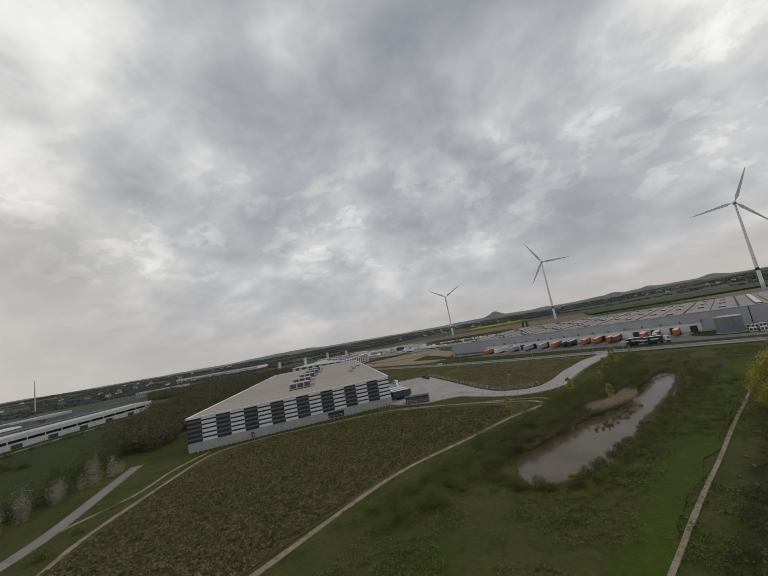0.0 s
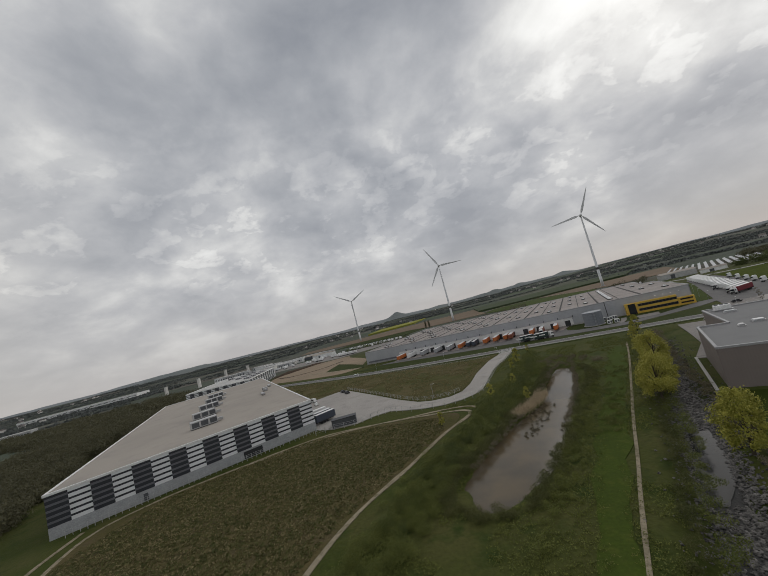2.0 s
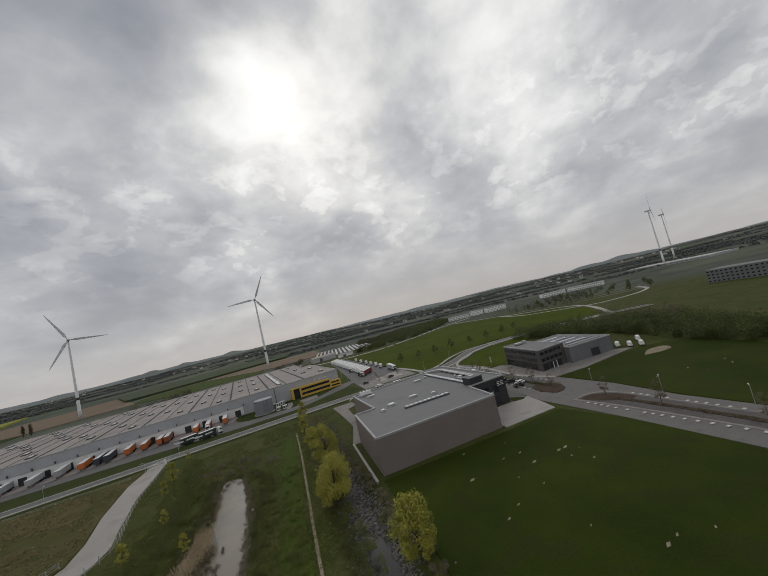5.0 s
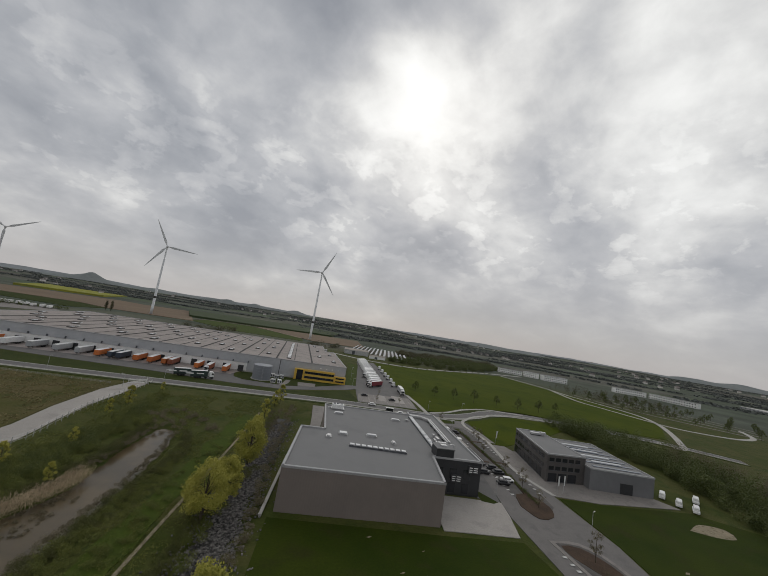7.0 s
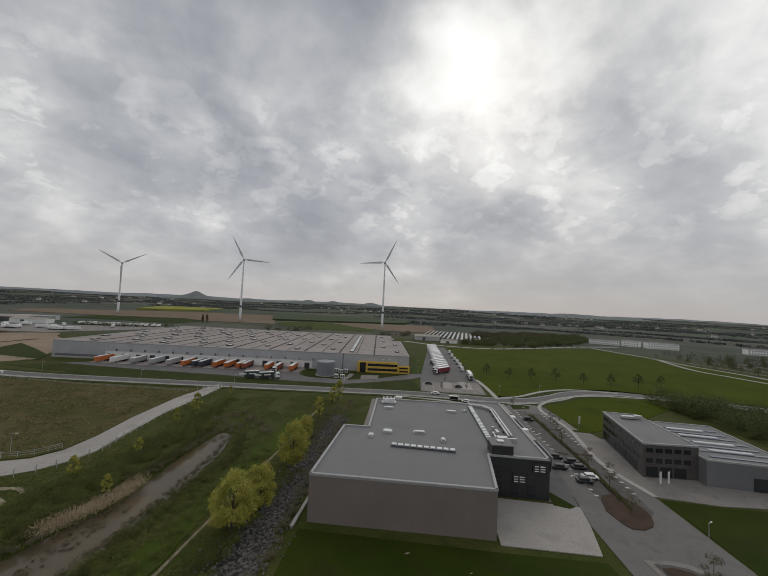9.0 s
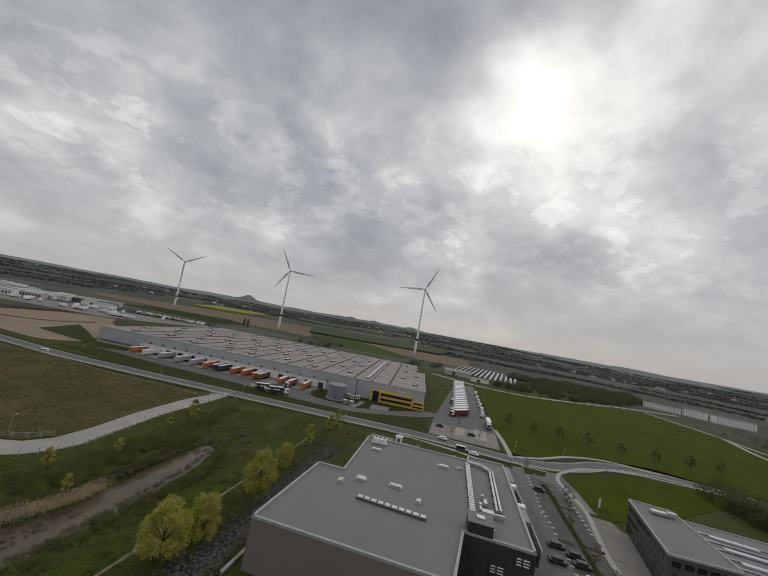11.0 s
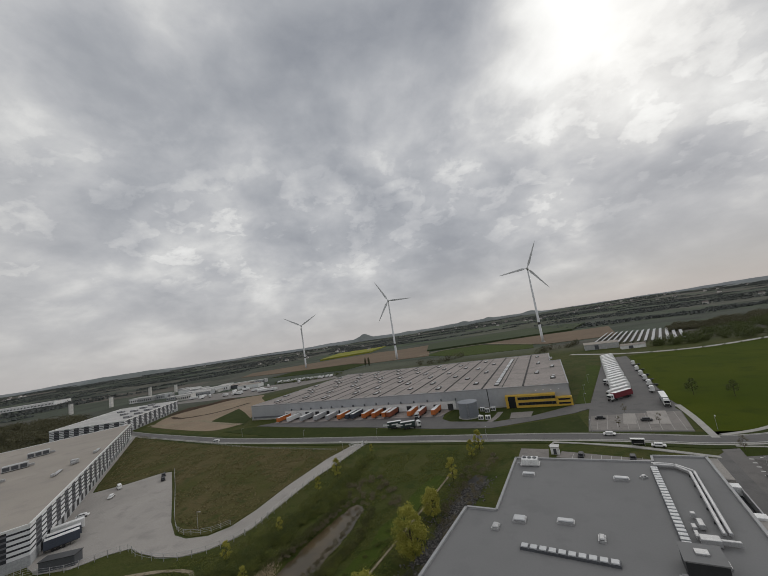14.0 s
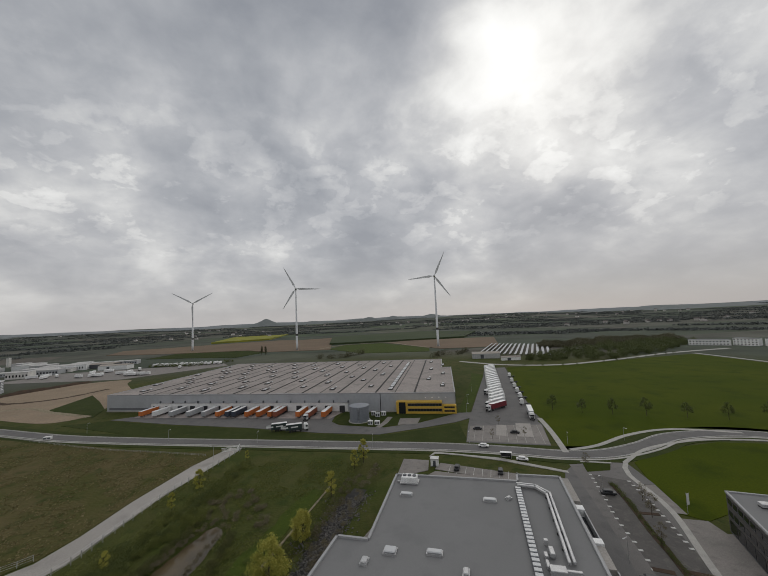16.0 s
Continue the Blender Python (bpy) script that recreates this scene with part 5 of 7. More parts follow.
# ---------- wind turbines ----------
def turbine(x, y, z, hub, blade, yaw, spin, label):
    root = thing("wind_turbine", x, y, z, yaw, label, "wind turbine", "wind turbines on the plain")
    bm = bmesh.new()
    for k in range(8):
        a, b = k / 8, (k + 1) / 8
        cyl(bm, 0, 0, a * hub, b * hub, 2.3 - 1.1 * a, 2.3 - 1.1 * b, 20)
    bmesh.ops.remove_doubles(bm, verts=bm.verts[:], dist=0.01)
    part("tower", bm, "turbine", root, smooth=True)
    part("tower_ring", cyl(bmesh.new(), 0, 0, hub * 0.235, hub * 0.265, 2.15, 2.12, 20), "seam", root, "dark painted ring")
    part("tower_base", cyl(bmesh.new(), 0, 0, -1.5, 0.6, 5, 4.4, 20), "kerb", root, "concrete foundation ring")
    bm = bx(-1.8, 1.8, -4.0, 7.5, hub - 1.2, hub + 2.6, 0.7)
    part("nacelle", bm, "turbine", root)
    bm = bmesh.new()
    bmesh.ops.create_uvsphere(bm, u_segments=12, v_segments=8, radius=1.9, matrix=Matrix.Translation((0, -5.2, hub + 0.6)) @ Matrix.Diagonal((1, 1.2, 1, 1)))
    part("rotor_hub", bm, "turbine", root, smooth=True)
    for k in range(3):
        bm = bmesh.new()
        prof = [(0.02, 1.0, 0.9), (0.08, 1.3, 0.7), (0.18, 3.6, 0.5), (0.35, 3.0, 0.38), (0.6, 2.2, 0.28), (0.85, 1.4, 0.18), (1.0, 0.25, 0.06)]
        rings = []
        for f, ch, th in prof:
            r = f * blade
            rings.append([bm.verts.new(((-0.35) * ch, -th, r)), bm.verts.new((0.65 * ch, 0, r)), bm.verts.new((-0.35 * ch, th, r)), bm.verts.new((-0.5 * ch, 0, r))])
        for r, s in zip(rings, rings[1:]):
            for i in range(4):
                bm.faces.new((r[i], r[(i + 1) % 4], s[(i + 1) % 4], s[i]))
        bm.faces.new(rings[-1])
        bmesh.ops.recalc_face_normals(bm, faces=bm.faces[:])
        bmesh.ops.rotate(bm, verts=bm.verts[:], cent=(0, 0, 0), matrix=Matrix.Rotation(radians(spin + 120 * k), 3, "Y"))
        bmesh.ops.translate(bm, verts=bm.verts[:], vec=(0, -5.2, hub + 0.6))
        part("blade", bm, "turbine", root)


turbine(-472, 787, 0, 112, 50, 25, 180, "white three-bladed wind turbine on a brown field")
turbine(-188, 666.5, 0, 124, 50, 12, -28, "white three-bladed wind turbine behind the warehouse")
turbine(90, 615, 0, 131, 50, -8, 25, "white three-bladed wind turbine beside the pale field")
turbine(1000, 275, 4, 138, 48, 10, 10, "slim far wind turbine on the eastern plain")
turbine(1200, 310, 6, 132, 48, 15, 50, "slim far wind turbine on the eastern plain")

# ---------- long grey warehouse ----------
WX, WY, WRZ = -199.8, 217.4, math.degrees(math.atan2(-0.151, 0.9885))
LW, DW, HW = 242.0, 158.0, 11.2


def warehouse():
    root = thing("warehouse", WX, WY, 0, WRZ, "long grey metal warehouse with many roof lights and loading docks", "warehouse")
    foot = [(0, 0), (LW, 0), (LW, 101), (LW - 8, 101), (LW - 8, DW), (0, DW)]
    for (ax, ay), (bx_, by) in zip(foot, foot[1:] + foot[:1]):
        d = math.hypot(bx_ - ax, by - ay)
        w = part("wall", bx(0, d, 0, 0.4, -0.3, HW - 0.35), "cladding", root)
        w.matrix_basis = pose(ax, ay, 0, 0, 0, math.degrees(math.atan2(by - ay, bx_ - ax)))
        c = part("parapet", bx(-0.1, d + 0.1, -0.12, 0.55, HW - 0.35, HW + 0.3, 0.04), "cap", root, "grey metal parapet cap")
        c.matrix_basis = w.matrix_basis
    part("roof", prism(bmesh.new(), [(0.5, 0.5), (LW - 0.5, 0.5), (LW - 0.5, 100.4), (LW - 8.5, 100.4), (LW - 8.5, DW - 0.5), (0.5, DW - 0.5)], HW - 0.6, HW), "roofw", root, "pale beige-grey gravel roof")
    bay = 24.2
    seam = mesh_data("roof_seam", bx(-0.5, 0.5, 2, DW - 3, HW, HW + 0.25), "seam")
    seam2 = mesh_data("roof_seam", bx(-0.22, 0.22, 2, DW - 3, HW, HW + 0.15), "seam")
    for i in range(1, 10):
        piece("roof_seam", seam, root, i * bay, 0, 0)
        if i < 9:
            piece("roof_seam", seam2, root, i * bay + bay / 2, 0, 0)
    dome = bx(-0.9, 0.9, -1.7, 1.7, HW + 0.45, HW + 0.8, 0.2)
    dome = mesh_data("roof_light_dome", dome, "skyglass")
    curb = mesh_data("roof_light_curb", bx(-1.5, 1.5, -2.9, 2.9, HW, HW + 0.46), "seam")
    vent = bx(-0.7, 0.7, -0.9, 0.9, HW, HW + 1.0, 0.15)
    vent = mesh_data("roof_vent", vent, "silver")
    r = random.Random(4)
    for i in range(10):
        if i == 8:
            continue
        for j in range(6):
            u, v = i * bay + (6.5 if j % 2 else 17.5) + r.uniform(-0.8, 0.8), 13 + j * 23 + (8 if i % 2 else 0)
            if v > DW - 8:
                continue
            c = piece("roof_light", curb, root, u, v, 0)
            piece("dome", dome, c, 0, 0, 0)
            if r.random() < 0.7:
                piece("roof_vent", vent, root, u + 0.6, v + 5.2, 0)
    strip = piece("glazed_strip", mesh_data("strip_curb", bx(-1.5, 1.5, 9, 138, HW, HW + 0.4), "seam"), root, 8 * bay + 8, 0, 0)
    for j in range(16):
        piece("strip_pane", mesh_data("strip_pane", bx(-1.2, 1.2, 9.5 + j * 8, 15.4 + j * 8, HW + 0.4, HW + 0.75, 0.1), "skyglass" if j % 3 else "silver"), strip, 0, 0, 0)
    # loading front
    part("dock_wall", bx(36, 176, -0.25, 0.0, 0, 5.7), "white", root, "white panelled dock wall")
    part("dark_plinth", bx(2, 35, -0.15, 0.0, 1.2, 2.6), "panel_g", root, "dark recessed band")
    part("plinth", bx(0, 205, -0.3, 0.0, -0.2, 0.75), "kerb", root, "pale concrete plinth")
    part("dock_canopy", bx(36, 176, -0.7, -0.01, 5.7, 5.9), "silver", root, "thin metal dock canopy")
    door = bx(-1.7, 1.7, -0.6, -0.24, 0.2, 4.0, 0.05)
    door = mesh_data("dock_door", door, "black")
    lip = mesh_data("dock_bumper", bx(-1.2, 1.2, -1.3, -0.24, 0.0, 0.9), "chassis")
    post = mesh_data("vent_pipe", bx(-0.25, 0.25, -0.9, 0.3, 5.9, 7.2), "cladding_dk")
    for i in range(15):
        d = piece("dock_door", door, root, 39.5 + 9.5 * i, 0, 0)
        piece("dock_bumper", lip, d, 0, 0, 0)
        piece("vent_pipe", post, root, 43.5 + 9.5 * i, 0, 0)
    # yellow office at the corner
    off = part("office", bx(207, 234, -3.6, -0.05, 0, 7.0, 0.06), "yellow", root, "yellow two-storey office front")
    part("office_annex", bx(234.05, 242.2, -3.3, -0.05, 0, 4.8, 0.06), "yellow", root, "low yellow corner annex")
    part("entrance", bx(208.6, 212.6, -3.75, -3.55, 0.1, 6.6), "glass", off, "dark glazed stair front")
    win = mesh_data("window", bx(0, 1.65, -3.74, -3.55, 0, 1.35), "glass")
    bar = mesh_data("window_frame", bx(-0.06, 0.06, -3.78, -3.55, -0.05, 1.4), "cladding_dk")
    for row, z in enumerate((1.5, 4.5)):
        part("window_band", bx(213.8, 233.9, -3.68, -3.55, z - 0.12, z + 1.47), "cladding_dk", off, "dark window band")
        for k in range(11):
            w = piece("window", win, off, 214.2 + k * 1.78, 0, z)
            piece("window_frame", bar, w, 1.72, 0, 0)
    for k in range(2):
        piece("window", mesh_data("window", bx(235.2, 241.2, -3.42, -3.25, 0, 0.9), "glass"), root, 0, 0, (1.1, 3.2)[k])
    for k in range(4):
        part("flood_lamp", bx(224 + k * 4, 224.7 + k * 4, -0.5, 0, 8.4, 8.8, 0.05), "white", root, "small white wall lamp")
    part("downpipe", bx(196.6, 197.0, -0.2, 0, 0, 11.2), "seam", root, "dark downpipe")
    part("side_glazing", bx(LW, LW + 0.12, 4, 10, 1, 5), "glass", root, "dark side window")


warehouse()


def tank(x, y):
    root = thing("water_tank", x, y, 0, 0, "round blue-grey steel sprinkler tank on a concrete ring", "water tank")
    bm = bmesh.new()
    for k in range(5):
        cyl(bm, 0, 0, k * 1.7, k * 1.7 + 1.66, 5.5, 5.5, 40)
    part("shell", bm, "tank", root, "ribbed blue-grey steel shell")
    part("roof", cyl(bmesh.new(), 0, 0, 8.5, 9.1, 5.6, 0.6, 40), "tank", root)
    part("base_ring", cyl(bmesh.new(), 0, 0, 0, 0.3, 6.2, 6.2, 40), "kerb", root, "concrete base ring")
    bm = bmesh.new()
    for k in range(18):
        box(bm, -0.25, 0.25, -5.75, -5.65, 0.4 + k * 0.45, 0.45 + k * 0.45)
    box(bm, -0.3, -0.25, -5.78, -5.65, 0.3, 9)
    box(bm, 0.25, 0.3, -5.78, -5.65, 0.3, 9)
    part("ladder", bm, "silver", root, "galvanised ladder")


tank(-16.8, 171.9)


def cabinet(x, y, rz, w, d, h, label):
    root = thing("plant_cabinet", x, y, 0.05, rz, label, "cabinet", "plant by the tank")
    part("body", bx(-w / 2, w / 2, -d / 2, d / 2, 0.15, h, 0.05), "white", root)
    part("base", bx(-w / 2 - .1, w / 2 + .1, -d / 2 - .1, d / 2 + .1, 0, 0.15), "kerb", root, "concrete base")
    for k in range(2):
        part("grille", bx(-w / 2 + 0.2 + k * w / 2, -0.15 + k * w / 2, -d / 2 - 0.03, -d / 2 + 0.02, 0.5, h - 0.4), "cladding_dk", root, "dark ventilation grille")


for cx_, cy_ in ((-10.2, 163.7), (-6.5, 163), (-6.8, 177.9), (-3.4, 180.4), (-9.4, 181.6)):
    cabinet(cx_, cy_, WRZ, 2.6, 1.6, 2.2, "white plant cabinet with dark grilles beside the tank")

# ---------- lorries ----------
def wheel_mesh():
    bm = bmesh.new()
    bmesh.ops.create_cone(bm, cap_ends=True, segments=14, radius1=0.5, radius2=0.5, depth=0.34, matrix=Matrix.Rotation(radians(90), 4, "Y"))
    return mesh_data("wheel", bm, "tyre")


WHEEL = wheel_mesh()


def trailer(mat, label, cab=False, length=13.6, name="semi_trailer", category="trailer", stripe=None):
    """A lorry trailer along +y; its front is at y = 0, the rear at y = length."""
    root = thing(name, 0, 0, 0, 0, label, category, "lorries and trailers")
    body = part("body", bx(-1.27, 1.27, 0, length, 1.15, 3.95, 0.06), mat, root)
    part("roof", bx(-1.25, 1.25, 0.1, length - 0.1, 3.95, 4.02, 0.02), "white", root, "pale tarpaulin roof")
    bm = bx(-0.6, 0.6, 0.6, length - 0.2, 0.75, 1.15)
    box(bm, -1.2, 1.2, length - 0.3, length, 0.6, 1.15)
    part("chassis", bm, "chassis", root)
    door = part("rear_door", bx(-1.2, 1.2, length, length + 0.06, 1.25, 3.85), "white" if mat in ("greytarp", "white") else mat, root)
    part("door_bar", bx(-0.04, 0.04, length + 0.06, length + 0.1, 1.3, 3.8), "silver", door)
    if stripe:
        for s in (-1, 1):
            for k in range(2):
                part("lettering_bar", bx(s * 1.275 - 0.01, s * 1.275 + 0.01, 2.0 + k * 5, 5.6 + k * 5, 2.3, 2.9), stripe, body, "pale band on the side")
    for k in range(3):
        for s in (-1, 1):
            piece("wheel", WHEEL, root, s * 1.08, length - 2.2 - 1.3 * k, 0.5)
    if cab:
        bm = bx(-1.22, 1.22, -3.2, -0.9, 0.9, 3.3, 0.18)
        box(bm, -1.15, 1.15, -2.7, -0.95, 3.2, 3.75, 0.2)
        c = part("cab", bm, "white", root, "white tractor cab")
        part("windscreen", bx(-1.05, 1.05, -3.24, -3.16, 2.0, 3.0, 0.03), "glass", c)
        part("grille", bx(-0.95, 0.95, -3.24, -3.18, 0.95, 1.75), "chassis", c)
        for s in (-1, 1):
            part("side_window", bx(s * 1.22 - 0.02, s * 1.22 + 0.02, -2.9, -1.9, 2.1, 2.9), "glass", c)
            part("mirror", bx(s * 1.45 - 0.1, s * 1.45 + 0.1, -3.1, -2.95, 2.1, 2.8, 0.03), "chassis", c)
            piece("wheel", WHEEL, root, s * 1.08, -2.6, 0.5)
            piece("wheel", WHEEL, root, s * 1.08, 0.7, 0.5)
        part("tractor_frame", bx(-0.55, 0.55, -3.0, 1.5, 0.6, 0.95), "chassis", root)
    else:
        for s in (-1, 1):
            part("landing_leg", bx(s * 0.9 - 0.08, s * 0.9 + 0.08, 2.4, 2.56, 0.06, 1.15), "chassis", root)
    return root


def put_lorry(ob, x, y, rz, z=0.07):
    ob.matrix_basis = pose(x, y, z, 0, 0, rz)
    return ob


PROTO = {}


def lorry_at(key, x, y, rz, label, **kw):
    if key in PROTO:
        return copy_thing(PROTO[key], pose(x, y, 0.07, 0, 0, rz))
    PROTO[key] = put_lorry(trailer(kw.pop("mat", key), label, **kw), x, y, rz)
    return PROTO[key]


DOCKED = [(-160.9, 196.7, "orange"), (-151.2, 195.2, "white"), (-139.1, 193.3, "greytarp"), (-127, 191.5, "greytarp"), (-116.3, 189.8, "greytarp"), (-106.8, 188.4, "orange"), (-100.3, 187.4, "navy"), (-96, 186.7, "navy"),
          (-87.3, 185.4, "orange"), (-79.8, 184.3, "orange"), (-72.3, 183.1, "orange"), (-68.9, 182.6, "rust"), (-54.5, 180.4, "orange"), (-38.8, 178.0, "orange")]
LAB = {"orange": "orange curtain-sided trailer backed against a loading dock", "white": "white box trailer backed against a loading dock", "greytarp": "pale grey curtain-sided trailer at a loading dock",
       "navy": "dark blue curtain-sided trailer at a loading dock", "rust": "rust-brown curtain-sided trailer at a loading dock"}
for x, y, k in DOCKED:
    lorry_at(k, x, y, WRZ, LAB[k])
lorry_at("rustcab", -48.1, 177.8, WRZ, "rust-brown lorry with a white cab at a loading dock", mat="rust", cab=True, name="lorry", category="lorry")
# road train on the service road
lorry_at("green", -46, 158.2, 106, "dark green road train with white cab on the service road", mat="green", cab=True, name="lorry", category="lorry", length=8.2, stripe="white")
lorry_at("green2", -54.6, 160.7, 106, "dark green drawbar trailer behind the lorry", mat="green", length=8.0, stripe="white")
# lorry park
for i in range(19):
    t = i / 18
    x, y = 59.5 + 37 * t, 180 + 148 * t
    if i == 0:
        lorry_at("redlorry", x, y, -54, "dark red lorry with white cab in the lorry park", mat="red", cab=True, name="lorry", category="lorry")
    elif i in (1, 5):
        lorry_at("whitelorry", x, y, -54, "white lorry parked in the lorry park", mat="white", cab=True, name="lorry", category="lorry")
    else:
        lorry_at("whitetrailer", x + 0.6, y + 0.4, -54, "white box trailer parked in the lorry park", mat="white")
for k in range(9):
    ribbon("bay_line", [(38.5 + k * 3.6, 134.6 - k * 0.95), (44.5 + k * 3.7, 154.6 - k * 0.3)], 0.16, 0.082, "kerb", "pale paved parking bay line", "road marking", depth=0.005)
lorry_at("rl2", 76, 162.1, -16, "white and rust-red lorry beside the field path", mat="greytarp", cab=True, name="lorry", category="lorry")


def tractor(x, y, rz):
    root = thing("tractor_unit", x, y, 0.07, rz, "white lorry tractor unit without trailer", "lorry", "parked tractor units")
    bm = bx(-1.22, 1.22, -3.2, -0.9, 0.9, 3.3, 0.18)
    box(bm, -1.15, 1.15, -2.7, -0.95, 3.2, 3.75, 0.2)
    c = part("cab", bm, "white", root)
    part("windscreen", bx(-1.05, 1.05, -3.24, -3.16, 2.0, 3.0, 0.03), "glass", c)
    part("tractor_frame", bx(-0.55, 0.55, -3.0, 2.6, 0.6, 0.95), "chassis", root)
    part("coupling", cyl(bmesh.new(), 0, 1.2, 0.95, 1.15, 0.5, 0.5, 12), "chassis", root)
    for s in (-1, 1):
        piece("wheel", WHEEL, root, s * 1.08, -2.6, 0.5)
        piece("wheel", WHEEL, root, s * 1.08, 1.2, 0.5)
    return root


tr = tractor(83.5, 190, -95)
for x, y in ((88.5, 206), (92.5, 222), (96.5, 238), (101.5, 258), (108, 282)):
    copy_thing(tr, pose(x, y, 0.07, 0, 0, -95))


def car(mat, label, van=False):
    root = thing("van" if van else "car", 0, 0, 0, 0, label, "van" if van else "car", "parked vans" if van else "parked cars")
    L, hgt = (5.2, 2.1) if van else (4.3, 1.45)
    bm = bmesh.new()
    box(bm, -0.9, 0.9, -L / 2, L / 2, 0.3, 0.85 if not van else 1.1, 0.12)
    body = part("body", bm, mat, root)
    bm = bx(-0.78, 0.78, -L / 2 + (0.9 if not van else 0.15), L / 2 - (0.8 if not van else 1.1), 0.8, hgt, 0.2)
    part("roof", bm, mat, body)
    part("windscreen", bx(-0.7, 0.7, L / 2 - (0.85 if not van else 1.2), L / 2 - (0.7 if not van else 1.0), 0.95, hgt - 0.15, 0.03), "glass", body)
    for s in (-1, 1):
        part("side_window", bx(s * 0.78 - 0.02, s * 0.78 + 0.02, -L / 2 + 1.2, L / 2 - 1.1, 0.95, hgt - 0.2), "glass", body)
        for y in (-L / 2 + 0.8, L / 2 - 0.8):
            w = piece("wheel", WHEEL, root, s * 0.82, y, 0.31)
            w.scale = (0.6, 0.62, 0.62)
    return root


van = put_lorry(car("white", "white delivery van parked beside the dark hall", True), 115.4, 24.9, -62)
for x, y in ((114.9, 19.5), (116.2, 15.3), (127, 20.6)):
    copy_thing(van, pose(x, y, 0.07, 0, 0, -62))
c1 = put_lorry(car("white", "white parked car on the side street"), 56.3, 37.8, 75, 0.075)
c2 = put_lorry(car("black", "black parked car on the side street"), 57.9, 47, 75, 0.075)
copy_thing(c2, pose(43.8, 148.9, 0.08, 0, 0, 80))
copy_thing(c2, pose(59.5, 141.5, 0.08, 0, 0, 75))
copy_thing(c2, pose(25.3, 106.2, 0.08, 0, 0, -18))
copy_thing(c2, pose(40, 101.8, 0.08, 0, 0, -18))
copy_thing(c1, pose(51.5, 111.6, 0.08, 0, 0, 72))
copy_thing(c2, pose(67.6, 85.1, 0.075, 0, 0, 75))
copy_thing(c2, pose(57.5, 43.4, 0.075, 0, 0, 75))
copy_thing(c1, pose(-165.9, 69.2, 0.06, 0, 0, 130))
copy_thing(c1, pose(40.7, 126.5, 0.07, 0, 0, 75))

# ---------- striped hall ----------
SX, SY = -145.7, 42.0
SF = Vector((-0.589, -0.808))
SS = Vector((-0.722, 0.692))
LF, LS, HS = 79.0, 215.0, 12.0


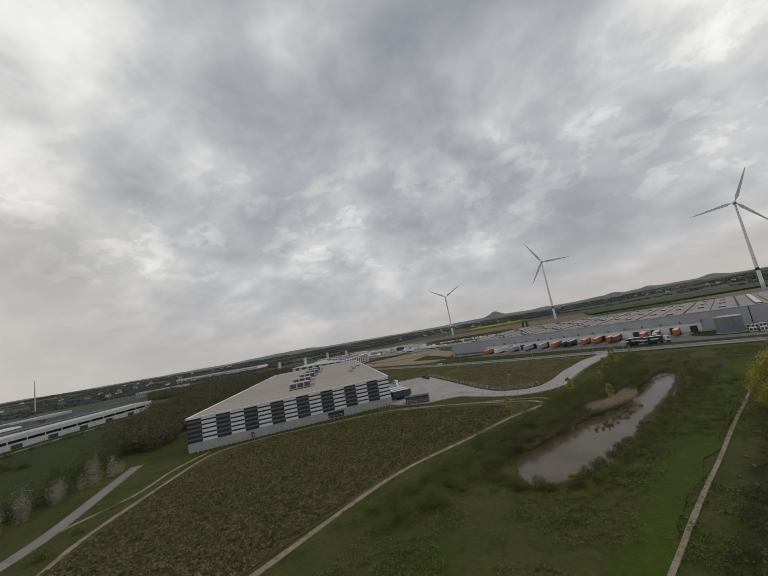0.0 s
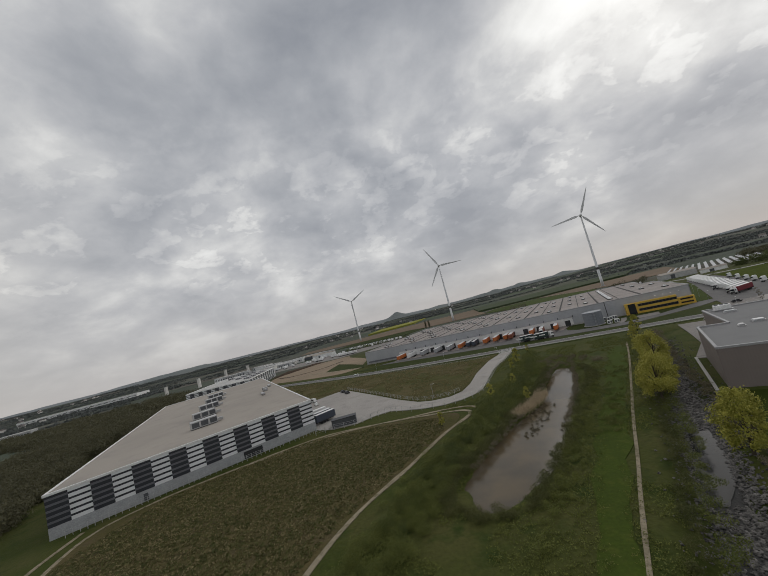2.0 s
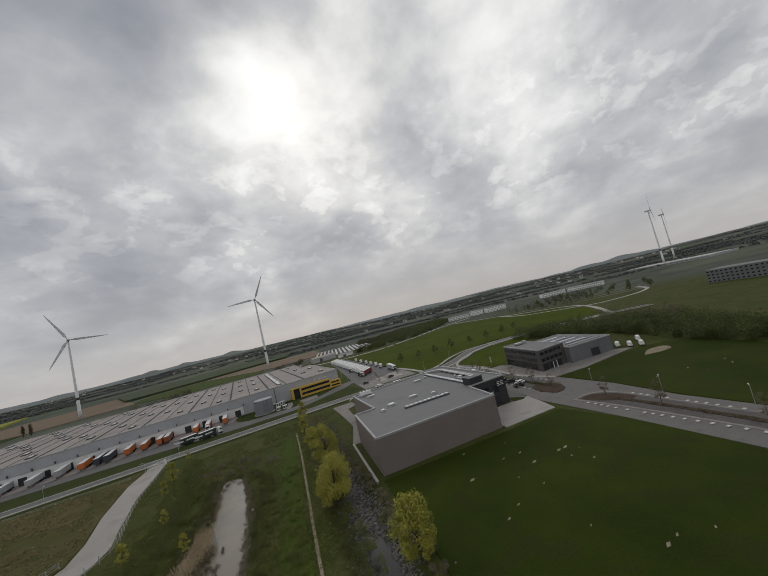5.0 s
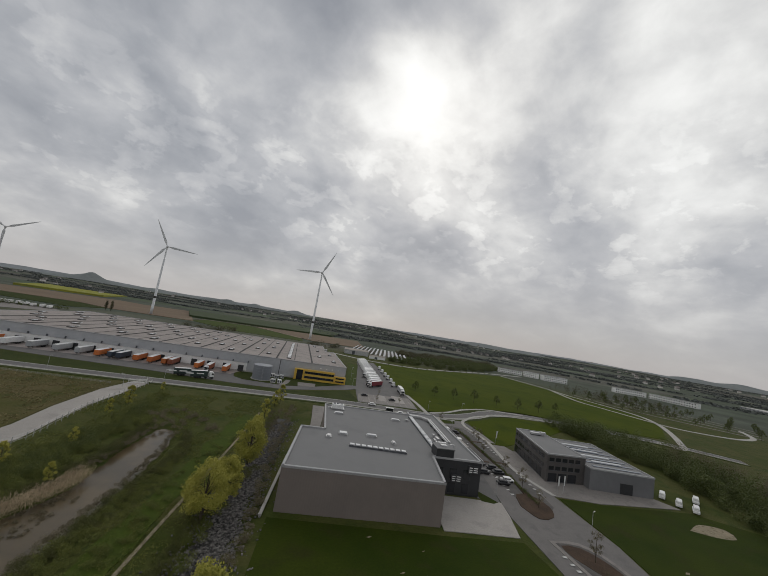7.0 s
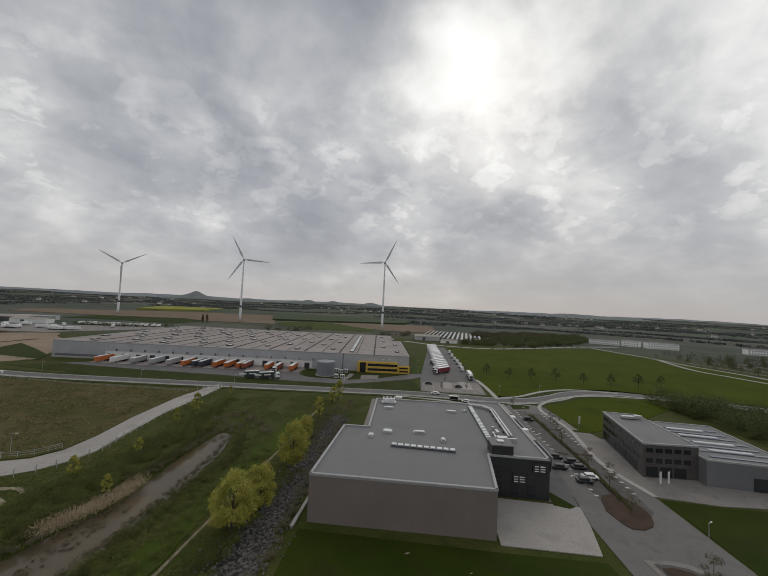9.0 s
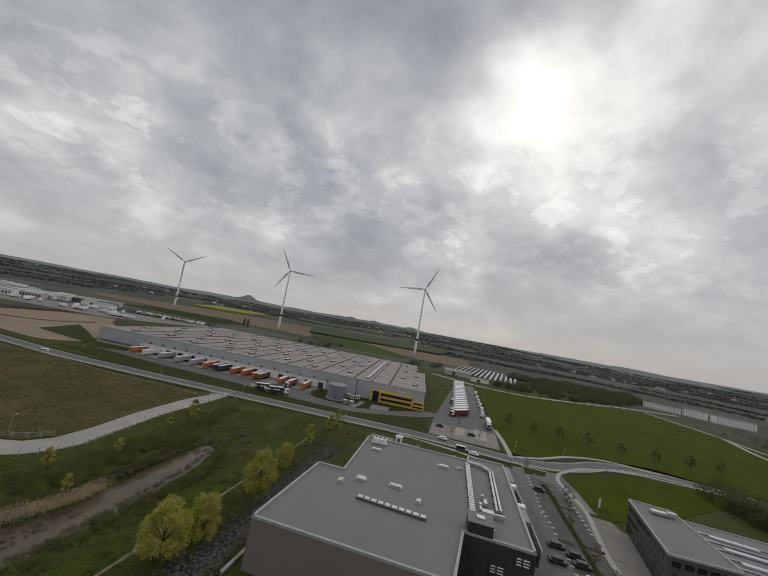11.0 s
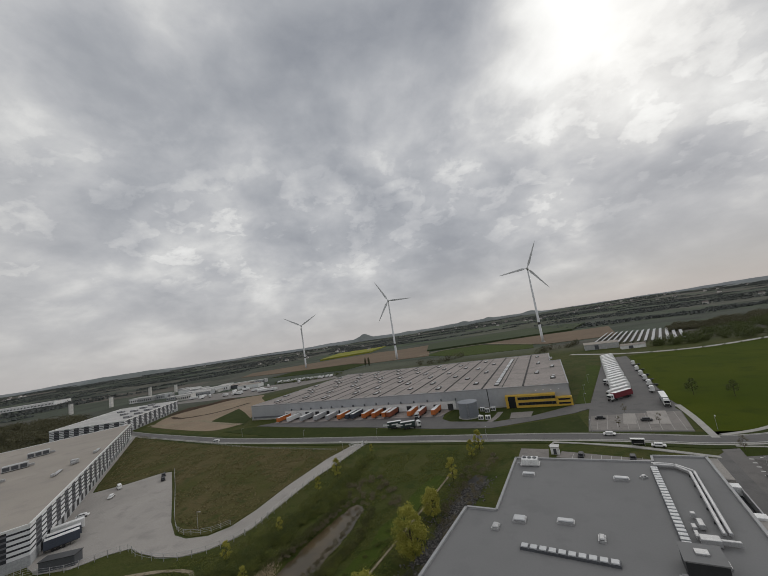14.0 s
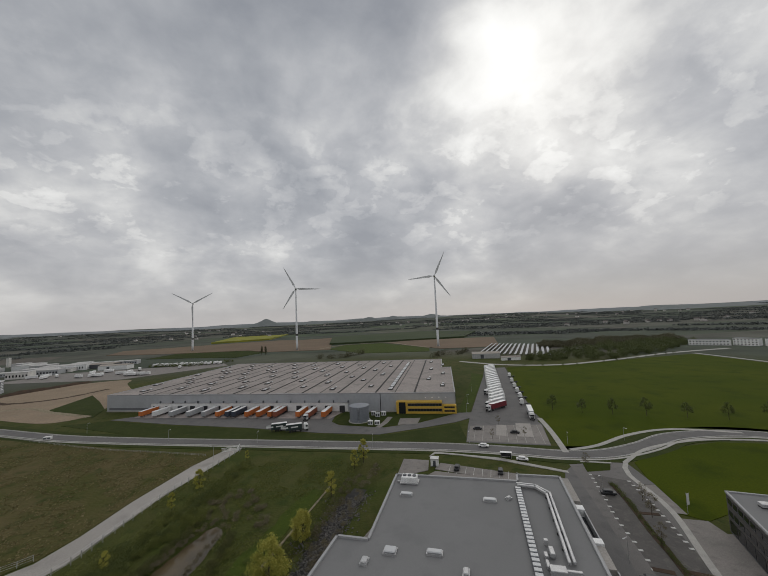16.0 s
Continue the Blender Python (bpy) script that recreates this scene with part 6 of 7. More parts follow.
def striped_hall(ox, oy, f, s, lf, ls, label, cols_f, n_piece, name="striped_hall", roofmat="roofs"):
    root = thing(name, ox, oy, 0, 0, label, "industrial hall")
    q = [(0, 0), (f.x * lf, f.y * lf), (f.x * lf + s.x * ls, f.y * lf + s.y * ls), (s.x * ls, s.y * ls)]
    c = Vector((sum(p[0] for p in q) / 4, sum(p[1] for p in q) / 4))
    part("core", prism(bmesh.new(), [(c.x + (x - c.x) * 0.9985, c.y + (y - c.y) * 0.9985) for x, y in q], -0.3, HS - 0.5), "panel_g", root, "grey concrete hall body")
    part("roof", prism(bmesh.new(), [(c.x + (x - c.x) * 0.998, c.y + (y - c.y) * 0.998) for x, y in q], HS - 0.5, HS - 0.1), roofmat, root, "pale beige roof membrane")
    for (ax, ay), (bx_, by) in zip(q, q[1:] + q[:1]):
        d = math.hypot(bx_ - ax, by - ay)
        p = part("parapet", bx(-0.15, d + 0.15, -0.25, 0.35, HS - 0.5, HS + 0.2, 0.03), "white", root, "white parapet cap")
        p.matrix_basis = pose(ax, ay, 0, 0, 0, math.degrees(math.atan2(by - ay, bx_ - ax)))
    rows, z = [], 3.1
    for k in range(11):
        h = 0.98 if k % 2 == 0 else 0.56
        rows.append((z, z + h - 0.03, k % 2 == 0))
        z += h
    wcol = lf / cols_f
    meshes = {}
    for mat in ("panel_w", "panel_d", "panel_g"):
        for wide in (True, False):
            meshes[mat, wide] = mesh_data("panel", bx(0.02, wcol - 0.02, -0.16 if wide else -0.12, 0.16, 0, 0.95 if wide else 0.53), mat)
    rest = {m: bmesh.new() for m in ("panel_w", "panel_d", "panel_g")}
    left = n_piece
    for side, (d, L) in enumerate(((f, lf), (s, ls))):
        ang = math.atan2(d.y, d.x)
        turn = ang if side == 1 else ang + math.pi
        for i in range(int(round(L / wcol))):
            pos = d * (i * wcol if side == 1 else (i + 1) * wcol)
            white = i % 2 == 0
            for zlo, zhi, wide in rows:
                mat = ("panel_w" if wide else "panel_d") if white else ("panel_d" if wide else "panel_g")
                if left > 0:
                    piece("panel", meshes[mat, wide], root, pos.x, pos.y, zlo, math.degrees(turn))
                    left -= 1
                else:
                    b = rest[mat]
                    m = pose(pos.x, pos.y, zlo, 0, 0, math.degrees(turn))
                    n0 = len(b.verts)
                    vs = [b.verts.new(m @ Vector(p)) for p in ((0.02, -0.14, 0), (wcol - 0.02, -0.14, 0), (wcol - 0.02, -0.14, zhi - zlo), (0.02, -0.14, zhi - zlo), (0.02, 0.1, 0), (wcol - 0.02, 0.1, 0), (wcol - 0.02, 0.1, zhi - zlo), (0.02, 0.1, zhi - zlo))]
                    for a in ((0, 1, 2, 3), (1, 5, 6, 2), (4, 0, 3, 7), (3, 2, 6, 7), (0, 4, 5, 1)):
                        b.faces.new([vs[k] for k in a])
    for m, b in rest.items():
        if b.verts:
            tagged(part("panel_cladding", b, m, root, "far cladding panels"), kind="stuff")
        else:
            b.free()
    # concrete base, doors
    for side, (d, L) in enumerate(((f, lf), (s, ls))):
        ang = math.degrees(math.atan2(d.y, d.x)) + (180 if side == 0 else 0)
        pos = d * L if side == 0 else Vector((0, 0))
        b = part("base_wall", bx(0, L, -0.2, 0.1, -0.2, 3.05), "greytarp", root, "pale base wall")
        b.matrix_basis = pose(pos.x, pos.y, 0, 0, 0, ang)
        if side == 1:
            dm = mesh_data("dock_door", bx(0, 3.0, -0.3, -0.15, 0.3, 2.9), "black")
            for i in range(int(L / 7) - 2):
                p = d * (9 + i * 7)
                piece("dock_door", dm, root, p.x, p.y, 0, ang)
        else:
            p = d * (L * 0.31)
            piece("gate", mesh_data("gate", bx(-3.3, 3.3, -0.3, -0.15, 0.1, 2.5), "black"), root, p.x, p.y, 0, ang)
            p = d * (L * 0.72)
            piece("door", mesh_data("door", bx(-0.6, 0.6, -0.3, -0.15, 0.1, 2.2), "cladding_dk"), root, p.x, p.y, 0, ang)
    return root


hall = striped_hall(SX, SY, SF, SS, LF, LS, "striped hall in white and dark panels with a pale roof", 16, 297)


def roof_unit(x, y, z, rz, L, w, h, label):
    root = thing("roof_unit", x, y, z, rz, label, "ventilation unit", "roof ventilation units")
    part("housing", bx(-L / 2, L / 2, -w / 2, w / 2, 0.3, h, 0.08), "silver", root, "galvanised housing")
    for k in range(3):
        part("louvre", bx(-L / 2 + 0.4 + k * L / 3, -L / 2 + L / 3 - 0.3 + k * L / 3, -w / 2 - 0.04, -w / 2 + 0.02, 0.7, h - 0.4), "cladding_dk", root)
    for k in (-1, 1):
        part("rail", bx(-L / 2, L / 2, k * w / 3 - 0.1, k * w / 3 + 0.1, 0, 0.3), "chassis", root)
    part("duct", bx(L / 2, L / 2 + 2.4, -0.7, 0.7, 0.4, 1.5, 0.1), "silver", root)


for x, y in ((-190.1, 29.4), (-212, 48.5), (-234.6, 71.2), (-255.8, 93.7), (-279.3, 116.6)):
    roof_unit(x, y, HS - 0.1, 57, 10, 4.5, 3.0, "galvanised ventilation unit on the striped hall's roof")
for x, y in ((-207, 84.7), (-230.5, 118)):
    roof_unit(x, y, HS - 0.1, -44, 10, 1.6, 0.8, "long low dark-louvred unit on the striped hall's roof")
roof_unit(-216.4, 97.7, HS - 0.1, -44, 3, 3, 2.2, "small square unit on the striped hall's roof")
striped_hall(-336, 211, Vector((-0.975, -0.22)), Vector((-0.44, 0.898)), 75, 116, "second striped hall with a white roof", 15, 0, "striped_hall", "roofp")
for k in range(9):
    roof_unit(-352 - 8 * k, 226 + 12 * (k % 4) + 5 * k, HS - 0.1, 12, 7, 3, 2.0, "white unit on the second striped hall's roof")


def fence(name, pts, step, h, label, mat="silver"):
    line = smooth_line(pts, step)
    root = thing(name, line[0][0], line[0][1], 0, 0, label, "fence")
    pm = mesh_data("post", bx(-0.06, 0.06, -0.06, 0.06, -0.2, h), mat)
    x0, y0 = line[0]
    for x, y in line:
        piece("post", pm, root, x - x0, y - y0, 0)
    for z in (h * 0.35, h * 0.68, h - 0.06):
        bm = bmesh.new()
        for a, b in zip(line, line[1:]):
            limb(bm, (a[0] - x0, a[1] - y0, z), (b[0] - x0, b[1] - y0, z), 0.035, 0.035, 4)
        part("rail", bm, mat, root)
    return root


fence("fence", [(-141.1, 34.5), (-134.8, 38), (-127.1, 40), (-119.8, 46.9), (-115.4, 49.8), (-109.8, 47.7), (-101.6, 46.2), (-92.7, 46.7), (-85.7, 49.9), (-80.9, 55.3), (-78.3, 62.2), (-77.5, 74.7), (-75.7, 95), (-71, 115.5), (-66.9, 135.4)], 3.0, 2.0, "galvanised post-and-rail fence along the driveway")
fence("fence", [(-89.6, 64), (-93.5, 59.9), (-100, 58.4), (-106.8, 59.9), (-117, 67.7), (-142.3, 90.7), (-167.3, 112.7)], 3.5, 1.6, "galvanised fence along the meadow")
fence("fence", [(-142.5, 39.9), (-151.6, 28.3), (-170.9, 4.1), (-187.3, -20.7)], 1.5, 1.8, "pale fence before the striped hall")
fence("guard_rail", [(-317.4, 204), (-279.6, 188.7), (-208.7, 164.4), (-143.9, 142.9), (-105.1, 134.2), (-81.1, 128.8)], 4.0, 0.9, "low pale guard rail along the main road", "kerb")


def dock_house(x, y, rz, L, w, h, label):
    root = thing("loading_ramp", x, y, 0.05, rz, label, "loading ramp")
    part("ramp_body", bx(0, L, 0, w, 0, h, 0.05), "cladding_dk", root)
    part("canopy", bx(-0.2, L + 0.2, -0.2, w + 0.2, h, h + 0.2), "black", root, "dark flat canopy")
    part("side_wall", bx(-1.6, -0.1, 0.2, w - 0.2, 0, h * 0.3), "kerb", root, "pale concrete side wall")


dock_house(-136.1, 38.9, 25, 9.5, 3.4, 2.8, "dark covered loading ramp beside the striped hall")
lorry_at("navyyard", -144.1, 54.8, 147.9, "dark trailer backed against the striped hall", mat="navy", length=9.0)
lorry_at("navyyard", -147.5, 57.4, 147.9, "dark trailer backed against the striped hall")
lorry_at("yardtrailer", -152.5, 61.5, 147.9, "white trailer backed against the striped hall", mat="white", length=9.0)
copy_thing(c1, pose(-173, 85, 0.06, 0, 0, 40))
copy_thing(van, pose(-180.8, 94.3, 0.06, 0, 0, 60))
copy_thing(c2, pose(-167.7, 106.8, 0.06, 0, 0, 50))
copy_thing(c2, pose(-162.1, 101.7, 0.06, 0, 0, 50))


def sliding_gate(x, y, rz, L):
    root = thing("sliding_gate", x, y, 0.05, rz, "white barred sliding gate at the driveway", "gate")
    bm = bx(0, L, -0.05, 0.05, 0.15, 0.3)
    box(bm, 0, L, -0.05, 0.05, 1.7, 1.85)
    part("gate_rail", bm, "white", root)
    bar = mesh_data("bar", bx(-0.04, 0.04, -0.03, 0.03, 0.2, 1.8), "white")
    for k in range(int(L / 0.35)):
        piece("bar", bar, root, 0.2 + k * 0.35, 0, 0)
    part("gate_post", bx(L, L + 0.25, -0.15, 0.15, 0, 2.2), "kerb", root)


sliding_gate(-75.6, 131.8, 20, 7.5)
sliding_gate(-68.4, 131.3, 100, 5.0)


def bay_marks(name, pts, step, label, z=0.075):
    root = tagged(new(name), label, "road marking", kind="structure")
    dash = mesh_data("dash", bx(-0.32, 0.32, -0.5, 0.5, 0, 0.03), "marking")
    line = smooth_line(pts, step)
    for a, b in zip(line, line[1:]):
        piece("dash", dash, root, a[0], a[1], z, math.degrees(math.atan2(b[1] - a[1], b[0] - a[0])))


def bay_lines(x0, y0, x1, y1, n, L, label):
    root = tagged(new("bay_lines"), label, "road marking", kind="structure")
    line = mesh_data("line", bx(-0.07, 0.07, 0, L, 0, 0.03), "marking")
    rz = math.degrees(math.atan2(y1 - y0, x1 - x0))
    for k in range(n):
        piece("line", line, root, x0 + (x1 - x0) * k / (n - 1), y0 + (y1 - y0) * k / (n - 1), 0.072, rz)


bay_lines(21.6, 103.4, 44.1, 96.4, 9, 5.8, "white parking bay lines behind the grey hall")
bay_marks("bay_marks", [(69.7, 98.2), (65, 82.1), (62, 72.8), (59.4, 60.3), (57, 51.1), (54.3, 40.5), (50.5, 27)], 2.6, "short white parking bay marks along the street")
bay_marks("bay_marks", [(79, 92.5), (76.8, 81.2), (73.3, 68), (70.4, 57.6)], 2.6, "short white parking bay marks along the paving")
bay_marks("bay_marks", [(68.6, 50.9), (66.3, 43.4), (63.9, 35.3), (61, 27)], 2.6, "short white parking bay marks along the forecourt")
bay_marks("bay_marks", [(41.2, 3), (37.6, -13), (28.6, -58), (17.8, -104)], 2.6, "short white parking bay marks along the street", 0.18)
bay_marks("bay_marks", [(51.6, -5), (48, -19), (35.6, -64), (24, -108)], 2.6, "short white parking bay marks along the island", 0.18)

# ---------- grey hall with brown walls ----------
GF = [(-19.5, 25.5), (17.5, 16.5), (23.5, 32.3), (37.5, 28.7), (49.7, 77), (38, 79.5), (36.8, 75.6), (2.8, 82.8), (-4, 52.6), (-11, 54.2)]
HG = 9.3


def grey_hall():
    root = thing("commercial_hall", 0, 0, 0, 0, "flat-roofed hall with brown metal walls and grey roof", "commercial hall")
    for i, ((ax, ay), (bx_, by)) in enumerate(zip(GF, GF[1:] + GF[:1])):
        d = math.hypot(bx_ - ax, by - ay)
        rz = math.degrees(math.atan2(by - ay, bx_ - ax))
        w = part("wall", bx(0, d, 0, 0.35, -0.3, HG - 0.1), "black" if i in (1, 2, 3) else "brown", root, "anthracite wall" if i in (1, 2, 3) else "brown ribbed metal wall")
        w.matrix_basis = pose(ax, ay, 0, 0, 0, rz)
        p = part("parapet", bx(-0.1, d + 0.1, -0.1, 0.5, HG - 0.1, HG + 0.45, 0.04), "cap", root, "grey metal parapet cap")
        p.matrix_basis = w.matrix_basis
        if i in (1, 2, 3):
            wm = mesh_data("window", bx(0, 2.0, -0.06, 0.05, 0, 2.6), "glass")
            for z in (0.6, 4.4):
                for k in range(int(d / 4)):
                    o = piece("window", wm, root, ax, ay, 0, rz)
                    o.matrix_basis = pose(ax, ay, 0, 0, 0, rz) @ pose(1.2 + k * 4, 0, z)
    east = pose(37.5, 28.7, 0, 0, 0, math.degrees(math.atan2(48.3, 12.2)))
    for u0, u1, y0, z0, z1, mat, nm, lab in ((37.6, 49.9, -2.0, 6.5, HG - 0.15, "concrete", "facade_panel", "pale projecting facade panel"), (35.8, 37.5, -1.5, 5.5, 8.2, "black", "facade_glazing", "dark glazed recess"), (33.6, 35.7, -1.9, 5.5, HG - 0.05, "white", "facade_post", "white facade frame"),
                                             (22.4, 33.5, -1.6, 5.5, 7.6, "glass", "facade_glazing", "dark glazed recess"), (20.5, 22.3, -1.9, 5.5, HG + 0.25, "white", "facade_post", "white facade frame"), (13.8, 20.4, -1.8, 6.5, HG - 0.15, "concrete", "facade_panel", "pale projecting facade panel"),
                                             (3.0, 13.7, -1.5, 5.5, 7.6, "glass", "facade_glazing", "dark glazed recess"), (3.0, 33.5, -1.95, 7.0, HG - 0.3, "cap", "facade_rail", "pale outer rail")):
        if nm == "facade_rail":
            b = bx(u0, 13.7, y0, y0 + 0.25, z0, z1)
            box(b, 22.4, u1, y0, y0 + 0.25, z0, z1)
        else:
            b = bx(u0, u1, y0, -0.12, z0, z1, 0.05)
        part(nm, b, mat, root, lab).matrix_basis = east
    c = Vector((sum(p[0] for p in GF) / len(GF), sum(p[1] for p in GF) / len(GF)))
    part("roof", prism(bmesh.new(), [(c.x + (x - c.x) * 0.992, c.y + (y - c.y) * 0.992) for x, y in GF], HG - 0.5, HG), "roofg", root, "smooth grey roof membrane")


grey_hall()


def wall_sign(x, y, rz, z):
    root = thing("wall_sign", x, y, z, rz, "black sign box with white strokes on the dark entrance wing", "sign", "signs on the entrance wing")
    part("sign_box", bx(0, 3.4, -0.35, -0.07, 0, 2.2, 0.03), "black", root)
    for k, (a, b, c, d) in enumerate(((0.4, 1.3, 1.5, 1.75), (0.4, 1.3, 0.95, 1.15), (0.4, 1.3, 0.4, 0.62), (1.7, 2.9, 1.5, 1.75), (1.7, 2.9, 0.95, 1.15), (1.7, 2.9, 0.4, 0.62))):
        part("sign_stroke", bx(a, b, -0.40, -0.34, c, d), "white", root)


wall_sign(33.6, 29.7, -14.4, 6.2)
wall_sign(29.0, 30.9, -14.4, 3.4)
sheet("lawn", [(37.2, 26.6), (39.6, 33.5), (42.2, 25.6), (40.2, 25.0)], 0.08, "lawn", "small green lawn before the dark entrance wing", "lawn", depth=0.05)


def roof_light(x, y, rz, L, w, label, kind="skyglass"):
    root = thing("roof_light", x, y, HG, rz, label, "roof light", "roof lights of the grey hall")
    part("curb", bx(-L / 2 - .15, L / 2 + .15, -w / 2 - .15, w / 2 + .15, 0, 0.4), "silver", root)
    part("dome", bx(-L / 2, L / 2, -w / 2, w / 2, 0.4, 0.75, 0.15), kind, root, "milky dome")


roof_light(0.9, 48.4, -13, 2.4, 2.0, "square milky roof light on the grey hall")
roof_light(9.9, 47.4, -13, 3.0, 1.3, "low long roof light on the grey hall")
roof_light(26.4, 66, -13, 3.0, 1.3, "low long roof light on the grey hall")
roof_light(5.3, 70.5, -13, 3.0, 1.3, "low long roof light on the grey hall")
roof_light(31.4, 66.6, 30, 1.2, 0.8, "small roof vent on the grey hall", "silver")
roof_light(-4.2, 45.7, 75, 1.8, 1.2, "small twin roof vent on the grey hall", "silver")
roof_light(15, 41.7, 75, 1.8, 1.0, "small roof vent on the grey hall", "silver")
roof_light(29.8, 35.4, -13, 2.4, 1.4, "low long roof light beside the plant room")


def long_light(ax, ay, bx_, by, w, n):
    d = math.hypot(bx_ - ax, by - ay)
    root = thing("roof_light_strip", ax, ay, HG, math.degrees(math.atan2(by - ay, bx_ - ax)), "long ribbed glazed strip on the grey roof", "roof light")
    part("curb", bx(0, d, -w / 2, w / 2, 0, 0.45), "cladding_dk", root)
    pane = mesh_data("pane", bx(0.2, d / n - 0.2, -w / 2 + 0.1, w / 2 - 0.1, 0.45, 0.7, 0.05), "skyglass")
    for k in range(n):
        piece("pane", pane, root, k * d / n, 0, 0)


long_light(0.2, 39.2, 15.8, 34.6, 1.4, 10)
long_light(27.3, 38.2, 35.6, 71.6, 1.6, 26)


def hvac(x, y, rz):
    root = thing("air_handler", x, y, HG, rz, "white air handling unit on the grey roof", "ventilation unit")
    part("housing", bx(-2.2, 2.2, -1.4, 1.4, 0.4, 1.9, 0.06), "white", root)
    for k in range(3):
        part("fan", cyl(bmesh.new(), -1.4 + k * 1.4, 0, 1.9, 2.15, 0.55, 0.55, 16), "cladding_dk", root, "dark fan ring")
    part("frame", bx(-2.6, 2.6, -1.6, 1.6, 0.15, 0.4), "silver", root)
    part("pipe", bx(-3.6, -2.6, -0.5, -0.3, 0.2, 0.5), "silver", root)


hvac(6.6, 77.6, -13)


def duct_run():
    root = thing("roof_duct", 0, 0, HG, 0, "twin white ventilation ducts bending across the grey roof", "duct")
    for k, off in enumerate((0.0, 0.95)):
        pts = [(35.9, 73.0 - off), (40.2 - off * 0.3, 71.6 - off), (42.3 - off, 67.4 - off * 0.3), (35.4 - off, 42.5)]
        for a, b in zip(pts, pts[1:]):
            d = math.hypot(b[0] - a[0], b[1] - a[1])
            p = part("duct", bx(-0.25, d + 0.25, -0.3, 0.3, 0.45, 1.05, 0.12), "silver", root)
            p.matrix_basis = pose(a[0], a[1], 0, 0, 0, math.degrees(math.atan2(b[1] - a[1], b[0] - a[0])))
            for j in range(int(d / 5)):
                s = part("support", bx(-0.1, 0.1, -0.5, 0.5, 0, 0.45), "chassis", root)
                s.matrix_basis = p.matrix_basis @ pose(1 + j * 5, 0, 0)
    for i, (x, y, L, w, h) in enumerate(((31.4, 40.4, 2.8, 1.8, 1.4), (32.6, 45.6, 0.9, 2.4, 1.2), (31.2, 45.0, 0.7, 1.4, 0.9), (34.0, 40.0, 2.8, 0.6, 1.1), (30.4, 42.4, 0.6, 2.0, 1.0), (32.8, 48.6, 0.8, 0.8, 1.3))):
        p = part("plant_box", bx(-L / 2, L / 2, -w / 2, w / 2, 0.3, h, 0.08), "silver", root, "galvanised plant box")
        p.matrix_basis = pose(x, y, 0, 0, 0, -13)


duct_run()


def penthouse():
    root = thing("roof_penthouse", 27.2, 33.8, HG, -13.4, "black flat-roofed plant room on the grey roof", "plant room")
    part("body", bx(-2.6, 2.6, -2.4, 2.4, 0, 2.6, 0.04), "black", root)
    part("roof", bx(-2.75, 2.75, -2.55, 2.55, 2.6, 2.8), "roofg", root)
    part("hatch", bx(-0.9, 0.9, -0.7, 0.7, 2.8, 3.1, 0.05), "silver", root)


penthouse()


def low_wall(a, b, h, label):
    d = math.hypot(b[0] - a[0], b[1] - a[1])
    root = thing("retaining_wall", a[0], a[1], 0, math.degrees(math.atan2(b[1] - a[1], b[0] - a[0])), label, "wall")
    part("wall_body", bx(0, d, -0.25, 0.25, -1.2, h), "kerb", root)
    part("coping", bx(-0.1, d + 0.1, -0.35, 0.35, h, h + 0.12, 0.02), "kerb", root)


low_wall((-13.3, 55.2), (-22.4, 23.8), 0.35, "pale concrete retaining wall above the brook")


def service_hut(x, y):
    root = thing("service_hut", x, y, 0.07, -13, "small white service hut behind the grey hall", "hut")
    part("body", bx(-1.4, 1.4, -1.2, 1.2, 0, 2.6, 0.04), "white", root)
    part("roof", bx(-1.6, 1.6, -1.4, 1.4, 2.6, 2.8), "silver", root)
    part("door", bx(-0.5, 0.5, -1.25, -1.2, 0.1, 2.1), "cladding_dk", root)


service_hut(17.6, 110.4)

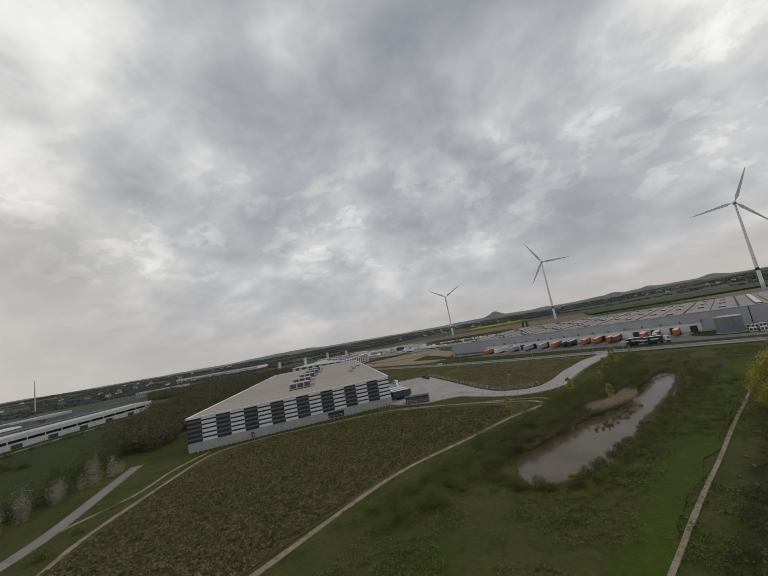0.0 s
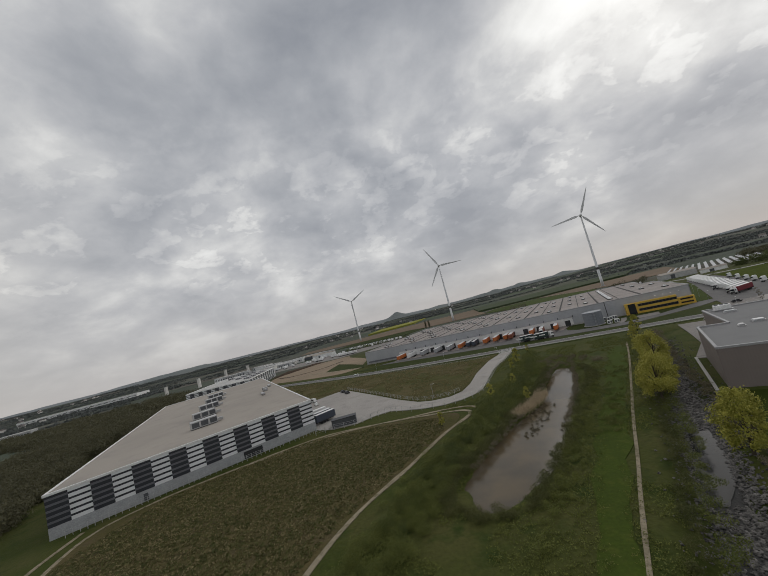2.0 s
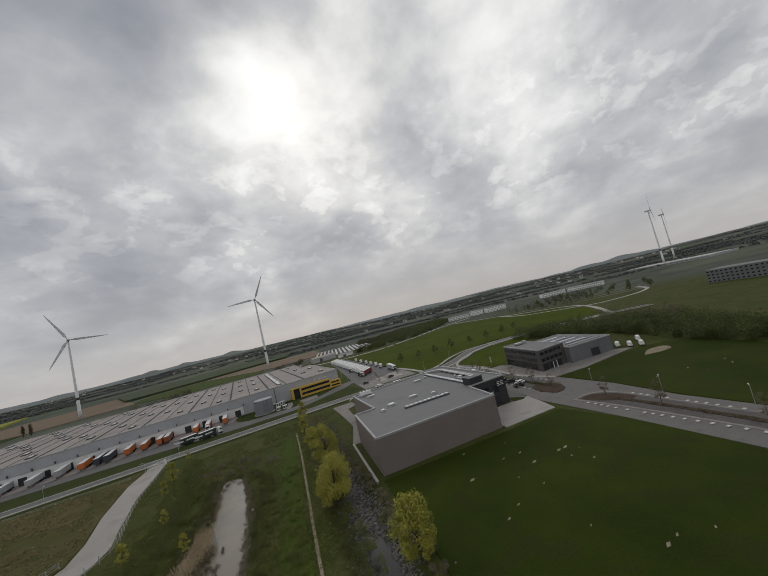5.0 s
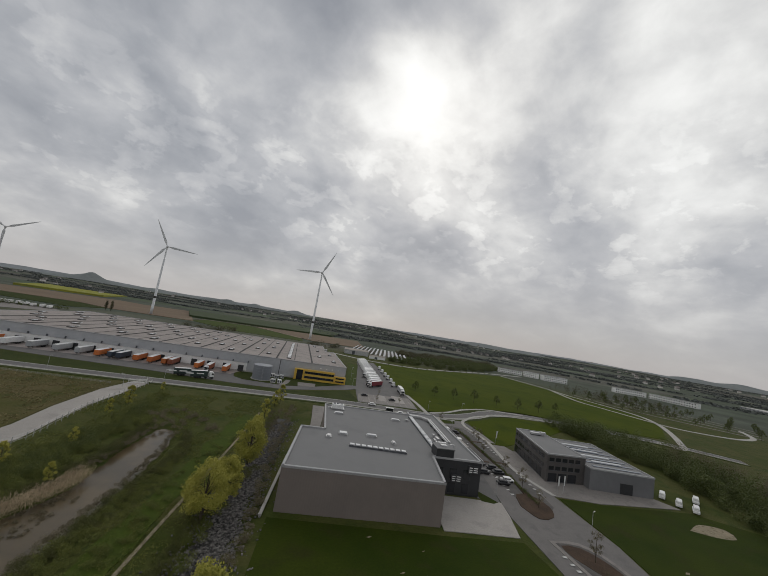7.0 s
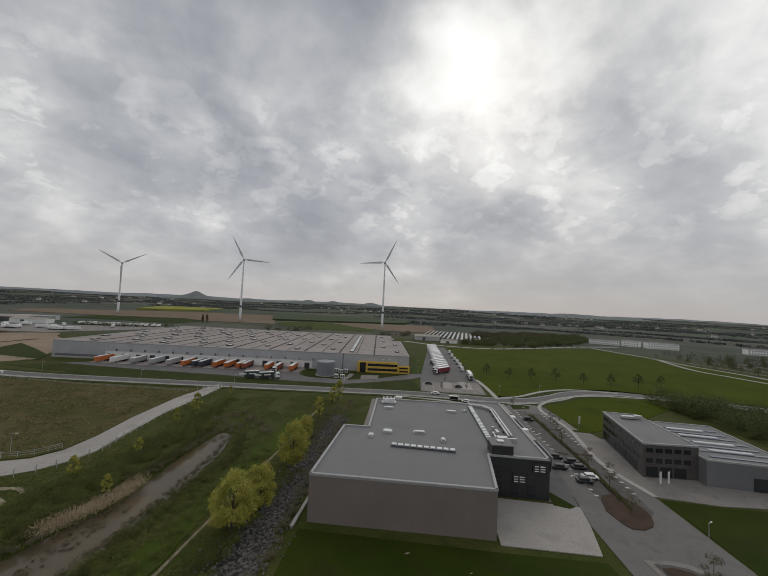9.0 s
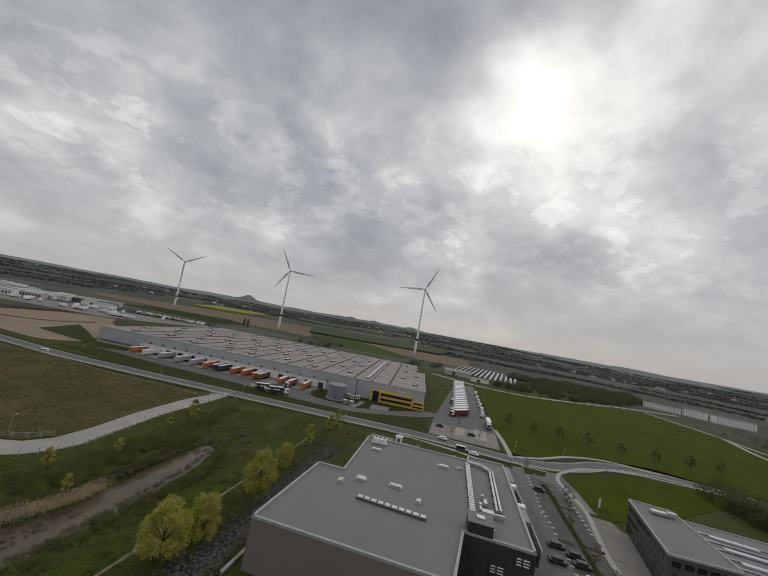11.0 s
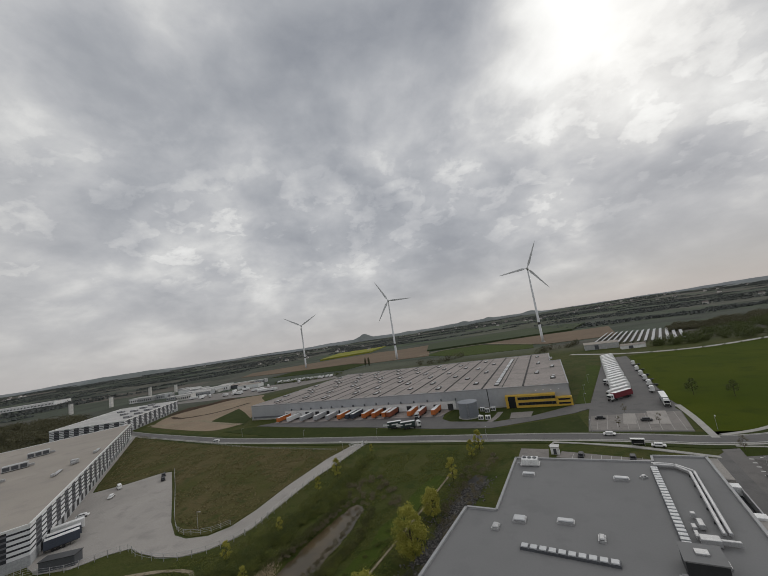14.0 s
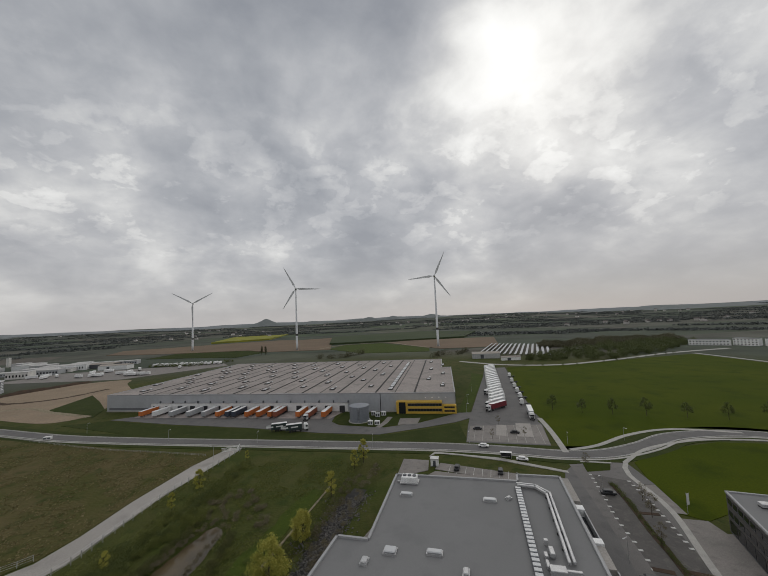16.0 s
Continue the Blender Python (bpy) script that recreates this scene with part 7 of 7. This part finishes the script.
# ---------- dark office and hall ----------
def dark_office():
    root = thing("office_building", 0, 0, 0, 0, "anthracite three-storey office with a lower metal hall", "office building")
    A = [(86, 66.2), (73.2, 37.6), (88.2, 34.6), (96.5, 62.5)]
    B = [(87.2, 31.8), (109, 24), (121.3, 57), (97.5, 64.5)]
    for nm, q, h, mat in (("office_wing", A, 9.4, "brickd"), ("hall_wing", B, 7.0, "anthra")):
        w = part(nm, prism(bmesh.new(), q, -0.2, h - 0.3), mat, root, "anthracite office wing" if nm == "office_wing" else "dark grey ribbed metal hall")
        part("roof", prism(bmesh.new(), [(x + (sum(p[0] for p in q) / 4 - x) * 0.03, y + (sum(p[1] for p in q) / 4 - y) * 0.03) for x, y in q], h - 0.3, h - 0.1), "roofg", w, "grey flat roof")
        for (ax, ay), (bx_, by) in zip(q, q[1:] + q[:1]):
            d = math.hypot(bx_ - ax, by - ay)
            p = part("parapet", bx(-0.1, d + 0.1, -0.15, 0.3, h - 0.3, h + 0.2, 0.03), "cap", w, "pale metal parapet cap")
            p.matrix_basis = pose(ax, ay, 0, 0, 0, math.degrees(math.atan2(by - ay, bx_ - ax)))
        if nm == "office_wing":
            rows = [(z, mesh_data("window", bx(0, w, -0.08, 0.06, 0, h_), "glass"), mesh_data("sill", bx(-0.08, w + 0.08, -0.12, 0.05, -0.14, -0.02), "cladding_dk"), step) for z, w, h_, step in ((0.35, 3.3, 2.7, 3.9), (4.1, 1.9, 1.3, 2.6), (7.0, 1.9, 1.2, 2.6))]
            for (ax, ay), (bx_, by) in ((A[0], A[1]), (A[1], A[2])):
                d = math.hypot(bx_ - ax, by - ay)
                rz = math.degrees(math.atan2(by - ay, bx_ - ax))
                for z, fr, fm, step in rows:
                    for k in range(int((d - 0.8) / step)):
                        o = piece("window", fr, w, 0, 0, 0)
                        o.matrix_basis = pose(ax, ay, 0, 0, 0, rz) @ pose(0.8 + k * step, 0, z)
                        piece("sill", fm, o, 0, 0, 0)
        else:
            ang = math.degrees(math.atan2(-7.8, 21.8))
            for k in range(4):
                s = part("roof_light_strip", bx(0, 11, -0.7, 0.7, h - 0.1, h + 0.4, 0.1), "skyglass", w, "bright glazed roof strip")
                s.matrix_basis = pose(95.5 + 2.0 * k, 37.5 + 6 * k, 0, 0, 0, ang)
            for k in range(7):
                s = part("solar_panel", bx(0, 18, -0.5, 0.5, h, h + 0.12), "solar", w, "dark solar panel row")
                s.matrix_basis = pose(91 + 1.45 * k, 34.0 + 3.9 * k, 0, 0, 0, ang)
            s = part("gate", bx(0, 4.5, -0.1, 0.02, 0.1, 3.6), "black", w, "dark roller gate")
            s.matrix_basis = pose(B[0][0] + 11 * math.cos(radians(ang)), B[0][1] + 11 * math.sin(radians(ang)), 0, 0, 0, ang)


dark_office()
roof_unit(89, 58.5, 9.3, -14, 4.2, 1.6, 1.1, "white ventilation unit on the dark office roof")


def flag(x, y, h, label="white banner flag on a slim pole"):
    root = thing("banner_flag", x, y, 0.05, 20, label, "flag", "banner flags")
    part("pole", cyl(bmesh.new(), 0, 0, 0, h, 0.06, 0.04, 8), "silver", root)
    part("banner", bx(0.06, 1.1, -0.02, 0.02, h - 3.2, h - 0.2), "white", root, "white cloth banner")


for x, y in ((69.4, 29.4), (81.9, 73.6), (71.8, 29.3)):
    flag(x, y, 5.5)


def lamp_post(x, y, rz=0.0):
    root = thing("street_lamp", x, y, 0.05, rz, "slim grey street lamp with a short arm", "street lamp", "street lamps")
    part("pole", cyl(bmesh.new(), 0, 0, 0, 5.4, 0.07, 0.05, 8), "silver", root)
    part("arm", bx(0, 1.1, -0.04, 0.04, 5.3, 5.4), "silver", root)
    part("head", bx(0.7, 1.4, -0.12, 0.12, 5.26, 5.4, 0.03), "white", root)


lamp_post(66.5, 85.9, 200)
LP = [o for o in scene.objects if o.name.startswith("street_lamp")][0]
for x, y, r in ((54.2, 56.6, 200), (44.8, 29.5, 200), (58.3, 9.5, 20), (51.9, -12.7, 20), (45.6, -31.9, 20), (39, -56.1, 20), (35.7, 131.5, -100), (75.9, 125, -100), (101.2, 127.3, -60), (-7.3, 131, 80), (-63.4, 142, 80), (-112, 150.5, 70), (-170.2, 168.6, 70), (45, 177.9, 10), (50.4, 200.6, 10), (60.7, 232.6, 10), (-100.2, 61.4, 0), (-75.5, 124.8, 180)):
    copy_thing(LP, pose(x, y, 0.05, 0, 0, r))


def gate_booth(x, y, rz):
    root = thing("bus_shelter", x, y, 0.14, rz, "small white roadside shelter with a flat roof", "shelter")
    part("back_wall", bx(-2, 2, 0.9, 1.0, 0, 2.2), "glass", root)
    part("roof", bx(-2.2, 2.2, -0.4, 1.1, 2.2, 2.35, 0.03), "white", root)
    for s in (-1, 1):
        part("post", bx(s * 1.9 - 0.05, s * 1.9 + 0.05, -0.2, -0.1, 0, 2.2), "silver", root)
    part("bench", bx(-1.4, 1.4, 0.4, 0.8, 0.4, 0.5), "kerb", root)


gate_booth(46, 113.6, -14)
cabinet(-184.6, 160.7, 20, 3.4, 2.0, 1.6, "low pale utility box beside the road")
# ---------- distant buildings ----------
def far_block(x, y, rz, L, w, h, label, floors=2, mat="white", name="office_block", z=0.0, roof="roofg"):
    root = thing(name, x, y, z, rz, label, "building", "far buildings")
    part("wall", bx(0, L, 0, w, -0.5, h), mat, root)
    part("roof", bx(-0.2, L + 0.2, -0.2, w + 0.2, h, h + 0.35), roof, root, "flat roof")
    fh = h / floors
    wm = mesh_data("window", bx(0, 1.5, -0.08, 0.05, 0, fh * 0.38), "glass")
    for f in range(floors):
        for k in range(int(L / 3.4)):
            piece("window", wm, root, 0.8 + k * 3.4, 0, f * fh + fh * 0.28)


def shed(x, y, rz, L, w, h, label, mat="white"):
    root = thing("shed", x, y, 0, rz, label, "shed", "far buildings")
    part("wall", bx(0, L, 0, w, -0.5, h), mat, root)
    bm = bmesh.new()
    prism(bm, [(-0.4, 0), (w / 2, 1.6), (w + 0.4, 0)], 0, L + 0.8)
    bmesh.ops.transform(bm, verts=bm.verts[:], matrix=Matrix(((0, 0, 1, -0.4), (1, 0, 0, 0), (0, 1, 0, h), (0, 0, 0, 1))))
    part("roof", bm, "roofs", root, "pale metal roof")
    part("gate", bx(L * 0.3, L * 0.3 + 4, -0.08, 0.05, 0, h * 0.8), "cladding_dk", root)


far_block(418.9, 462.3, -37, 42, 14, 7, "low white office row beside the avenue", 2)
far_block(457.3, 439.5, -60, 24, 14, 9, "white three-storey office with dark windows", 3)
far_block(473, 406.2, -20, 42, 14, 9, "white office block with dark windows", 3)
far_block(598.1, 363.1, -30, 50, 14, 8, "long pale office row on the plain", 2)
far_block(644.6, 336, -80, 66, 14, 8, "pale office row on the plain", 2)
far_block(1027.1, 370, math.degrees(math.atan2(-209, -140)), 250, 60, 4.5, "long low pale building on the plain", 1, "greytarp", roof="roofp")
far_block(-1490, 490, 24, 350, 60, 9, "long white hall on the western plain", 1, "white", "long_hall", height(-1490, 490), "roofp")
far_block(-877.2, 170.4, 50, 90, 30, 8, "pale hall behind the western wood", 1, "silver", "long_hall", 0.0, "roofp")
far_block(347, 44, -108, 58, 20, 11, "dark office block with window bands beside the park", 4, "anthra")
shed(106, 417.8, -12, 34, 22, 6, "pale shed beside the panel rows", "silver")
shed(-423.5, 467.1, 5, 40, 16, 6, "white low hall behind the sandy plot")
shed(-485.6, 494, 2, 60, 20, 6, "long dark-roofed hall behind the sandy plot", "cladding_dk")
shed(134.2, 389.1, -4, 22, 5, 3.5, "low white hut by the avenue")


def panel_rows():
    for k in range(14):
        x0, y0 = 126 + k * 5.6, 460 - k * 4.2
        dx, dy = 60, 142
        d = math.hypot(dx, dy)
        root = thing("solar_panel_row", x0, y0, 0, math.degrees(math.atan2(dy, dx)), "long pale row of ground-mounted panels", "solar panels", "solar panel rows")
        t = bx(0, d, -1.6, 1.6, -0.06, 0.06)
        bmesh.ops.rotate(t, verts=t.verts[:], cent=(0, 0, 0), matrix=Matrix.Rotation(radians(-14), 3, "X"))
        bmesh.ops.translate(t, verts=t.verts[:], vec=(0, 0, 2.2))
        # matt pale grey: the sky's reflection put into the panels' colour
        part("panel_table", t, "greytarp", root)
        for j in range(8):
            part("stand", bx(j * d / 8 + 1, j * d / 8 + 1.15, -0.1, 0.1, -0.2, 2.15), "silver", root)


panel_rows()
# pale industrial plant behind the second striped hall
rp = random.Random(5)
for k in range(24):
    u, v = rp.random(), rp.random()
    x, y = -470 - 190 * u + 20 * v, 405 + 120 * v + 30 * u
    far_block(x, y, 18 + rp.choice((0, 0, 90)), rp.uniform(18, 46), rp.uniform(12, 26), rp.uniform(4, 8), "low white industrial plant building", 1, rp.choice(("white", "housew", "silver", "greytarp")), "plant_building", roof="roofp")
for x, y, h in ((-681.1, 440.5, 18), (-732.5, 558.9, 19), (-730.4, 406.4, 18), (-683.5, 580.1, 16)):
    root = thing("chimney", x, y, 0, 0, "slim square pale plant tower", "tower", "plant towers")
    part("shaft", bx(-2.4, 2.4, -2.4, 2.4, -0.5, h, 0.2), "housew", root)
    part("cap", bx(-2.7, 2.7, -2.7, 2.7, h, h + 0.8), "roofg", root)


def long_hall(x, y, rz, L, w, h, label):
    """A wide low hall: strips of white roof, dark glazed ridges, a dark ribbon along the front."""
    root = thing("long_hall", x, y, 0, rz, label, "industrial hall", "western halls")
    part("wall", bx(0, L, 0, w, -0.5, h), "greytarp", root)
    n = int(w / 24)
    for k in range(n):
        y0 = k * w / n
        part("roof_strip", bx(-0.3, L + 0.3, y0, y0 + w / n - 2.6, h, h + 0.5), "roofp", root, "white roof strip")
        part("glazed_ridge", bx(2, L - 2, y0 + w / n - 2.4, y0 + w / n - 0.2, h, h + 1.8), "cladding_dk", root, "dark glazed ridge")
    for k in range(int(L / 12)):
        part("window_band", bx(k * 12 + 0.4, k * 12 + 11.6, -0.12, 0.1, h * 0.50, h * 0.72), "glass", root)
        if k % 2:
            part("dock_door", bx(k * 12 + 2, k * 12 + 9, -0.15, 0.1, 0.2, h * 0.36), "black", root)
    for k in range(4):
        part("roof_house", bx(L * (0.2 + 0.22 * k), L * (0.2 + 0.22 * k) + 26, 14 + 18 * k, 24 + 18 * k, h, h + 3.2), "cladding_dk" if k % 2 else "white", root, "plant room on the roof")


WR = math.degrees(math.atan2(159, -110))
long_hall(-301.3, -175.6, WR, 285, 150, 8, "wide pale hall with ribbon windows and dark glazed ridges")
long_hall(-493.5, -232.2, WR, 330, 120, 8, "second wide pale hall with dark glazed ridges")
ribbon("far_road", [(-279.4, -180.4), (-337.2, -96.2), (-378.9, -35.7), (-439.2, 57.5)], 5, 0.08, "paving", "pale service road before the western halls", "road")
bushes("field_bushes", along([(-330.8, -84.4), (-352.7, -52.9), (-372.7, -21.7), (-398.5, 13.3), (-419.8, 49.6)], 10, 3, 2.6, 4.0), "scrub", "dark bushes along the western service road", 0.6, 60)
bushes("field_bushes", within([(-299.1, -67.6), (-277.7, -60.7), (-284.1, -48.1), (-303.1, -55.2)], 12, 2.6, 4.0), "scrub", "single dark bushes in the western field", 0.6, 60)
sheet("field", [(-162.5, -99.4), (-192.4, -65.2), (-218.5, -36.5), (-259.4, -31), (-330.3, -2.7), (-468.5, 61.1), (-361.7, -105.3), (-237.7, -172), (-186.1, -133.6)], 0.04, "verge", "dull green field before the western halls", "field")
root = bmesh.new()
bmesh.ops.create_grid(root, x_segments=40, y_segments=8, size=1)
for v in root.verts:
    k = max(0.0, 1 - v.co.y ** 2) * max(0.0, 1 - v.co.x ** 6)
    v.co = Vector((v.co.x * 42, v.co.y * 5, 2.8 * k * (0.8 + 0.6 * noise.noise(Vector((v.co.x * 6, v.co.y * 2, 1)))) - 0.1))
mound = part("earth_mound", root, "mulch", smooth=True)
mound.matrix_basis = pose(-351.8, 322.7, 0, 0, 0, 72)
tagged(mound, "long dark mound of dug earth on the sandy plot", "earth mound", kind="structure")
copy_thing(c2, pose(53.1, 35.9, 0.08, 0, 0, 75))
copy_thing(c2, pose(51.5, 43.8, 0.08, 0, 0, 75))
copy_thing(c2, pose(54.8, 50.4, 0.08, 0, 0, 75))
# parked vehicles and trees behind the sandy plot
rv = random.Random(9)
for k in range(26):
    x, y = -470 + rv.uniform(0, 180), 395 + rv.uniform(0, 50)
    lorry_at("farwhite", x, y, rv.uniform(0, 180), "far white lorry on a storage yard", mat="white", length=11.0)
for k in range(14):
    x = -350 + k * 7.5
    lorry_at("farwhite", x, 478 - 0.02 * k + rv.uniform(-2, 2), 5, "far white lorry on a storage yard")
sheet("storage_yard", [(-474.2, 374.2), (-312.1, 368.9), (-230.1, 460.6), (-249.3, 487.8), (-458.9, 448.6)], 0.05, "paving", "far pale storage yard", "yard")
for x, y in ((-232.6, 594.5), (-224.9, 592.9)):
    root = thing("poplar_tree", x, y, 0, 0, "dark slender poplar behind the warehouse", "tree", "dark poplars")
    bm = bmesh.new()
    limb(bm, (0, 0, -0.3), (0, 0, 14), 0.4, 0.1)
    part("trunk", bm, "bark", root)
    p = clump_points((0, 0, 9), (2.2, 2.2, 8.5), 420, 0.2)
    cards("crown", p, np.full(len(p), 1.3), "wood", root)
root = thing("lattice_mast", -1256, 82, 0, 0, "thin far radio mast on the western horizon", "mast")
part("mast_shaft", cyl(bmesh.new(), 0, 0, -2, 78, 1.6, 0.6, 6), "silver", root)


def house(rx):
    root = thing("house", 0, 0, 0, 0, "small far house with a pitched roof", "house", "far village houses")
    L, w, h = 11 * rx, 8 * rx, 5 * rx
    part("wall", bx(-L / 2, L / 2, -w / 2, w / 2, -2, h), "housew", root)
    bm = bmesh.new()
    prism(bm, [(-w / 2 - 0.5, 0), (0, w * 0.45), (w / 2 + 0.5, 0)], -L / 2 - 0.4, L / 2 + 0.4)
    bmesh.ops.transform(bm, verts=bm.verts[:], matrix=Matrix(((0, 0, 1, 0), (1, 0, 0, 0), (0, 1, 0, h), (0, 0, 0, 1))))
    part("roof", bm, "houser", root)
    return root


H0 = house(1.0)
first = True
for k in range(420):
    a, r = rv.uniform(-1.75, 1.7), rv.uniform(1300, 3000)
    x, y = r * math.sin(a), r * math.cos(a)
    if noise.noise(Vector((x * 0.0016, y * 0.0016, 31))) < 0.02:
        continue
    m = pose(x, y, height(x, y), 0, 0, rv.uniform(0, 180))
    if first:
        H0.matrix_basis, first = m, False
        H0.scale = (1.2, 1.2, 1.1)
    else:
        copy_thing(H0, m)

# ---------- stones of the brook ----------
stone_meshes = []
for k in range(5):
    bm = bmesh.new()
    bmesh.ops.create_icosphere(bm, subdivisions=1, radius=0.5)
    for v in bm.verts:
        v.co *= 0.75 + 0.5 * noise.noise(v.co * 2.3 + Vector((k * 9, 0, 0)))
        v.co.z *= 0.6
    stone_meshes.append(mesh_data("stone", bm, "stone"))
bed = tagged(new("stone_bank"), "bank of loose grey rubble stones along the brook", "stones", kind="structure")
rs = random.Random(3)
near_line = smooth_line([(-24, 46), (-28, 31), (-32, 13), (-36, -2), (-40, -15), (-44, -32)], 1.0)
cnt = 0
while cnt < 300:
    x, y = rs.choice(near_line)
    o = rs.choice((-1, 1)) * rs.uniform(2.2, 5.2)
    x, y = x + o, y + 0.25 * o + rs.uniform(-1, 1)
    ob = piece("stone", rs.choice(stone_meshes), bed, x, y, height(x, y) + 0.1, rs.uniform(0, 360))
    s = rs.uniform(0.5, 1.15)
    ob.scale = (s, s * rs.uniform(0.7, 1.2), s)
    cnt += 1
vs_all, fs_all = [], []
base = stone_meshes[0]
bv = np.array([v.co[:] for v in base.vertices])
bf = [tuple(p.vertices) for p in base.polygons]
full_line = smooth_line([(-12, 92), (-19, 67), (-24, 46), (-28, 31), (-32, 13), (-36, -2), (-40, -15), (-44, -32), (-51, -62)], 1.0)
for k in range(15000):
    x, y = rs.choice(full_line)
    o = rs.gauss(0.8, 2.7)
    if abs(o) < 2.0 and -17 < y < 8:
        continue
    x, y = x + o, y + 0.25 * o + rs.uniform(-1, 1)
    s = rs.uniform(0.22, 0.8)
    a = rs.uniform(0, 6.28)
    R2 = np.array([[math.cos(a), -math.sin(a), 0], [math.sin(a), math.cos(a), 0], [0, 0, 1]])
    n0 = len(vs_all) * len(bv)
    vs_all.append((bv * s * np.array([1, rs.uniform(0.6, 1.2), 1])) @ R2.T + np.array([x, y, max(height(x, y), -1.74) + 0.10]))
    fs_all += [tuple(i + n0 for i in f) for f in bf]
me = bpy.data.meshes.new("stones")
me.from_pydata(np.vstack(vs_all).tolist(), [], fs_all)
me.materials.append(M["stone"])
small = new("stones", me)
small.parent = bed
small["kind"] = "stuff"
small["label"] = "small rubble between the stones"
